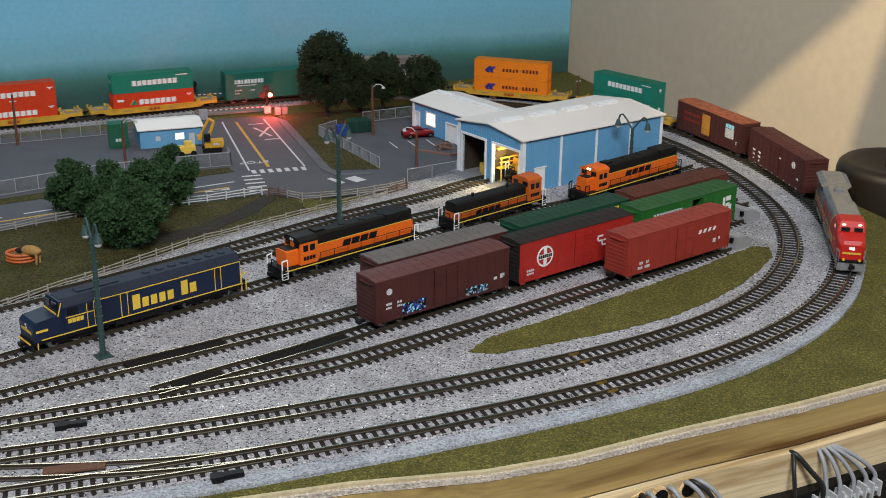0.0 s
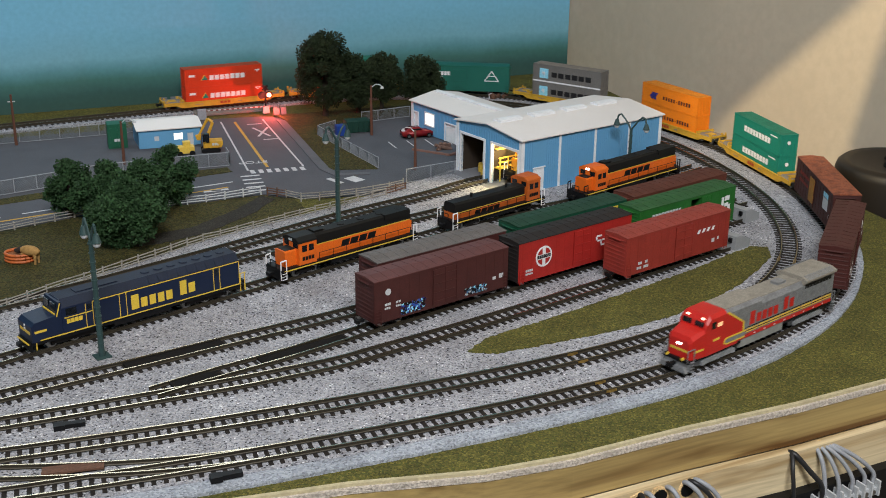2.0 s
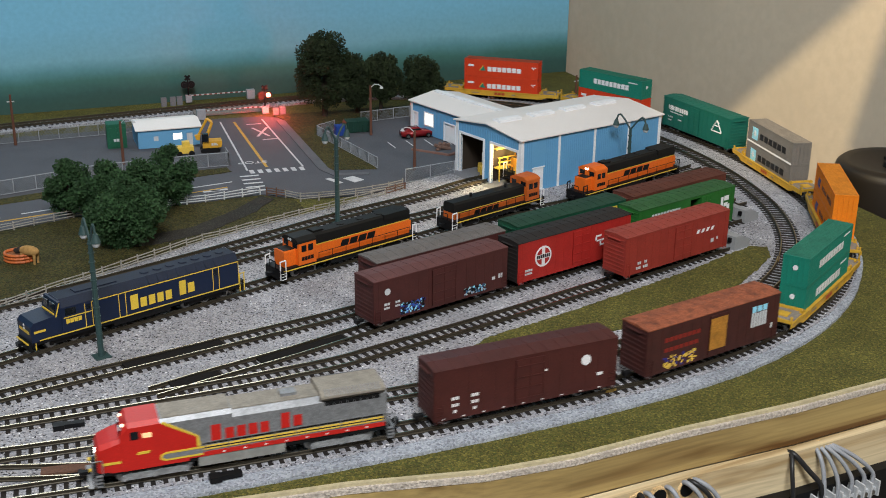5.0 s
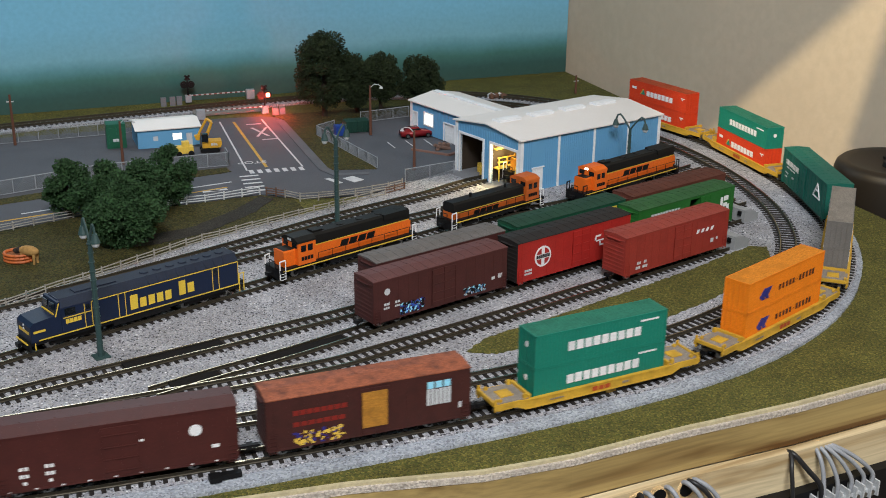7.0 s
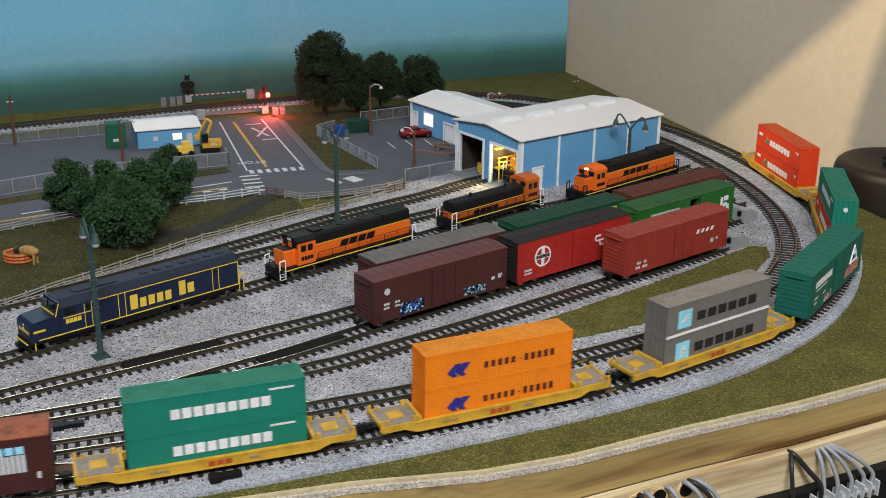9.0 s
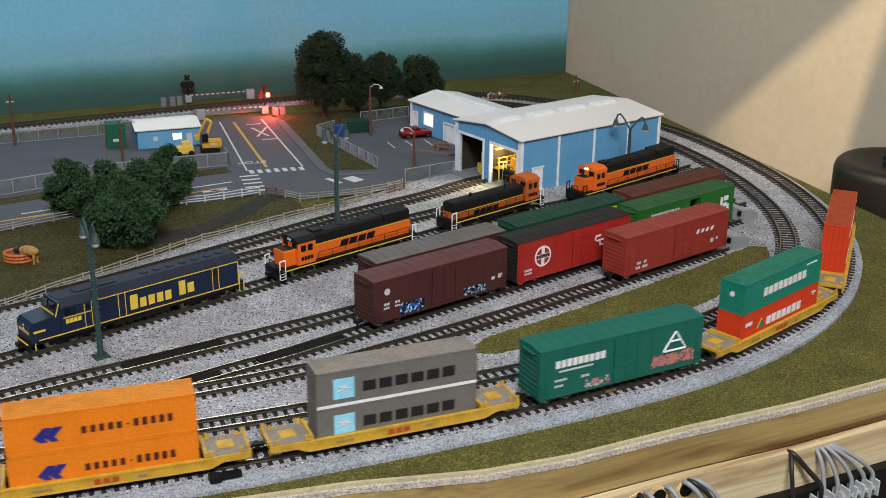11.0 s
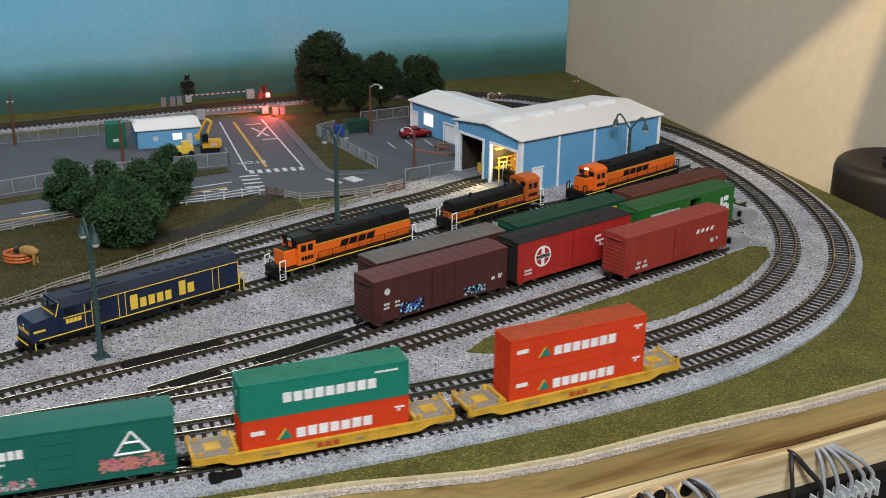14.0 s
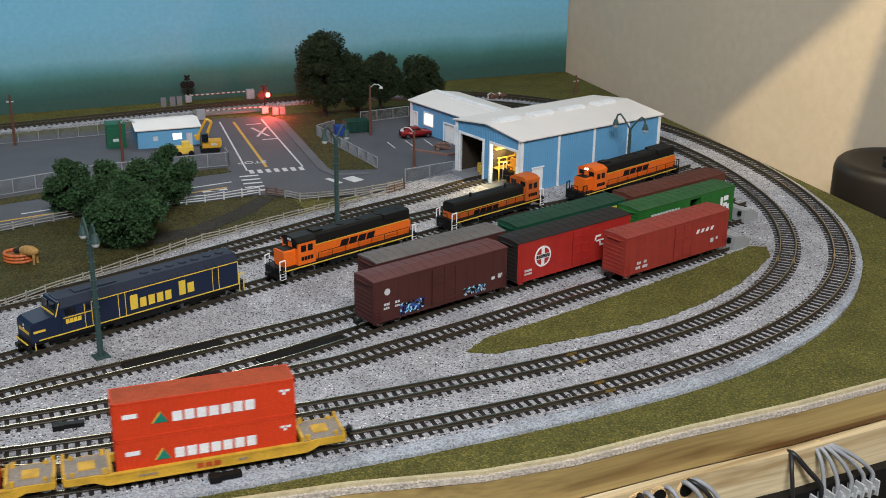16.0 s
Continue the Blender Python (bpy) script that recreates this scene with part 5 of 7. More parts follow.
def cowl_loco():
    """The navy full-width locomotive with golden lettering."""
    t = thing("diesel_locomotive", "navy blue full-bodied diesel locomotive with golden lettering", "locomotive", "locomotives")
    bm = bmesh.new()
    along_x(bm, [(-8.6, 6.4), (8.6, 6.4), (8.6, 21.4), (5.6, 25.6), (-5.6, 25.6), (-8.6, 21.4)], -47, 61)
    part("body", bm, NAVY, t)
    bm = bmesh.new()
    along_y(bm, [(-64, 5.8), (-47, 5.8), (-47, 25.2), (-48.4, 25.0), (-50.2, 18.2), (-62, 17.0), (-64, 15)], -8.2, 8.2)
    soften(bm, 0.7, 3, 30)
    part("nose", bm, NAVY, t, "navy stepped nose")
    NAVY_ROOF = plain("dusty_navy_roof", "111c30", 0.7, spread=0.2, coarse=0.006, stain=0.3)
    bm = bmesh.new()
    along_x(bm, [(-8.62, 21.5), (-5.7, 25.7), (5.7, 25.7), (8.62, 21.5), (8.5, 21.3), (5.5, 25.4), (-5.5, 25.4), (-8.5, 21.3)], -46.5, 61.2)
    roof = part("roof", bm, NAVY_ROOF, t, "dusty sloping navy roof")
    for i in range(7):
        bm = bmesh.new()
        tube(bm, (6 + i * 8, 0, 25.5), (6 + i * 8, 0, 26.3), 2.6, 2.4, 18)
        part("fan", bm, NAVY_ROOF, roof)
    bm = bmesh.new()
    for i in range(9):
        along_x(bm, [(-8.5, 21.9), (-5.8, 25.6), (-5.8, 25.9), (-8.6, 22.3)], 4 + i * 6, 5 + i * 6)
    part("roof_ribs", bm, NAVY_ROOF, roof, kind="stuff")
    bm = bmesh.new()
    box(bm, -36, -12, -3.0, 3.0, 25.5, 26.2)
    soften(bm, 0.3, 2)
    part("roof_hatch", bm, NAVY_ROOF, roof)
    bm = bmesh.new()
    for s in (-1, 1):
        y0, y1 = s * 8.65 - 0.12, s * 8.65 + 0.12
        box(bm, -60, 61, y0, y1, 6.7, 7.3)
        box(bm, -30, 61, y0, y1, 20.6, 21.1)
        box(bm, -46, -30, y0, y1, 15.4, 15.9)
        for x in (-34, -30, -14.5, -10.5, 44, 48, 61):
            box(bm, x - 0.18, x + 0.18, y0, y1, 7.3, 20.6)
        along_y(bm, [(-50.3, 17.4), (-49.7, 17.4), (-47.4, 24.4), (-48.0, 24.4)], s * 8.3 - 0.15, s * 8.3 + 0.15)
        box(bm, -62.5, -56, s * 8.25 - 0.1, s * 8.25 + 0.1, 11.2, 12.4)
    box(bm, -64.2, -63.9, -6, 6, 10.4, 12.0)
    along_x(bm, [(-7, 18), (7, 18), (7, 19), (-7, 19)], -50.7, -50.2)
    part("stripe", bm, GOLD, t)
    bm = bmesh.new()
    bars(bm, -8, -3, 9.6, 18.0, -8.65, 1, gap=0.1)
    bars(bm, -2.6, 18, 9.8, 15.6, -8.65, 4, gap=0.26, rough=0.12)
    bars(bm, 22, 26.6, 10.2, 18.6, -8.65, 1, gap=0.1)
    bars(bm, 27.4, 32, 10.4, 16.2, -8.65, 1, gap=0.1)
    bars(bm, -45, -36, 12.2, 14.6, -8.65, 4)
    part("lettering", bm, GOLD, t, "golden company name blocks", kind="stuff")
    bm = bmesh.new()
    for s in (-1, 1):
        box(bm, -45, -39, s * 8.62 - 0.12, s * 8.62 + 0.12, 16.8, 20.6)
        box(bm, -33, -31, s * 8.62 - 0.12, s * 8.62 + 0.12, 17.2, 20.0)
        box(bm, 45, 47, s * 8.62 - 0.12, s * 8.62 + 0.12, 16, 19.4)
        box(bm, -49.8, -48.6, s * 4 - 2.8, s * 4 + 2.8, 19.2, 24)
    part("window", bm, GLASS_DARK, t)
    bm = bmesh.new()
    box(bm, -64, 64, -8.2, 8.2, 4.6, 6.4)
    along_x(bm, [(-6, 1.8), (6, 1.8), (8, 3), (8, 5), (-8, 5), (-8, 3)], -18, 16)
    box(bm, -65, -64, -7.6, 7.6, 1.2, 6.4)
    part("frame", bm, BLACK, t)
    bm = bmesh.new()
    for s in (-1, 1):
        for x in (-62, 62, 65):
            wire(bm, [(x, s * 8, 2), (x, s * 8, 13 if x > 0 else 6)], 0.35)
        wire(bm, [(62, s * 8, 12.8), (66, s * 7.6, 12.8)], 0.3)
    box(bm, -66, -65.4, -7, 7, 5.2, 5.9)
    part("handrail", bm, GOLD, t)
    for s in (-1, 1):
        bm = bmesh.new()
        tube(bm, (-64.4, 0, 13.4 + s * 0.9), (-63.6, 0, 13.4 + s * 0.9), 0.7, 0.7, 10)
        part("headlight", bm, PALE, t)
    coupler(t, -66, -1)
    coupler(t, 66, 1)
    for x in (-40, 40):
        bogie(t, x, None, 6.3, 3.0, 3)
    return t


park(cowl_loco(), (-170, 594.8), 0, 42.4)
park(hood_loco("orange and black hood locomotive with white handrails", ORANGE, HOOD_BLACK, L=112, cab_x=-34), (-63.1, 691.4), 0, 42.4)
park(hood_loco("weathered orange switcher with a low black hood and end cab", ORANGE_OLD, HOOD_BLACK, L=94, cab_x=33, cab_len=13, hood_z=19, low=True, cab_top=ORANGE_OLD), (33.7, 778.8), 0, 42.4)
park(hood_loco("orange and black hood locomotive with lit lamps beside the shed", ORANGE, HOOD_BLACK, BLACK, L=118, cab_x=-38, lit=True, cab_top=ORANGE), (138, 853), 0, 42.4)


# ---- town ground ----
def slab(name, outline, z0, z1, mat, label, category, uneven=0.0):
    bm = bmesh.new()
    pts = ragged(outline, 3.0, uneven) if uneven else outline
    area = sum(a[0] * b[1] - b[0] * a[1] for a, b in zip(pts, pts[1:] + pts[:1]))
    extrude(bm, pts if area > 0 else pts[::-1], z0, z1)
    return solid(name, bm, mat, label, category, kind="structure")


def strip(bm, p, q, w, z, h=0.15):
    p, q = Vector(p), Vector(q)
    u = (q - p).normalized()
    n = Vector((-u.y, u.x)) * w / 2
    extrude(bm, [(p - n)[:], (q - n)[:], (q + n)[:], (p + n)[:]], z, z + h)


slab("pavement", [(-900, 330), (-310, 742), (-260, 779), (-188, 811), (-138, 836), (-105, 828), (-60, 838), (-25, 866), (4, 893), (40, 930), (20, 1060), (-37, 1085), (-110, 1060), (-172, 1078), (-212, 1068), (-303, 1020), (-400, 985), (-900, 790)],
     -5.5, -3.7, ASPHALT, "grey asphalt streets and parking lots", "pavement")
slab("lawn", [(-860, 290), (-310, 738), (-260, 775), (-188, 807), (-138, 832), (-111, 823), (-100, 800), (-133, 757), (-164, 727), (-200, 676), (-226, 645), (-252, 613), (-335, 530), (-860, 110)], -5.5, -3.3, DRY_TURF, "short brown-green lawn", "grass", 0.7)
slab("verge", [(-150, 1064), (-164, 1082), (-120, 1098), (-40, 1128), (30, 1150), (36, 1110), (-34, 1090), (-78, 1062), (-108, 1028), (-54, 905), (-98, 901)], -5.5, -3.2, DRY_TURF, "brown-green grass verge under the trees", "grass", 0.7)
slab("verge", [(-207, 890), (-176, 905), (-170, 893), (-203, 873), (-262, 840), (-335, 795), (-342, 806), (-268, 856)], -5.5, -3.3, DRY_TURF, "narrow grass verge along the lot fence", "grass", 0.5)
slab("soil_path", [(-204, 716), (-190, 722), (-160, 748), (-136, 790), (-126, 822), (-137, 829), (-150, 797), (-174, 756), (-206, 736)], -4, -3.0, DIRT, "dark soil path across the lawn", "path", 0.6)
slab("sidewalk", [(-158, 1062), (-101, 902), (-87, 884), (-60, 890), (-60, 895), (-84, 891), (-94, 906), (-150, 1062)], -4.5, -3.0, plain("sidewalk_concrete", "56575d", 0.8, coarse=0.02, stain=0.25, bump=0.2), "grey concrete sidewalk beside the street", "sidewalk")
slab("crossing_deck", [(-236, 1076), (-172, 1104), (-186, 1138), (-250, 1110)], -4.5, -2.4, plain("grey_deck_boards", "74726e", 0.8, spread=0.2, coarse=0.01, stain=0.3), "grey boarded level crossing between the rails", "crossing")

bm = bmesh.new()
strip(bm, (-209, 1055), (-158, 897), 1.5, -3.7)
strip(bm, (-172, 1067), (-115, 911), 1.5, -3.7)
for k in range(7):
    a = Vector((-157, 893)).lerp(Vector((-112, 906)), (k + 0.5) / 7)
    strip(bm, (a.x + 1.6, a.y - 4.4), (a.x - 1.6, a.y + 4.4), 3.6, -3.7)
for a, b, w in (((-183, 1046), (-170, 1050), 2), ((-160, 993), (-147, 998), 2), ((-176, 1034), (-156, 1006), 2.2), ((-163, 1036), (-166, 1004), 2.2),
                ((-300, 783), (-274, 799), 1.6), ((-198, 846), (-165, 866), 1.6), ((-340, 755), (-312, 774), 1.6)):
    strip(bm, a, b, w, -3.7)
for k in range(5):
    a = Vector((-151, 884)).lerp(Vector((-139, 846)), k / 4)
    strip(bm, (a.x - 10, a.y - 4), (a.x + 4, a.y + 1), 2.6, -3.7)
for x, y in ((-176, 842), (-171, 845)):
    strip(bm, (x - 6, y - 3), (x + 6, y + 2.4), 3.4, -3.7)
strip(bm, (-92, 878), (-80, 866), 4.4, -3.7)
strip(bm, (-76, 882), (-66, 872), 10, -3.7)
solid("road_marking", bm, WHITE_LINE, "worn white road lines, crossings and rail mark", "road marking", kind="structure")
bm = bmesh.new()
strip(bm, (-196, 1055), (-144, 908), 2.4, -3.7)
strip(bm, (-380, 722), (-270, 790), 1.8, -3.7)
strip(bm, (-270, 790), (-194, 834), 1.8, -3.7)
strip(bm, (-194, 834), (-166, 852), 1.8, -3.7)
solid("road_marking", bm, YELLOW_LINE, "worn yellow centre lines", "road marking", kind="structure")


def word(text, size, place, mat, label):
    """Readable writing in the built-in font, laid flat."""
    cu = bpy.data.curves.new(text, "FONT")
    cu.body, cu.size, cu.align_x, cu.extrude = text, size * MM, "CENTER", 0.00006
    tmp = bpy.data.objects.new("tmp", cu)
    me = bpy.data.meshes.new_from_object(tmp)
    bpy.data.objects.remove(tmp)
    me.materials.append(mat)
    ob = new("road_word", me)
    ob.matrix_world = place
    return tagged(ob, label, "road marking", "", "structure")


word("STOP", 10, at(-158.5, 924, -3.55, 196) , WHITE_LINE, "worn white stop word painted on the street")

# parking bay lines near the shed
bm = bmesh.new()
for k in range(4):
    strip(bm, (-50 + k * 16, 990 + k * 5), (-42 + k * 16, 970 + k * 5), 1.0, -3.7)
solid("road_marking", bm, WHITE_LINE, "faint white parking lines", "road marking", kind="structure")
bm = bmesh.new()
for a, b in (((-28, 965), (4, 948)), ((4, 948), (20, 968))):
    strip(bm, a, b, 2.6, -3.9, 1.6)
solid("kerb", bm, plain("red_brown_kerb", "7a5a50", 0.8), "red-brown kerb by the parking lot", "kerb", kind="structure")


# ---- engine shed ----
def wall_with_holes(bm, length, height, holes, thick=1.6):
    """A wall along x, its inner face at y = thick, with holes (x0, x1, z0, z1)."""
    xs = sorted({0, length, *[h[0] for h in holes], *[h[1] for h in holes]})
    for a, b in zip(xs[:-1], xs[1:]):
        cut = sorted((h[2], h[3]) for h in holes if h[0] <= a and h[1] >= b)
        z = 0
        for z0, z1 in cut:
            if z0 > z:
                box(bm, a, b, 0, thick, z, z0)
            z = z1
        if z < height:
            box(bm, a, b, 0, thick, z, height)


SHED_TURN = 36.7
shed = thing("engine_shed", "light blue engine shed with white roof and lit open bays", "building", place=at(57.2, 839.2, -3, SHED_TURN))
ML, MW, EH, RH = 148.0, 79.6, 41.7, 46.4
WX, WY, WD, WE, WR = 46.5, 209.0, 53.0, 26.6, 31.4               # lower wing behind the main bay


def shed_part(name, bm, mat, m, label=""):
    if m is not None:
        bmesh.ops.transform(bm, matrix=m, verts=bm.verts)
    return part(name, bm, mat, shed, label)


FRONT_M = pose(0, 0, 0, 0, 0, 90) @ Matrix.Diagonal((1, -1, 1, 1))     # wall plane x = 0, running along +y
bm = bmesh.new()
wall_with_holes(bm, MW, EH - 0.2, [(4, 35, 0, 32), (45, 74, 0, 32)])
shed_part("front_wall", bm, SHED_BLUE, FRONT_M)
bm = bmesh.new()
along_y(bm, [(0, EH - 0.3), (MW, EH - 0.3), (MW / 2, RH - 0.4)], 0, 1.6)
shed_part("gable", bm, SHED_BLUE, FRONT_M)
bm = bmesh.new()
wall_with_holes(bm, ML, EH - 0.2, [(12, 23, 0, 18)])
shed_part("long_wall", bm, SHED_BLUE, None)
bm = bmesh.new()
box(bm, ML - 1.6, ML, 1.7, MW - 1.7, 0, EH - 0.2)
along_x(bm, [(0, EH - 0.3), (MW, EH - 0.3), (MW / 2, RH - 0.4)], ML - 1.6, ML)
shed_part("end_wall", bm, SHED_BLUE, None)
bm = bmesh.new()
box(bm, 1.7, ML - 1.7, MW - 1.6, MW, 0, EH - 0.2)
shed_part("rear_wall", bm, SHED_BLUE, None)
WING_M = pose(WX, MW, 0) @ FRONT_M
y0 = -MW
bm = bmesh.new()
wall_with_holes(bm, WY - MW, WE - 0.2, [(143 + y0, 158 + y0, 0, 16), (175 + y0, 188 + y0, 9, 19.5), (199 + y0, 205 + y0, 0, 17)])
shed_part("wing_wall", bm, SHED_BLUE, WING_M)
bm = bmesh.new()
box(bm, WX + WD - 1.6, WX + WD, MW, WY - 1.7, 0, WE - 0.2)
box(bm, WX + 1.7, WX + WD, WY - 1.6, WY, 0, WE - 0.2)
along_y(bm, [(WX, WE - 0.3), (WX + WD, WE - 0.3), (WX + WD / 2, WR - 0.4)], WY - 1.6, WY)
shed_part("wing_wall", bm, SHED_BLUE, None)
bm = bmesh.new()
for i in range(70):
    x = 2 + i * 2.08
    if not 11 < x < 24:
        box(bm, x - 0.18, x + 0.18, -0.2, 0.05, 0.3, EH - 0.6)
for i in range(37):
    y = 2 + i * 2.1
    box(bm, -0.2, 0.05, y - 0.18, y + 0.18, 34 if 3 < y < 76 and not 36 < y < 44 else 0.3, EH - 0.6)
for i in range(60):
    y = MW + 2 + i * 2.1
    z0 = 17.9 if 142 < y < 159 or 198 < y < 206 else (20.6 if 174 < y < 189 else 0.3)
    box(bm, WX - 0.2, WX + 0.05, y - 0.18, y + 0.18, z0, WE - 0.6)
tagged(shed_part("siding_ribs", bm, SHED_BLUE, None), "", "", "", "stuff")
for x0, x1, y0, y1, z1 in ((-0.6, 2.4, -0.6, 2.4, EH), (37, 39, -0.6, 0.2, EH), (74, 76, -0.6, 0.2, EH), (111, 113, -0.6, 0.2, EH), (ML - 2.4, ML + 0.6, -0.6, 2.4, EH),
                           (-0.6, 2.4, MW - 2.4, MW + 0.6, EH), (WX - 0.6, WX + 2.4, WY - 2.4, WY + 0.6, WE)):
    bm = bmesh.new()
    box(bm, x0, x1, y0, y1, 0, z1 - 0.4)
    soften(bm, 0.2, 1)
    shed_part("corner_trim", bm, SHED_WHITE, None)
for x, a, b, z in ((0, 4, 35, 32), (0, 45, 74, 32), (WX, 143, 158, 16), (WX, 199, 205, 17)):
    bm = bmesh.new()
    w = 1.8 if x == 0 else 1.0
    box(bm, x - 0.8, x + 1.8, a - w, a, 0, z + w)
    box(bm, x - 0.8, x + 1.8, b, b + w, 0, z + w)
    box(bm, x - 0.8, x + 1.8, a, b, z, z + w)
    shed_part("door_frame", bm, SHED_WHITE, None)
for a, b, z in ((143, 158, 16), (199, 205, 17)):
    bm = bmesh.new()
    box(bm, WX + 0.3, WX + 1.2, a, b, 0, z)
    for k in range(1, 5):
        box(bm, WX + 0.15, WX + 0.4, a + 0.6, b - 0.6, z * k / 5 - 0.15, z * k / 5 + 0.15)
    shed_part("door", bm, SHED_WHITE, None, "white panelled door")
bm = bmesh.new()
box(bm, 12, 23, 0.2, 1.2, 0, 18)
box(bm, 11.2, 23.8, -0.5, 0.2, 18, 19)
shed_part("door", bm, SHED_WHITE, None, "white panelled door")
bm = bmesh.new()
box(bm, WX + 0.3, WX + 0.8, 175, 188, 9, 19.5)
shed_part("window", bm, WINDOW_GLOW, None, "lit window")
bm = bmesh.new()
for y0, y1, z0, z1 in ((174, 175, 8, 20.5), (188, 189, 8, 20.5), (175, 188, 8, 9), (175, 188, 19.5, 20.5)):
    box(bm, WX - 0.5, WX + 1.7, y0, y1, z0, z1)
shed_part("window_frame", bm, SHED_WHITE, None)
e = 2.2
for name, axis, o, span, lo, hi, E0, R0 in (("main_roof", 0, 0.0, MW, -e, ML + e, EH, RH), ("wing_roof", 1, WX, WD, MW + 0.5, WY + e, WE, WR)):
    sl = (R0 - E0) / (span / 2)
    for s in (0, 1):
        bm = bmesh.new()
        prof = [(o - e, E0 - e * sl), (o + span / 2, R0), (o + span / 2, R0 + 0.9), (o - e, E0 - e * sl + 0.9)]
        if s:
            prof = [(2 * o + span - y, z) for y, z in prof]
        (along_x if axis == 0 else along_y)(bm, prof, lo, hi)
        shed_part("roof_slope", bm, ROOF_WHITE, None, "white sheet roof")
for x0 in (8, 42, 76, 110):
    bm = bmesh.new()
    along_x(bm, [(MW / 2 - 4.5, RH - 0.2), (MW / 2 + 4.5, RH - 0.2), (MW / 2 + 4.5, RH + 2.2), (MW / 2, RH + 2.9), (MW / 2 - 4.5, RH + 2.2)], x0, x0 + 22)
    soften(bm, 0.2, 1)
    shed_part("roof_vent", bm, SHED_WHITE, None)
bm = bmesh.new()
along_y(bm, [(WX + WD / 2 - 3, WR - 0.2), (WX + WD / 2 + 3, WR - 0.2), (WX + WD / 2 + 3, WR + 1.6), (WX + WD / 2, WR + 2.2), (WX + WD / 2 - 3, WR + 1.6)], MW + 20, WY - 2)
shed_part("roof_vent", bm, SHED_WHITE, None)
bm = bmesh.new()
box(bm, -10, ML - 2, 2, MW - 2, 0.1, 0.5)
shed_part("shed_floor", bm, CONCRETE, None)
# added partition: keeps the lit bay's lamps out of the dark bay
bm = bmesh.new()
box(bm, 3, ML - 2, 39.2, 40.6, 0.5, EH - 1)
SHADE_BOARD = plain("brown_shade_board", "2e241b", 0.85)
shed_part("partition", bm, SHADE_BOARD, None)
# dark sheets over the blue walls stand in for the unlit bay's shade
for a, b, c, d in ((ML - 4, ML - 2, 41, MW - 2), (3, ML - 4, MW - 3.2, MW - 2)):
    bm = bmesh.new()
    box(bm, a, b, c, d, 0.5, EH - 1)
    shed_part("inner_lining", bm, SHADE_BOARD, None, "dark brown lining added to keep the bay in shade")
# dark ceiling added over the unlit bay, to hold its shade
bm = bmesh.new()
box(bm, 2, ML - 2, 41, MW - 2, EH - 2.2, EH - 1.4)
shed_part("inner_ceiling", bm, SHADE_BOARD, None)
bm = bmesh.new()
for k in range(9):                                            # girders of the lit bay
    box(bm, 6 + k * 12, 7.4 + k * 12, 1.8, 39, 33.5, 35)
shed_part("roof_girders", bm, YELLOW, None, "yellow roof girders in the lit bay")
bm = bmesh.new()
tube(bm, (36, 20, 37), (66, 20, 37), 0.9, 0.9, 8)
tube(bm, (42, 13, 33), (42, 14.5, 33), 1.4, 1.4, 10)
shed_part("strip_light", bm, LAMP_WARM, None, "warm strip lights")
SM = at(57.2, 839.2, -3, SHED_TURN)
for p, w in (((24, 14, 32), 0.3), ((60, 28, 32), 0.3), ((60, 62, 34), 0.002)):
    q = SM @ Vector((p[0] * MM, p[1] * MM, p[2] * MM))
    small_lamp("bay_lamp", (q.x / MM, q.y / MM, q.z / MM), w, (1.0, 0.72, 0.32), 1.5)
inside = hood_loco("yellow-orange locomotive parked inside the shed bay", plain("yellow_orange_paint", "d89a2c", 0.45), HOOD_BLACK, L=100, cab_x=-30)
park(inside, (57, 836), 0, SHED_TURN)
inside.matrix_world = SM @ at(57, 23, 3)
inside2 = hood_loco("dark locomotive parked in the unlit shed bay", BLACK, HOOD_BLACK, L=100, cab_x=-30, lit=True)
inside2.matrix_world = SM @ at(62, 56, 3)
# catwalk along the partition of the lit bay and drums in the dark one
cat = thing("catwalk", "yellow steel catwalk along the wall of the lit bay", "catwalk", place=SM @ at(0, 0, 0.5))
for z, y0, y1 in ((10, 33.5, 39), (15, 33.5, 34.2), (18.5, 33.5, 34.2), (25, 36, 39)):
    bm = bmesh.new()
    box(bm, 6, 70, y0, y1, z, z + 0.9)
    part("beam", bm, YELLOW, cat)
for k in range(8):
    bm = bmesh.new()
    box(bm, 7 + k * 8, 7.8 + k * 8, 33.5, 34.3, 0, 19)
    part("post", bm, YELLOW, cat)
for x, y in ((9, 56), (13, 64)):
    bm = bmesh.new()
    tube(bm, (0, 0, 0), (0, 0, 7), 2.6, 2.6, 14)
    tube(bm, (0, 0, 2.2), (0, 0, 2.6), 2.8, 2.8, 14)
    tube(bm, (0, 0, 4.6), (0, 0, 5.0), 2.8, 2.8, 14)
    solid("drum", bm, YELLOW, "small yellow steel drum on the floor of the dark bay", "drum", "drums", place=SM @ at(x, y, 0.5))
# yellow rack of gear in the lit doorway
rack = thing("tool_rack", "small yellow tool rack in the lit doorway", "rack", place=SM @ at(9, 9, 0.5))
for x in (0, 5):
    for y in (0, 7):
        bm = bmesh.new()
        box(bm, x - 0.4, x + 0.4, y - 0.4, y + 0.4, 0, 16)
        part("post", bm, YELLOW, rack)
for z in (3, 8, 13):
    bm = bmesh.new()
    box(bm, -0.6, 5.6, -0.6, 7.6, z, z + 0.8)
    part("shelf", bm, YELLOW, rack)


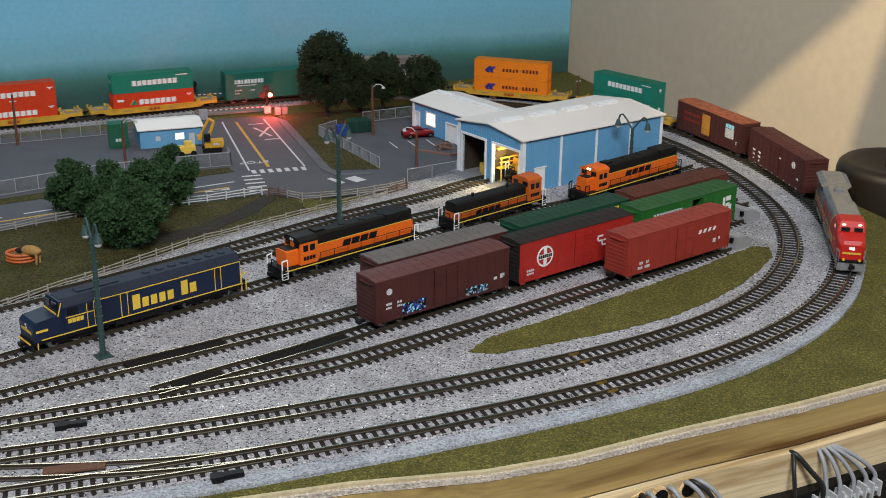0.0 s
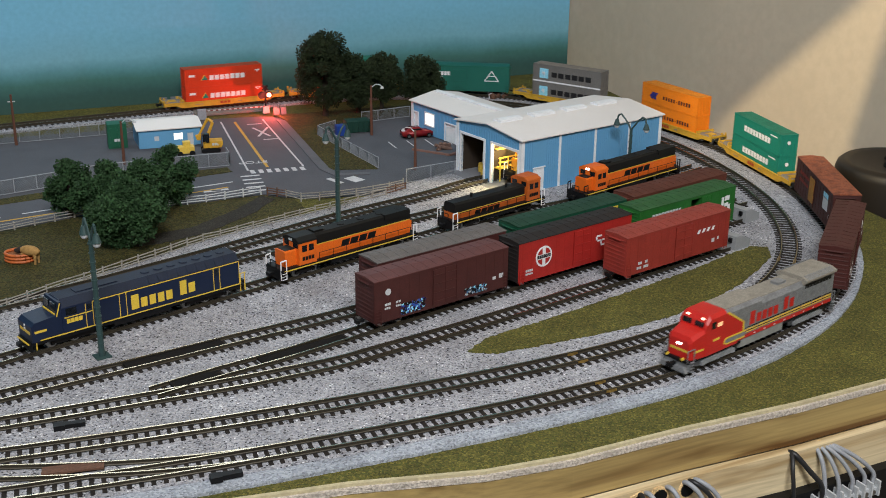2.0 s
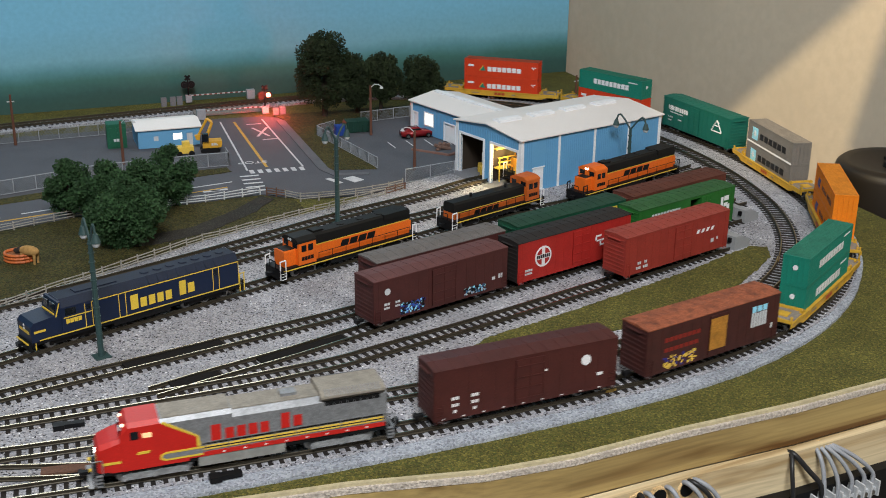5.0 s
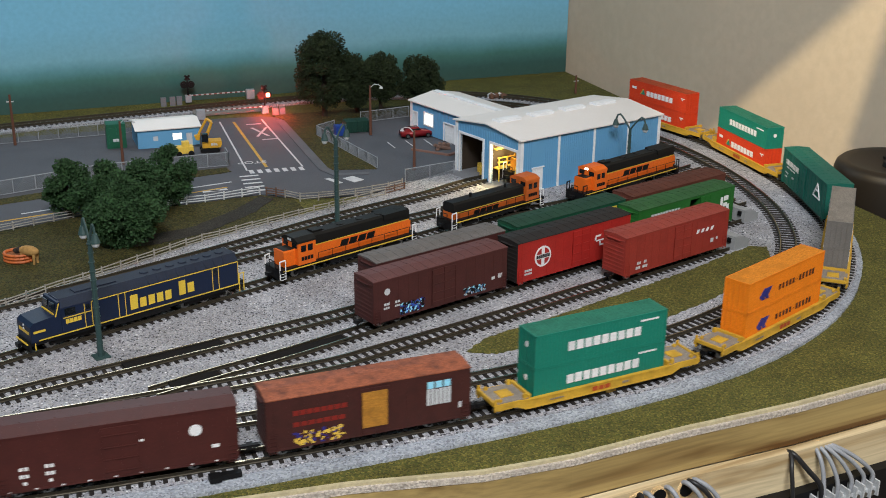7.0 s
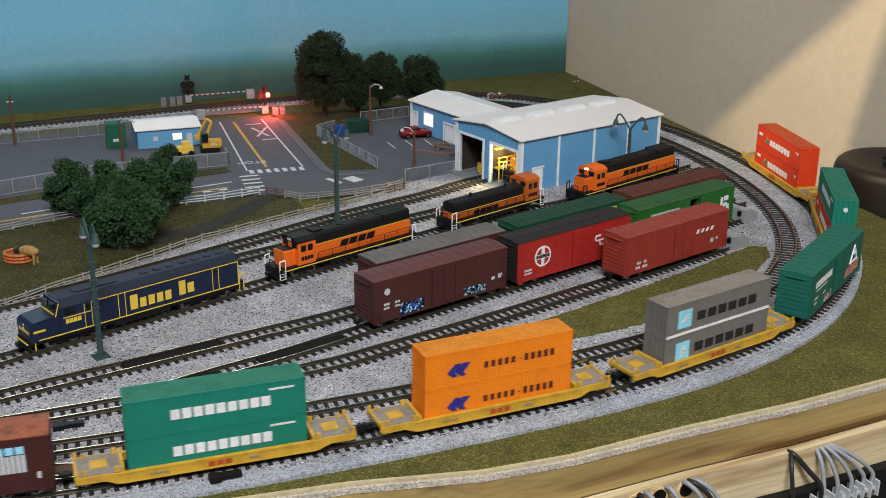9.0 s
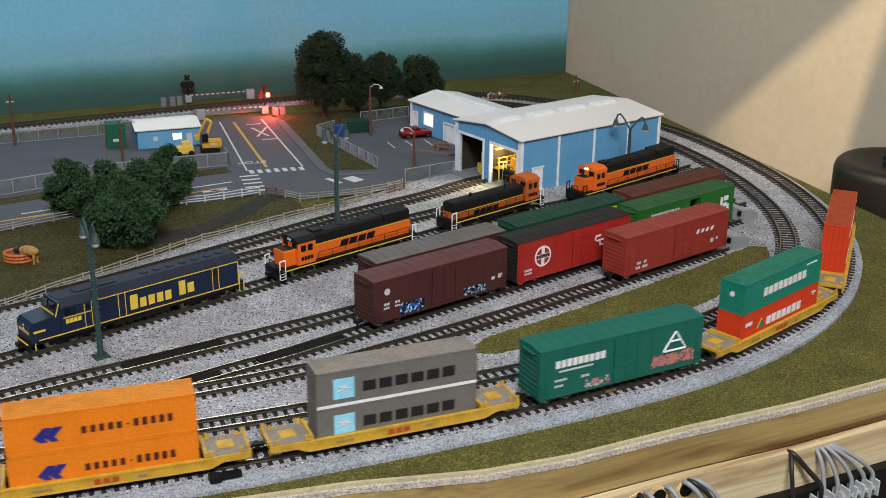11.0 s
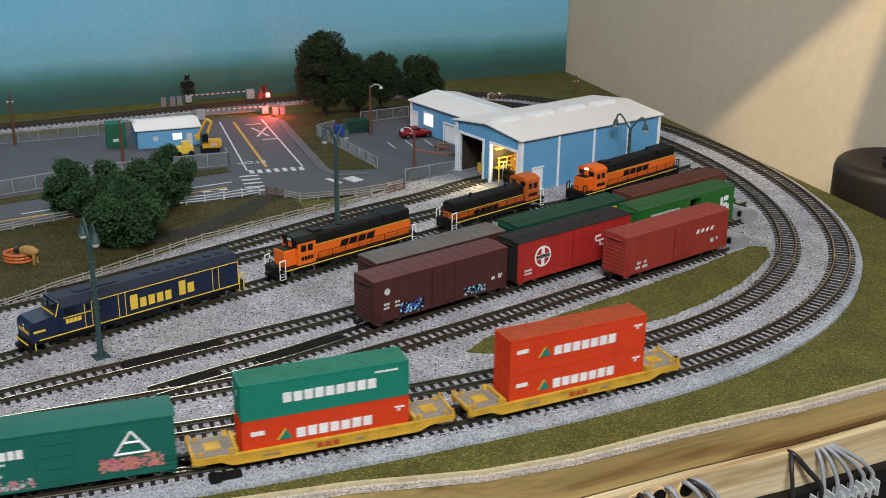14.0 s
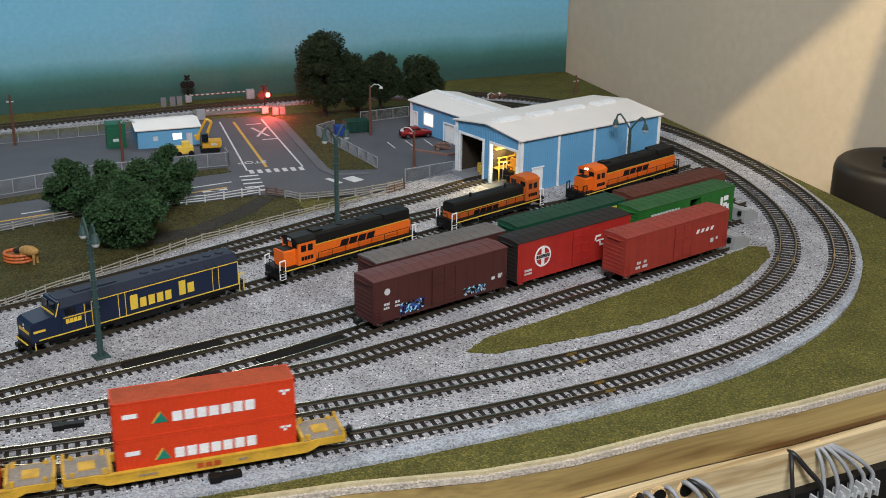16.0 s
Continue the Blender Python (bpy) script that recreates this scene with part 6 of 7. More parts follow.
# ---- trees ----
def tree(name, x, y, height, wide, mat, seed, trunk=0.25, label=""):
    """A tapered trunk with limbs and a crown of many small clumps of leaves."""
    rnd = random.Random(seed)
    t = thing(name, label, "tree", "trees", place=at(x, y, -3.4))
    bm = bmesh.new()
    tube(bm, (0, 0, -1), (0.5, 0.3, height * 0.55), wide * 0.055, wide * 0.03, 9)
    limbs = []
    for k in range(9):
        a, r = rnd.uniform(0, 6.28), wide * rnd.uniform(0.2, 0.38)
        z = height * rnd.uniform(trunk + 0.1, 0.75)
        limbs.append((math.cos(a) * r, math.sin(a) * r, z))
        tube(bm, (0.2, 0.1, height * rnd.uniform(trunk * 0.8, 0.5)), limbs[-1], wide * 0.02, wide * 0.008, 6)
    part("trunk", bm, BARK, t)
    lobes = [(x, y, z, wide * rnd.uniform(0.17, 0.25)) for x, y, z in limbs]
    for k in range(26):
        a, h = rnd.uniform(0, 6.28), rnd.uniform(trunk, 0.95)
        shape = math.sin(math.pi * min(1, (h - trunk * 0.7) / (1.04 - trunk * 0.7))) ** 0.6
        r = wide * 0.4 * shape * rnd.uniform(0.45, 1.0)
        lobes.append((math.cos(a) * r, math.sin(a) * r, height * h * 0.93, wide * rnd.uniform(0.10, 0.19)))
    lobes.append((0, 0, height * 0.9, wide * 0.15))
    bm = bmesh.new()
    for cx, cy, cz, r in lobes:
        n = int(130 + r * r * 6.5)
        for k in range(n):
            d = Vector((rnd.gauss(0, 1), rnd.gauss(0, 1), rnd.gauss(0, 1) * 0.85)).normalized()
            p = Vector((cx, cy, cz)) + d * r * rnd.uniform(0.55, 1.08)
            s = rnd.uniform(0.55, 1.3)
            u = Vector((rnd.gauss(0, 1), rnd.gauss(0, 1), rnd.gauss(0, 1))).normalized()
            w = (d * 0.5 + u).cross(Vector((rnd.gauss(0, 1), rnd.gauss(0, 1), rnd.gauss(0, 1)))).normalized()
            u = u * s
            w = w * s
            q = d * s * 0.7
            vs = [bm.verts.new(p + v) for v in (-u, w * 0.8 + q, u, -w * 0.8 + q)]
            bm.faces.new((vs[0], vs[1], vs[2]))
            bm.faces.new((vs[0], vs[2], vs[3]))
    part("crown", bm, mat, t, "dense dark green foliage")
    return t


TL = "dark green model tree with clumped foliage on the lawn"
tree("tree", -208, 722, 44, 50, LEAF, 3, 0.1, TL)
tree("tree", -232, 757, 47, 38, LEAF, 5, 0.14, TL)
tree("tree", -264, 778, 41, 36, LEAF, 8, 0.14, TL)
tree("tree", -196, 806, 46, 31, LEAF, 11, 0.16, TL)
tree("tree", -205, 760, 47, 38, LEAF, 14, 0.14, TL)
TB = "tall dark tree beside the far track"
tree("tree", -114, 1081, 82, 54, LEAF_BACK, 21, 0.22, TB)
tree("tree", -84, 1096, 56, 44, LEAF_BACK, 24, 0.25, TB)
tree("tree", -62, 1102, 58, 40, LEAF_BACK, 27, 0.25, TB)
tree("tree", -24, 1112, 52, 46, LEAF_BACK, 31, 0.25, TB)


# ---- fences ----
def spaced(pts, step):
    s = [0.0]
    for p, q in zip(pts[:-1], pts[1:]):
        s.append(s[-1] + math.dist(p, q))
    n = max(1, int(s[-1] / step))
    return [(float(np.interp(s[-1] * i / n, s, [p[0] for p in pts])), float(np.interp(s[-1] * i / n, s, [p[1] for p in pts]))) for i in range(n + 1)]


def rail_fence(pts, label, mat, height=6.0, step=13.0, z=-3.2):
    t = thing("rail_fence", label, "fence", "rail fences")
    ps = spaced(pts, step)
    for x, y in ps:
        bm = bmesh.new()
        dx, dy = random.uniform(-0.4, 0.4), random.uniform(-0.4, 0.4)
        tube(bm, (x, y, z - 1), (x + dx, y + dy, z + height + random.uniform(-0.2, 0.8)), 0.6, 0.5, 6)
        part("post", bm, mat, t)
    for p, q in zip(ps[:-1], ps[1:]):
        for k in range(3):
            h = z + height * (0.25 + 0.32 * k)
            bm = bmesh.new()
            tube(bm, (p[0], p[1], h + random.uniform(-0.4, 0.4)), (q[0], q[1], h + random.uniform(-0.4, 0.4)), 0.42, 0.38, 6)
            part("rail", bm, mat, t)
    return t


rail_fence([(-420, 430), (-330, 530), (-252, 611), (-226, 645), (-200, 676), (-177, 706), (-164, 723), (-133, 752), (-91, 791), (-44, 834)], "weathered split-rail fence along the yard", OLD_WOOD)
rail_fence([(-340, 716), (-301, 741), (-258, 777), (-222, 793)], "weathered rail fence along the street", OLD_WOOD)
rail_fence([(-200, 800), (-157, 823), (-138, 834)], "weathered pale board fence along the street", EDGE_WHITE)
rail_fence([(-133, 833), (-118, 827)], "red-brown fence panel at the path", RUST_WOOD, step=8)
rail_fence([(-118, 827), (-104, 818), (-60, 836), (-44, 846), (-32, 858)], "weathered rail fence at the street end", OLD_WOOD)
rail_fence([(-44, 835), (-30, 850)], "red-brown gate panel in the fence", RUST_WOOD, step=8)


def link_fence(pts, label, height=9.0, z=-3.6, step=16.0):
    """Chain-link fence: posts, rails and crossed wires."""
    t = thing("link_fence", label, "fence", "link fences")
    ps = spaced(pts, step)
    for x, y in ps:
        bm = bmesh.new()
        tube(bm, (x, y, z), (x, y, z + height + 0.5), 0.36, 0.36, 6)
        part("post", bm, FENCE_GREY, t)
    for p, q in zip(ps[:-1], ps[1:]):
        for h in (0.3, height):
            bm = bmesh.new()
            tube(bm, (p[0], p[1], z + h), (q[0], q[1], z + h), 0.34, 0.34, 5)
            part("rail", bm, FENCE_GREY, t)
    bm = bmesh.new()
    for p, q in zip(ps[:-1], ps[1:]):
        n = int(math.dist(p, q) / 1.1)
        for i in range(n):
            for d in (-1, 1):
                a = i / n
                b = a + d * height / (math.dist(p, q)) * 0.8
                za, zb = z + 0.3, z + height
                if b > 1 or b < 0:
                    c = 1.0 if b > 1 else 0.0
                    zb = za + (zb - za) * (c - a) / (b - a)
                    b = c
                tube(bm, (p[0] + (q[0] - p[0]) * a, p[1] + (q[1] - p[1]) * a, za), (p[0] + (q[0] - p[0]) * b, p[1] + (q[1] - p[1]) * b, zb), 0.17, 0.17, 3)
    tagged(part("mesh", bm, LINK, t), "", "", "", "stuff")
    return t


LF = "pale grey chain-link fence round the lot"
link_fence([(-420, 765), (-330, 825), (-302, 846), (-268, 872), (-206, 899), (-175, 911)], LF, 11)
link_fence([(-175, 911), (-180, 925)], LF, 11)
link_fence([(-114, 1010), (-54, 908)], LF, 9)
link_fence([(-114, 1010), (-100, 1030)], LF, 9)
link_fence([(-78, 1058), (-34, 1084)], LF, 10)
link_fence([(-520, 905), (-384, 968), (-300, 1004), (-262, 1024)], LF, 10)
link_fence([(-30, 868), (8, 893)], "pale sliding gate frame beside the shed door", 11)

# ---- cottage, bins, machines ----
cot = thing("cottage", "small light blue cabin with white roof and lit window", "building", place=at(-260, 957, -3.7, 21.5))
CL, CW, CH = 52.0, 39.0, 16.2
bm = bmesh.new()
wall_with_holes(bm, CL, CH, [(29.5, 37, 6, 11.5), (41, 46, 0, 11), (13, 17, 6, 10)], 1.2)
part("front_wall", bm, SHED_BLUE, cot)
bm = bmesh.new()
box(bm, 0, 1.2, 1.3, CW, 0, CH)
box(bm, CL - 1.2, CL, 1.3, CW, 0, CH)
box(bm, 1.2, CL - 1.2, CW - 1.2, CW, 0, CH)
for x in (0.6, CL - 0.6):
    along_x(bm, [(0, CH), (CW, CH), (CW / 2, CH + 3.2)], x - 0.6, x + 0.6)
part("side_wall", bm, SHED_BLUE, cot)
for s in (0, 1):
    bm = bmesh.new()
    y0, y1 = (-2, CW / 2) if s == 0 else (CW + 2, CW / 2)
    along_x(bm, [(y0, CH - 0.5), (y1, CH + 3.3), (y1, CH + 4.1), (y0, CH + 0.3)], -2, CL + 2)
    part("roof", bm, ROOF_WHITE, cot, "white roof slope")
bm = bmesh.new()
box(bm, 29.5, 37, 0.3, 0.8, 6, 11.5)
part("window", bm, WINDOW_GLOW, cot, "lit window")
bm = bmesh.new()
box(bm, 13, 17, 0.3, 0.8, 6, 10)
part("window", bm, PALE, cot)
bm = bmesh.new()
box(bm, 41, 46, 0.3, 0.9, 0, 11)
part("door", bm, PALE, cot)


def bin_box(label, x, y, turn, l, w, h, mat, group="waste bins"):
    t = thing("waste_bin", label, "bin", group, place=at(x, y, -3.7, turn))
    bm = bmesh.new()
    along_x(bm, [(-w / 2 + 0.8, 0.5), (w / 2 - 0.8, 0.5), (w / 2, h), (-w / 2, h)], -l / 2, l / 2)
    for k in range(5):
        x = -l / 2 + l * (k + 0.5) / 5
        along_x(bm, [(-w / 2 - 0.2, 1), (w / 2 + 0.2, 1), (w / 2 + 0.5, h), (-w / 2 - 0.5, h)], x - 0.4, x + 0.4)
    part("body", bm, mat, t)
    for s in (-1, 1):
        bm = bmesh.new()
        box(bm, s * l / 4 - l / 4 + 0.3, s * l / 4 + l / 4 - 0.3, -w / 2 - 0.3, w / 2 + 0.3, h, h + 0.8)
        part("lid", bm, mat, t)
    return t


DARK_GREEN = plain("dark_green_bin_paint", "16382f", 0.5)
BIN_BLUE = plain("blue_bin_paint", "20408a", 0.5)
BIN_GREEN = plain("green_hut_paint", "17543e", 0.5)
bin_box("dark green waste bin on the asphalt", -80, 1026, 20, 22, 13, 10, DARK_GREEN)
bin_box("bright blue waste bin by the fence", -93, 1010, 20, 10, 8, 9, BIN_BLUE)
hut = thing("equipment_hut", "narrow green equipment hut beside the lot", "hut", place=at(-281, 966, -3.7, 20))
bm = bmesh.new()
box(bm, -8, 8, -7, 7, 0, 21)
soften(bm, 0.5, 2)
part("body", bm, BIN_GREEN, hut)
bm = bmesh.new()
box(bm, -6, 0, -7.4, -7, 1, 18)
box(bm, 0.6, 6.6, -7.4, -7, 1, 18)
part("door", bm, BIN_GREEN, hut)
bm = bmesh.new()
bars(bm, -3, 2, 6, 8.5, -7.4, 2)
part("sign", bm, PALE, hut, "pale label plate")

exc = thing("excavator", "yellow tracked excavator with raised arm on the asphalt", "excavator", place=at(-199, 955, -3.7, 15))
CAT_YELLOW = plain("machine_yellow_paint", "c8962a", 0.5, stain=0.25, coarse=0.004)
for s in (-1, 1):
    bm = bmesh.new()
    along_y(bm, [(-8, 1), (-7, 0), (7, 0), (8, 1), (8, 2.4), (7, 3.4), (-7, 3.4), (-8, 2.4)], s * 5 - 1.6, s * 5 + 1.6)
    part("track_chain", bm, BLACK, exc)
bm = bmesh.new()
box(bm, -6, 9, -5.5, 5.5, 4, 9.5)
along_y(bm, [(4, 9.4), (10, 9.4), (10, 7), (9, 4)], -6, 6)
soften(bm, 0.8, 3)
part("house", bm, CAT_YELLOW, exc)
bm = bmesh.new()
box(bm, -6.5, -1, -5.5, -1, 8, 16)
soften(bm, 0.6, 2)
part("cab", bm, GLASS_DARK, exc)
bm = bmesh.new()
for p, q, r in (((-4, 2, 8), (3, 3, 24), 1.6), ((3, 3, 24), (-1, 4, 27), 1.4), ((-1, 4, 27), (-9, 4, 13), 1.2)):
    tube(bm, p, q, r, r * 0.8, 6)
part("arm", bm, CAT_YELLOW, exc)
bm = bmesh.new()
along_y(bm, [(-12, 13), (-7, 14), (-8, 9), (-11, 9.5)], 2, 6)
part("bucket", bm, CAT_YELLOW, exc)
bm = bmesh.new()
bars(bm, 1, 7, 6, 8.2, -5.7, 3)
part("lettering", bm, PALE, exc)
dozer = thing("loader", "small yellow loader behind the tree", "loader", place=at(-217, 940, -3.7, 20))
bm = bmesh.new()
box(bm, -7, 7, -4, 4, 2.5, 8)
box(bm, -2, 4, -3, 3, 8, 12)
soften(bm, 0.9, 3)
part("body", bm, YELLOW, dozer)
for x in (-5, 5):
    for s in (-1, 1):
        bm = bmesh.new()
        tube(bm, (x, s * 3.6, 2.4), (x, s * 5.4, 2.4), 2.4, 2.4, 14)
        part("tyre", bm, BLACK, dozer)

# ---- car ----
CAR_RED = plain("metallic_red_car_paint", "7c1c20", 0.25, 0.2)


def car(x, y, turn, paint, label):
    t = thing("car", label, "car", place=at(x, y, -3.7, turn))
    bm = bmesh.new()
    along_y(bm, [(-15, 2.2), (-14.6, 5.2), (-9, 6.2), (-5, 6.6), (-1.5, 9.4), (6.5, 9.2), (10.5, 6.8), (14.5, 6.2), (15, 2.4), (11, 1.6), (-11, 1.6)], -5.6, 5.6)
    for v in bm.verts:
        if v.co.z > 7:
            v.co.y *= 0.78
        if abs(v.co.x) > 13:
            v.co.y *= 0.88
    soften(bm, 0.7, 3, 20)
    part("body", bm, paint, t, smooth=True)
    bm = bmesh.new()
    for s in (-1, 1):
        along_y(bm, [(-4.0, 6.7), (-1.2, 8.9), (5.8, 8.8), (8.6, 6.8)], s * 5.15 - 0.12, s * 5.15 + 0.12)
    part("side_window", bm, GLASS_DARK, t)
    for s in (-1, 1):
        for k in (-9.4, 9.4):
            bm = bmesh.new()
            tube(bm, (k, s * 4.2, 2.2), (k, s * 5.7, 2.2), 2.2, 2.2, 16)
            w = part("wheel", bm, BLACK, t)
            bm = bmesh.new()
            tube(bm, (k, s * 5.6, 2.2), (k, s * 5.85, 2.2), 1.3, 1.3, 12)
            part("rim", bm, STEEL, w)
    return t


car(-25, 1009, 200, CAR_RED, "glossy dark red sports car parked near the shed")
crate = thing("scrap_pile", "small brown pile of scrap and barrels by the shed", "scrap", place=at(-2, 968, -3.7, 30))
for i in range(7):
    bm = bmesh.new()
    tube(bm, (random.uniform(-7, 7), random.uniform(-3, 3), 0), (random.uniform(-7, 7), random.uniform(-3, 3), random.uniform(3, 6)), 1.7, 1.5, 9)
    part("barrel", bm, plain("scrap_brown", "6a5248", 0.8), crate)


# ---- lamps and poles ----
def yard_lamp(x, y, height, turn, label, spread=13.0, thick=1.9):
    """A lattice-like dark pole with two drooping arms and bell lamps."""
    t = thing("street_lamp", label, "street lamp", "yard lamps", place=at(x, y, -3.0, turn))
    bm = bmesh.new()
    box(bm, -4, 4, -4, 4, 0, 1.0)
    part("base_plate", bm, POLE_GREEN, t)
    bm = bmesh.new()
    tube(bm, (0, 0, 0.5), (0, 0, height), thick * 1.15, thick * 0.85, 8)
    for k in range(int(height / 5)):
        tube(bm, (0, 0, 3 + k * 5), (0, 0, 3.6 + k * 5), thick * 1.25, thick * 1.25, 8)
    part("pole", bm, POLE_GREEN, t)
    for s in (-1, 1):
        bm = bmesh.new()
        pts = [(0, 0, height - 1), (s * spread * 0.4, 0, height + 6), (s * spread * 0.72, 0, height + 10), (s * spread * 0.9, 0, height + 9), (s * spread, 0, height + 5)]
        wire(bm, pts, 0.7)
        a = part("arm", bm, POLE_GREEN, t)
        bm = bmesh.new()
        tube(bm, (s * spread, 0, height + 5.5), (s * spread, 0, height + 1), 1.2, 2.6, 12)
        part("shade", bm, POLE_GREEN, a)
        bm = bmesh.new()
        ball(bm, (s * spread, 0, height + 0.4), 2.1)
        part("bulb", bm, PALE, a, "clear unlit globe", smooth=True)
    return t


yard_lamp(-178, 550, 65, -52, "dark green twin-arm yard lamp among the tracks", 8, 1.45)
yard_lamp(-74, 769, 60, 40, "dark green twin-arm yard lamp behind the locomotives", 9, 1.6)
yard_lamp(143, 872, 44, -35, "dark green twin-arm yard lamp beside the shed", 12.5, 1.3)


def utility_pole(x, y, h, label, arm=True, turn=0):
    t = thing("utility_pole", label, "pole", "utility poles", place=at(x, y, -3.6, turn))
    bm = bmesh.new()
    tube(bm, (0, 0, 0), (0, 0, h), 1.3, 0.9, 9)
    part("pole", bm, WOOD_POLE, t)
    bm = bmesh.new()
    box(bm, -3, 3, -0.4, 0.4, h - 6.5, h - 5.7) if not arm else wire(bm, [(0, 0, h - 2), (4, 0, h + 1.5), (8, 0, h + 1.5), (10.5, 0, h)], 0.4)
    p = part("cross_arm" if not arm else "lamp_arm", bm, EDGE_WHITE, t)
    if arm:
        bm = bmesh.new()
        tube(bm, (10.5, 0, h + 0.2), (10.5, 0, h - 1.6), 0.8, 1.8, 10)
        part("lamp_head", bm, EDGE_WHITE, p)
    return t


utility_pole(-368, 966, 44, "brown wooden utility pole by the far track", False, 20)
utility_pole(-261, 911, 36, "brown wooden pole with curved lamp arm", True, 10)
utility_pole(-66, 1013, 45, "brown wooden pole with lamp arm by the parking lot", True, -20)
utility_pole(-24, 904, 33, "brown wooden pole with lamp arm by the gate", True, 160)

utility_pole(136, 1192, 19, "small thin brown pole standing near the wall", False, 30)
pile = thing("rock_pile", "low pile of brown and pale rubble beside the far track", "rubble", place=at(58, 1168, -3.4, 20))
for i in range(9):
    bm = bmesh.new()
    bmesh.ops.create_icosphere(bm, subdivisions=1, radius=random.uniform(2.4, 4.4), matrix=Matrix.Translation((random.uniform(-14, 14), random.uniform(-5, 5), random.uniform(1.2, 3))))
    for v in bm.verts:
        v.co += Vector((random.uniform(-0.7, 0.7), random.uniform(-0.7, 0.7), random.uniform(-0.7, 0.7)))
    part("rock", bm, RUST_WOOD if i % 3 else PALE, pile)

# ---- level crossing ----
RED_STRIPE = plain("dull_red_stripe", "6a3832", 0.6)


def crossing_signal(x, y, turn, lit, label, head=True):
    t = thing("crossing_signal", label, "crossing signal", "crossing signals", place=at(x, y, -3.2, turn))
    bm = bmesh.new()
    tube(bm, (0, 0, 0), (0, 0, 26), 0.9, 0.8, 8)
    part("mast", bm, BLACK, t)
    bm = bmesh.new()
    for a in (-1, 1):
        for v in box(bm, -3.4, 3.4, -0.5, 0.3, 23.4, 25.4):
            z = v.co.z - 24.4
            x0 = v.co.x
            v.co.x, v.co.z = x0 * 0.75 - a * z * 0.66, 24.4 + a * x0 * 0.66 + z * 0.75
    part("crossbuck", bm, BLACK, t)
    for s in (-1, 1):
        bm = bmesh.new()
        tube(bm, (s * 3.4, -0.6, 17.5), (s * 3.4, 0.4, 17.5), 3.6, 3.6, 16)
        b = part("backing_disc", bm, BLACK, t)
        bm = bmesh.new()
        tube(bm, (s * 3.4, -1.3, 17.5), (s * 3.4, -0.5, 17.5), 2.0, 2.0, 14)
        part("lens", bm, LAMP_RED if (lit and s > 0) else BLACK, b)
    bm = bmesh.new()
    box(bm, -3, 3, -2.5, 2.5, 0, 7)
    soften(bm, 0.5, 2)
    part("gate_box", bm, FENCE_GREY, t)
    return t


def gate(x0, y0, x1, y1, z, label):
    t = thing("crossing_gate", label, "crossing gate", "crossing gates")
    n = 24
    for i in range(n):
        a, b = Vector((x0, y0, z)).lerp(Vector((x1, y1, z)), i / n), Vector((x0, y0, z)).lerp(Vector((x1, y1, z)), (i + 1) / n)
        bm = bmesh.new()
        tube(bm, a, b, 0.65, 0.65, 6)
        part("gate_stripe", bm, EDGE_WHITE if i % 2 else RED_STRIPE, t)
    return t


crossing_signal(-172, 1090, 20, True, "black crossing signal with a lit red lamp")
crossing_signal(-254, 1132, 20, False, "black crossing signal seen from behind")
gate(-172, 1088, -228, 1066, 3.6, "lowered striped crossing gate over the street")
gate(-254, 1130, -196, 1154, 3.6, "lowered striped crossing gate beyond the track")
q = Vector((-172, 1090, 0)) + Vector((4.6 * math.cos(radians(20)) + 4.0, 4.6 * math.sin(radians(20)) - 16.0, 8.0))
small_lamp("signal_lamp", q, 0.11, (1.0, 0.10, 0.06), 1.5)
for x, y, l in ((-196, 1152, "white relay box beyond the far track"), (-228, 1063, "white gate stand beside the street")):
    bm = bmesh.new()
    box(bm, -4, 4, -3, 3, 0, 9)
    soften(bm, 0.5, 2)
    solid("relay_box", bm, FENCE_GREY, l, "relay box", place=at(x, y, -3.2, 20))
for i, (x, y) in enumerate(((-276, 1120), (-268, 1124), (-262, 1127), (-161, 1084), (-155, 1087))):
    bm = bmesh.new()
    box(bm, -2.6, 2.6, -2, 2, 0, 8.5)
    soften(bm, 0.4, 2)
    solid("concrete_block", bm, CONCRETE, "grey concrete block beside the level crossing", "block", "crossing blocks", place=at(x, y, -5.0, 20))

# ---- yard fittings ----
def bumper(x, y, turn):
    t = thing("bumper_block", "grey concrete bumper block at the track end", "bumper", "bumper blocks", place=at(x, y, -2.6, turn))
    bm = bmesh.new()
    along_y(bm, [(0, 0), (15, 0), (15, 5.2), (6, 9.4), (0, 9.4)], -8, 8)
    soften(bm, 0.35, 2)
    part("block", bm, plain("bumper_concrete", "8e9092", 0.85, bump=0.2), t)
    for s in (-1, 1):
        bm = bmesh.new()
        box(bm, -1.4, 0, s * 4 - 1.2, s * 4 + 1.2, 5, 8)
        part("buffer", bm, BLACK, t)


bumper(187, 727, 38)
bumper(207, 783, 38)

def between_rails(p, q, w, z, label):
    bm = bmesh.new()
    strip(bm, p, q, w, z, 1.0)
    return solid("uncoupling_strip", bm, STRIP_BLACK, label, "track strip", "track strips", kind="structure")


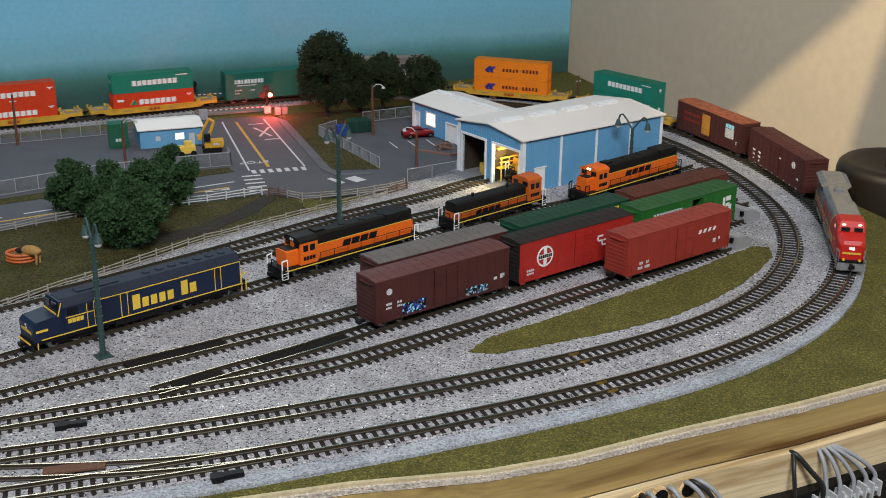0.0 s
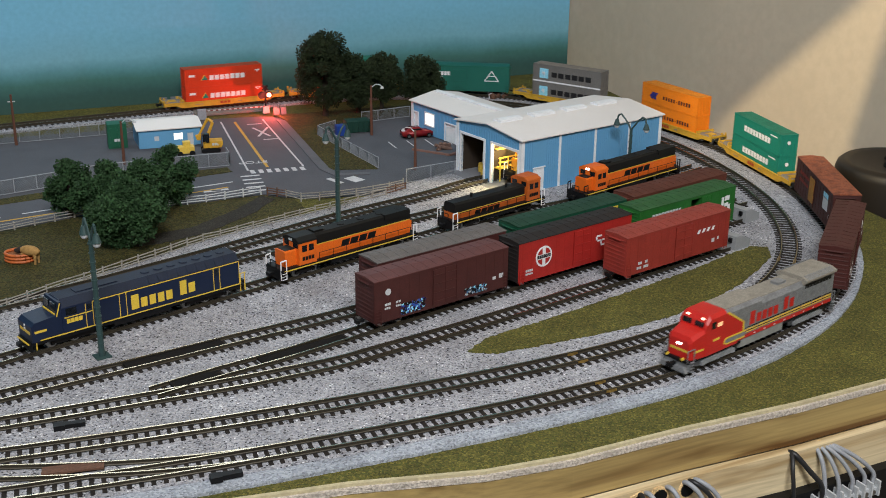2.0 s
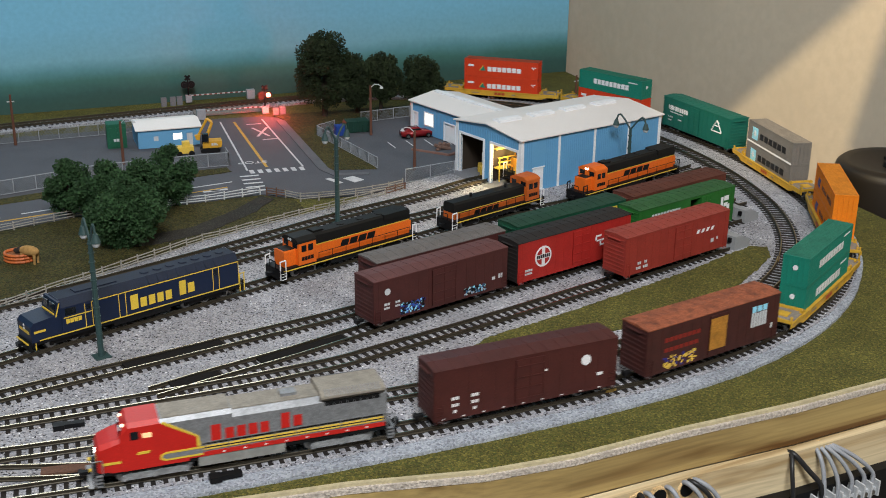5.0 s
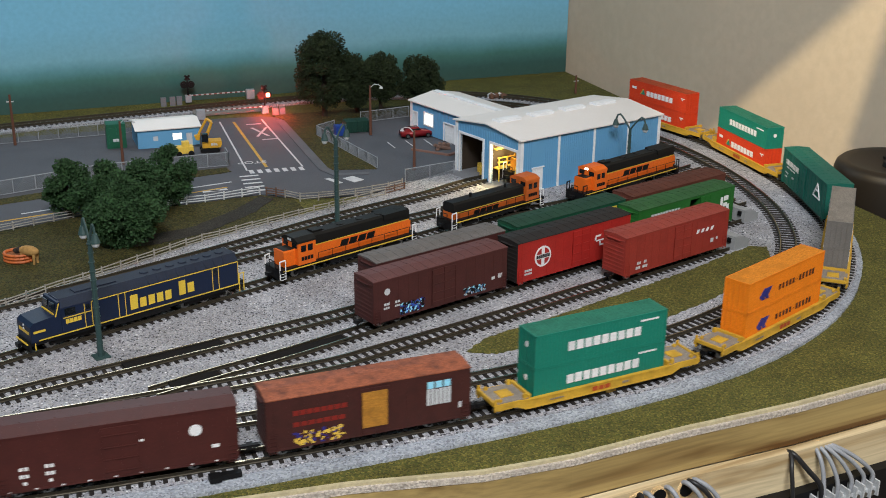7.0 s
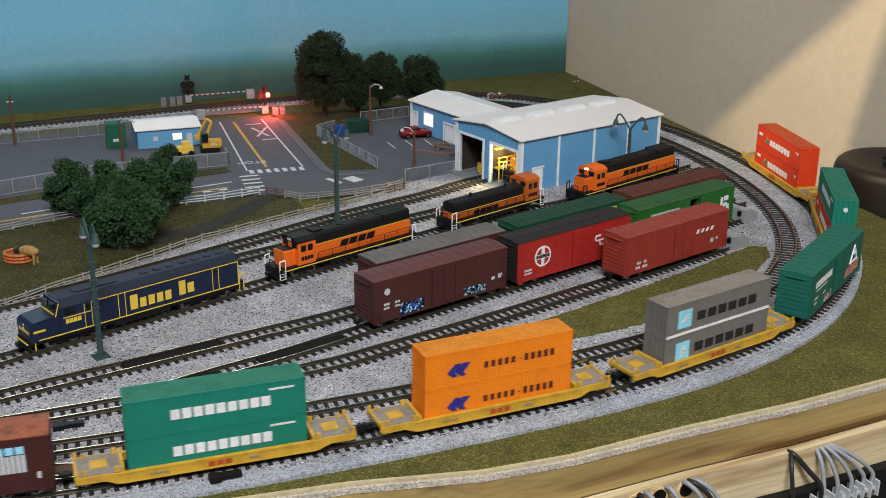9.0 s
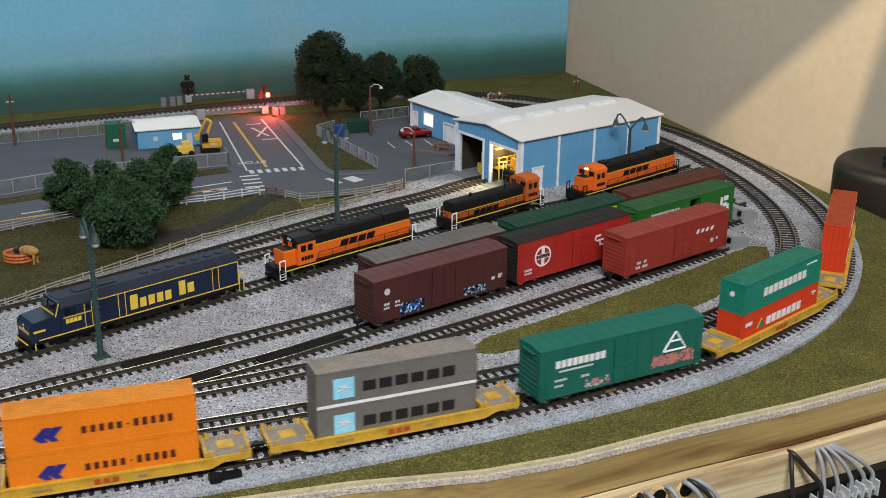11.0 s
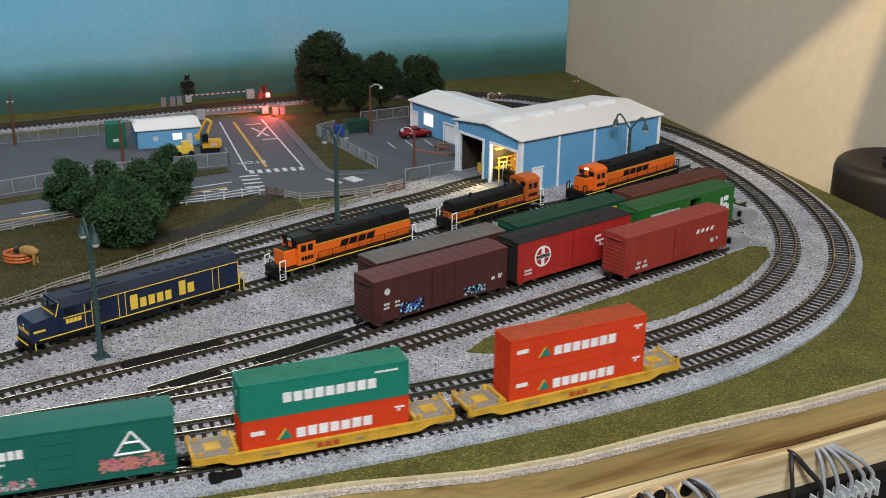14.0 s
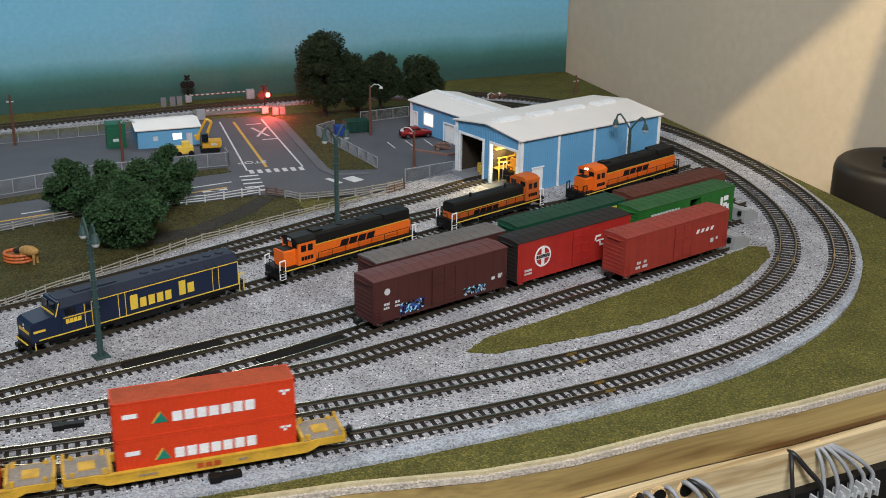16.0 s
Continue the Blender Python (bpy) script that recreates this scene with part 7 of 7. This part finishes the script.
between_rails((-162, 535.5), (-118, 566.5), 8.2, -1.9, "dull black uncoupling strip between the rails")
between_rails((-94, 543.5), (-53, 574.5), 8.2, -1.9, "dull black uncoupling strip between the rails")
between_rails((-134, 515.0), (-112, 528.5), 8.2, -1.7, "black turnout frog plate between the rails")
between_rails((-171, 432.8), (-146, 439.4), 6.0, -1.4, "brown turnout plate between the rails").data.materials[0] = RUST_WOOD
for x, y, turn in ((-172, 475, 18), (-92, 432.5, 22)):
    bm = bmesh.new()
    box(bm, -7, 7, -1.6, 1.6, 0, 2.2)
    box(bm, -7, -2, -3, 1.6, 0, 2.6)
    soften(bm, 0.4, 2)
    solid("switch_machine", bm, BLACK, "small black turnout switch machine beside the rails", "switch machine", "switch machines", place=at(x, y, -2.6, turn))

# cattle feeder and steer on the lawn
fd = thing("feed_ring", "orange round feed ring on the lawn", "feed ring", place=at(-269, 690, -3.3))
for k in range(3):
    bm = bmesh.new()
    for i in range(20):
        a, b = 2 * math.pi * i / 20, 2 * math.pi * (i + 1) / 20
        tube(bm, (9 * math.cos(a), 7 * math.sin(a), 1.2 + 2.1 * k), (9 * math.cos(b), 7 * math.sin(b), 1.2 + 2.1 * k), 1.0, 1.0, 6)
    part("hoop", bm, plain("faded_orange_plastic", "b8602e", 0.6), fd)
bm = bmesh.new()
tube(bm, (0, 0, 0.2), (0, 0, 4.6), 8.4, 8.4, 20)
for v in bm.verts:
    v.co.y *= 0.78
part("feed", bm, plain("brown_feed", "7a4a28", 0.9, spread=0.3), fd)
cow = thing("steer", "tan steer with dark head eating at the feed ring", "steer", place=at(-261, 686, -3.3, 165))
TAN = plain("tan_hide", "a07c48", 0.8, coarse=0.003, stain=0.4)
bm = bmesh.new()
ball(bm, (0, 0, 8.2), 3.6, 2.0, 0.9, 0.95, 14, 10)
part("body", bm, TAN, cow, smooth=True)
bm = bmesh.new()
ball(bm, (8.6, 0, 7.4), 2.0, 1.4, 0.8, 0.9)
tube(bm, (5.5, 0, 9), (8.4, 0, 7.8), 2.0, 1.5, 8)
part("head", bm, plain("dark_hide", "2c2420", 0.8), cow, smooth=True)
for x in (-4.6, 4.2):
    for s in (-1, 1):
        bm = bmesh.new()
        tube(bm, (x, s * 1.8, 6.6), (x + 0.3, s * 1.9, 0), 1.1, 0.7, 8)
        part("leg", bm, TAN, cow)

# ---- ledge with terminal blocks and cables, drum beyond the board ----
LED = at(142, 490, 0, 26.5)


def on_ledge(pts):
    """Places on the ledge's face (along, out, height) as plan places."""
    return [(LED @ Vector(((x - 5) * MM, -y * MM, (z + 2) * MM))) / MM for x, y, z in pts]


def cable(pts, r, mat, label, n=8):
    """One continuous round cable through a few places."""
    bm = bmesh.new()
    P = smooth3(pts)
    prev = None
    for i, p in enumerate(P):
        u = (P[min(i + 1, len(P) - 1)] - P[max(i - 1, 0)]).normalized()
        a = u.cross(Vector((0.3, 0.9, 0.1))).normalized()
        b = u.cross(a)
        ring = [bm.verts.new(p + (a * math.cos(2 * math.pi * k / n) + b * math.sin(2 * math.pi * k / n)) * r) for k in range(n)]
        if prev:
            for k in range(n):
                bm.faces.new((prev[k], prev[(k + 1) % n], ring[(k + 1) % n], ring[k]))
        prev = ring
    return solid("cable", bm, mat, label, "cable", "cables", smooth=True)


def smooth3(pts, n=7):
    P = [Vector(p) for p in pts]
    P = [P[0] * 2 - P[1]] + P + [P[-1] * 2 - P[-2]]
    out = []
    for i in range(1, len(P) - 2):
        a, b, c, d = P[i - 1:i + 3]
        for j in range(n):
            t = j / n
            out.append(0.5 * (2 * b + (c - a) * t + (2 * a - 5 * b + 4 * c - d) * t * t + (3 * b - a - 3 * c + d) * t ** 3))
    return out + [P[-2]]


GREY_CABLE = plain("grey_cable", "8f9298", 0.45)
BLACK_CABLE = plain("black_cable", "222224", 0.45)
HOLE = plain("splintered_wood", "d0b080", 0.9, spread=0.3)


def ledge_thing(name, label, category, x, z, group=""):
    return thing(name, label, category, group, place=LED @ at(x - 7, -0.2, z + 2, 0))


tb = ledge_thing("terminal_board", "black terminal board screwed to the pine ledge", "terminal board", 58, -78)
bm = bmesh.new()
box(bm, -46, 50, -9, 0, -30, 28)
soften(bm, 0.6, 2)
part("base", bm, BLACK, tb)
for x0, n in ((-9, 8), (-29, 2)):
    bm = bmesh.new()
    w = 5.0
    box(bm, x0, x0 + n * w, -14, -9.2, 18, 22.5)
    soften(bm, 0.25, 1)
    blk = part("terminal_strip", bm, EDGE_WHITE, tb, "white screw terminal strip")
    for i in range(n + 1):
        bm = bmesh.new()
        box(bm, x0 + i * w - 0.5, x0 + i * w + 0.5, -15.5, -9.2, 18, 26.5)
        part("divider", bm, EDGE_WHITE, blk)
    for i in range(n):
        bm = bmesh.new()
        tube(bm, (x0 + (i + 0.5) * w, -14.6, 20), (x0 + (i + 0.5) * w, -13.8, 20), 1.4, 1.4, 10)
        part("screw", bm, STEEL, blk)
for k, (x0, xe) in enumerate(((53, 52), (56, 61), (59, 70), (61, 78), (63, 84))):
    cable(on_ledge([(x0, -3, -33), (x0, 3, -31), (x0 + (xe - x0) * 0.5, 9, -37), (xe, 12.5, -47), (xe, 13, -55)]), 1.15, GREY_CABLE, "grey cable from a hole to the terminal strip")
cable(on_ledge([(36, -2, -31), (36, 4, -30), (33, 9, -36), (32.5, 12, -48), (32.5, 12, -58)]), 1.1, BLACK_CABLE, "black cable loop on the pine ledge")
cable(on_ledge([(37, -2, -31), (38, 4, -30), (44, 9, -38), (50, 12, -46), (52, 12.5, -55)]), 1.4, BLACK_CABLE, "black cable loop on the pine ledge")
for k, (x0, xe) in enumerate(((-52, -58), (-48, -44), (-36, -32), (-26, -18), (-23, -12), (-20, -8))):
    cable(on_ledge([(x0, -3, -33), (x0, 3, -30), (x0 + (xe - x0) * 0.5, 8, -35), (xe, 11, -47), (xe, 11, -62)]), 1.2, GREY_CABLE if k % 4 else BLACK_CABLE, "grey cable from a hole in the pine ledge")
for x in (37, 58, -50, -38, -22):
    bm = bmesh.new()
    tube(bm, (0, 0.4, 0), (0, -0.35, 0), 6.0, 5.4, 14)
    for v in bm.verts:
        v.co.x += random.uniform(-0.9, 0.9)
        v.co.z += random.uniform(-0.9, 0.9)
    h = ledge_thing("cable_hole", "splintered drill hole in the pine ledge", "hole", x, -35, "drill holes")
    tagged(h, "", "", "", "structure")
    part("rim", bm, HOLE, h)
    bm = bmesh.new()
    tube(bm, (0, 0.2, 0), (0, -0.6, 0), 4.0, 4.0, 14)
    part("bore", bm, BLACK, h)

drum = thing("cable_drum", "dark brown round drum standing behind the board's edge", "drum", place=at(357, 882, -78))
bm = bmesh.new()
prof = [(47, 0), (48, 4), (48, 84), (46.5, 89), (43, 92), (36, 91), (20, 88), (0, 87.5)]
n = 48
rings = []
for r, z in prof:
    rings.append([bm.verts.new((max(r, 0.3) * math.cos(2 * math.pi * k / n), max(r, 0.3) * math.sin(2 * math.pi * k / n), z)) for k in range(n)])
for a, b in zip(rings[:-1], rings[1:]):
    for k in range(n):
        bm.faces.new((a[k], a[(k + 1) % n], b[(k + 1) % n], b[k]))
bm.faces.new(rings[-1])
bm.faces.new(rings[0][::-1])
part("body", bm, plain("dark_brown_plastic", "1c160f", 0.5, coarse=0.03, stain=0.3), drum, smooth=True)
bm = bmesh.new()
tube(bm, (0, 0, 87), (0, 0, 91.5), 12, 11, 24)
box(bm, -4, 4, -22, 22, 87.6, 90.5)
soften(bm, 0.8, 2)
part("hub", bm, BLACK, drum)
bm = bmesh.new()
box(bm, -70, 90, -80, 80, -40, 0)
solid("side_shelf", bm, PINE, "pine shelf beside the layout board", "shelf", kind="structure", place=at(376, 872, -78.2, -63))

# sheets added above, out of sight, to cut the wall lamp's light patch
LAMP = Vector((-250, 420, 620))


def beam(p, f):
    return LAMP.lerp(Vector(p), f)


def blocker(a, b, over_a, over_b, away, label):
    """A black sheet near the lamp whose edge throws the shade line from a to b on the wall."""
    a, b = Vector(a), Vector(b)
    p, q = a + (a - b) * over_a, b + (b - a) * over_b
    side = (b - a).cross(a - LAMP).normalized()
    if side.dot(Vector(away)) < 0:
        side = -side
    c = [beam(p, 0.16), beam(q, 0.16)]
    c += [c[1] + side * 90, c[0] + side * 90]
    back = (LAMP - c[0]).normalized() * 1.5
    bm = bmesh.new()
    v = [bm.verts.new(k) for k in c] + [bm.verts.new(k + back) for k in c]
    for f in ((0, 1, 2, 3), (7, 6, 5, 4), (0, 4, 5, 1), (1, 5, 6, 2), (2, 6, 7, 3), (3, 7, 4, 0)):
        bm.faces.new([v[i] for i in f])
    solid("lamp_flap", bm, BLACK, label, "lamp shade", kind="structure")


blocker((276.1, 1086.9, 8.2), (344.2, 975.9, 125.9), 0.9, 0.5, (-1, 1, 1), "unseen black sheet added to cut the light on the wall")
blocker((350, 966.4, 30.5), (357.5, 954.2, 99.4), 0.5, 3.0, (1, -1, 0), "narrow unseen black sheet added to cut the light on the wall")


# ---- small pieces last ----
lay_ties()


def motions():
    """The train runs along the outer main line."""
    for ob, s0, half in TRAIN:
        rows = []
        for i in range(65):
            t = i * 0.25
            s = along(s0 - gone(t))
            a, b = on_line(s - half), on_line(s + half)
            turn = math.degrees(math.atan2(b[1] - a[1], b[0] - a[0]))
            rows.append((t, at((a[0] + b[0]) / 2, (a[1] + b[1]) / 2, 0, turn)))
        walk(ob, rows)


motions()
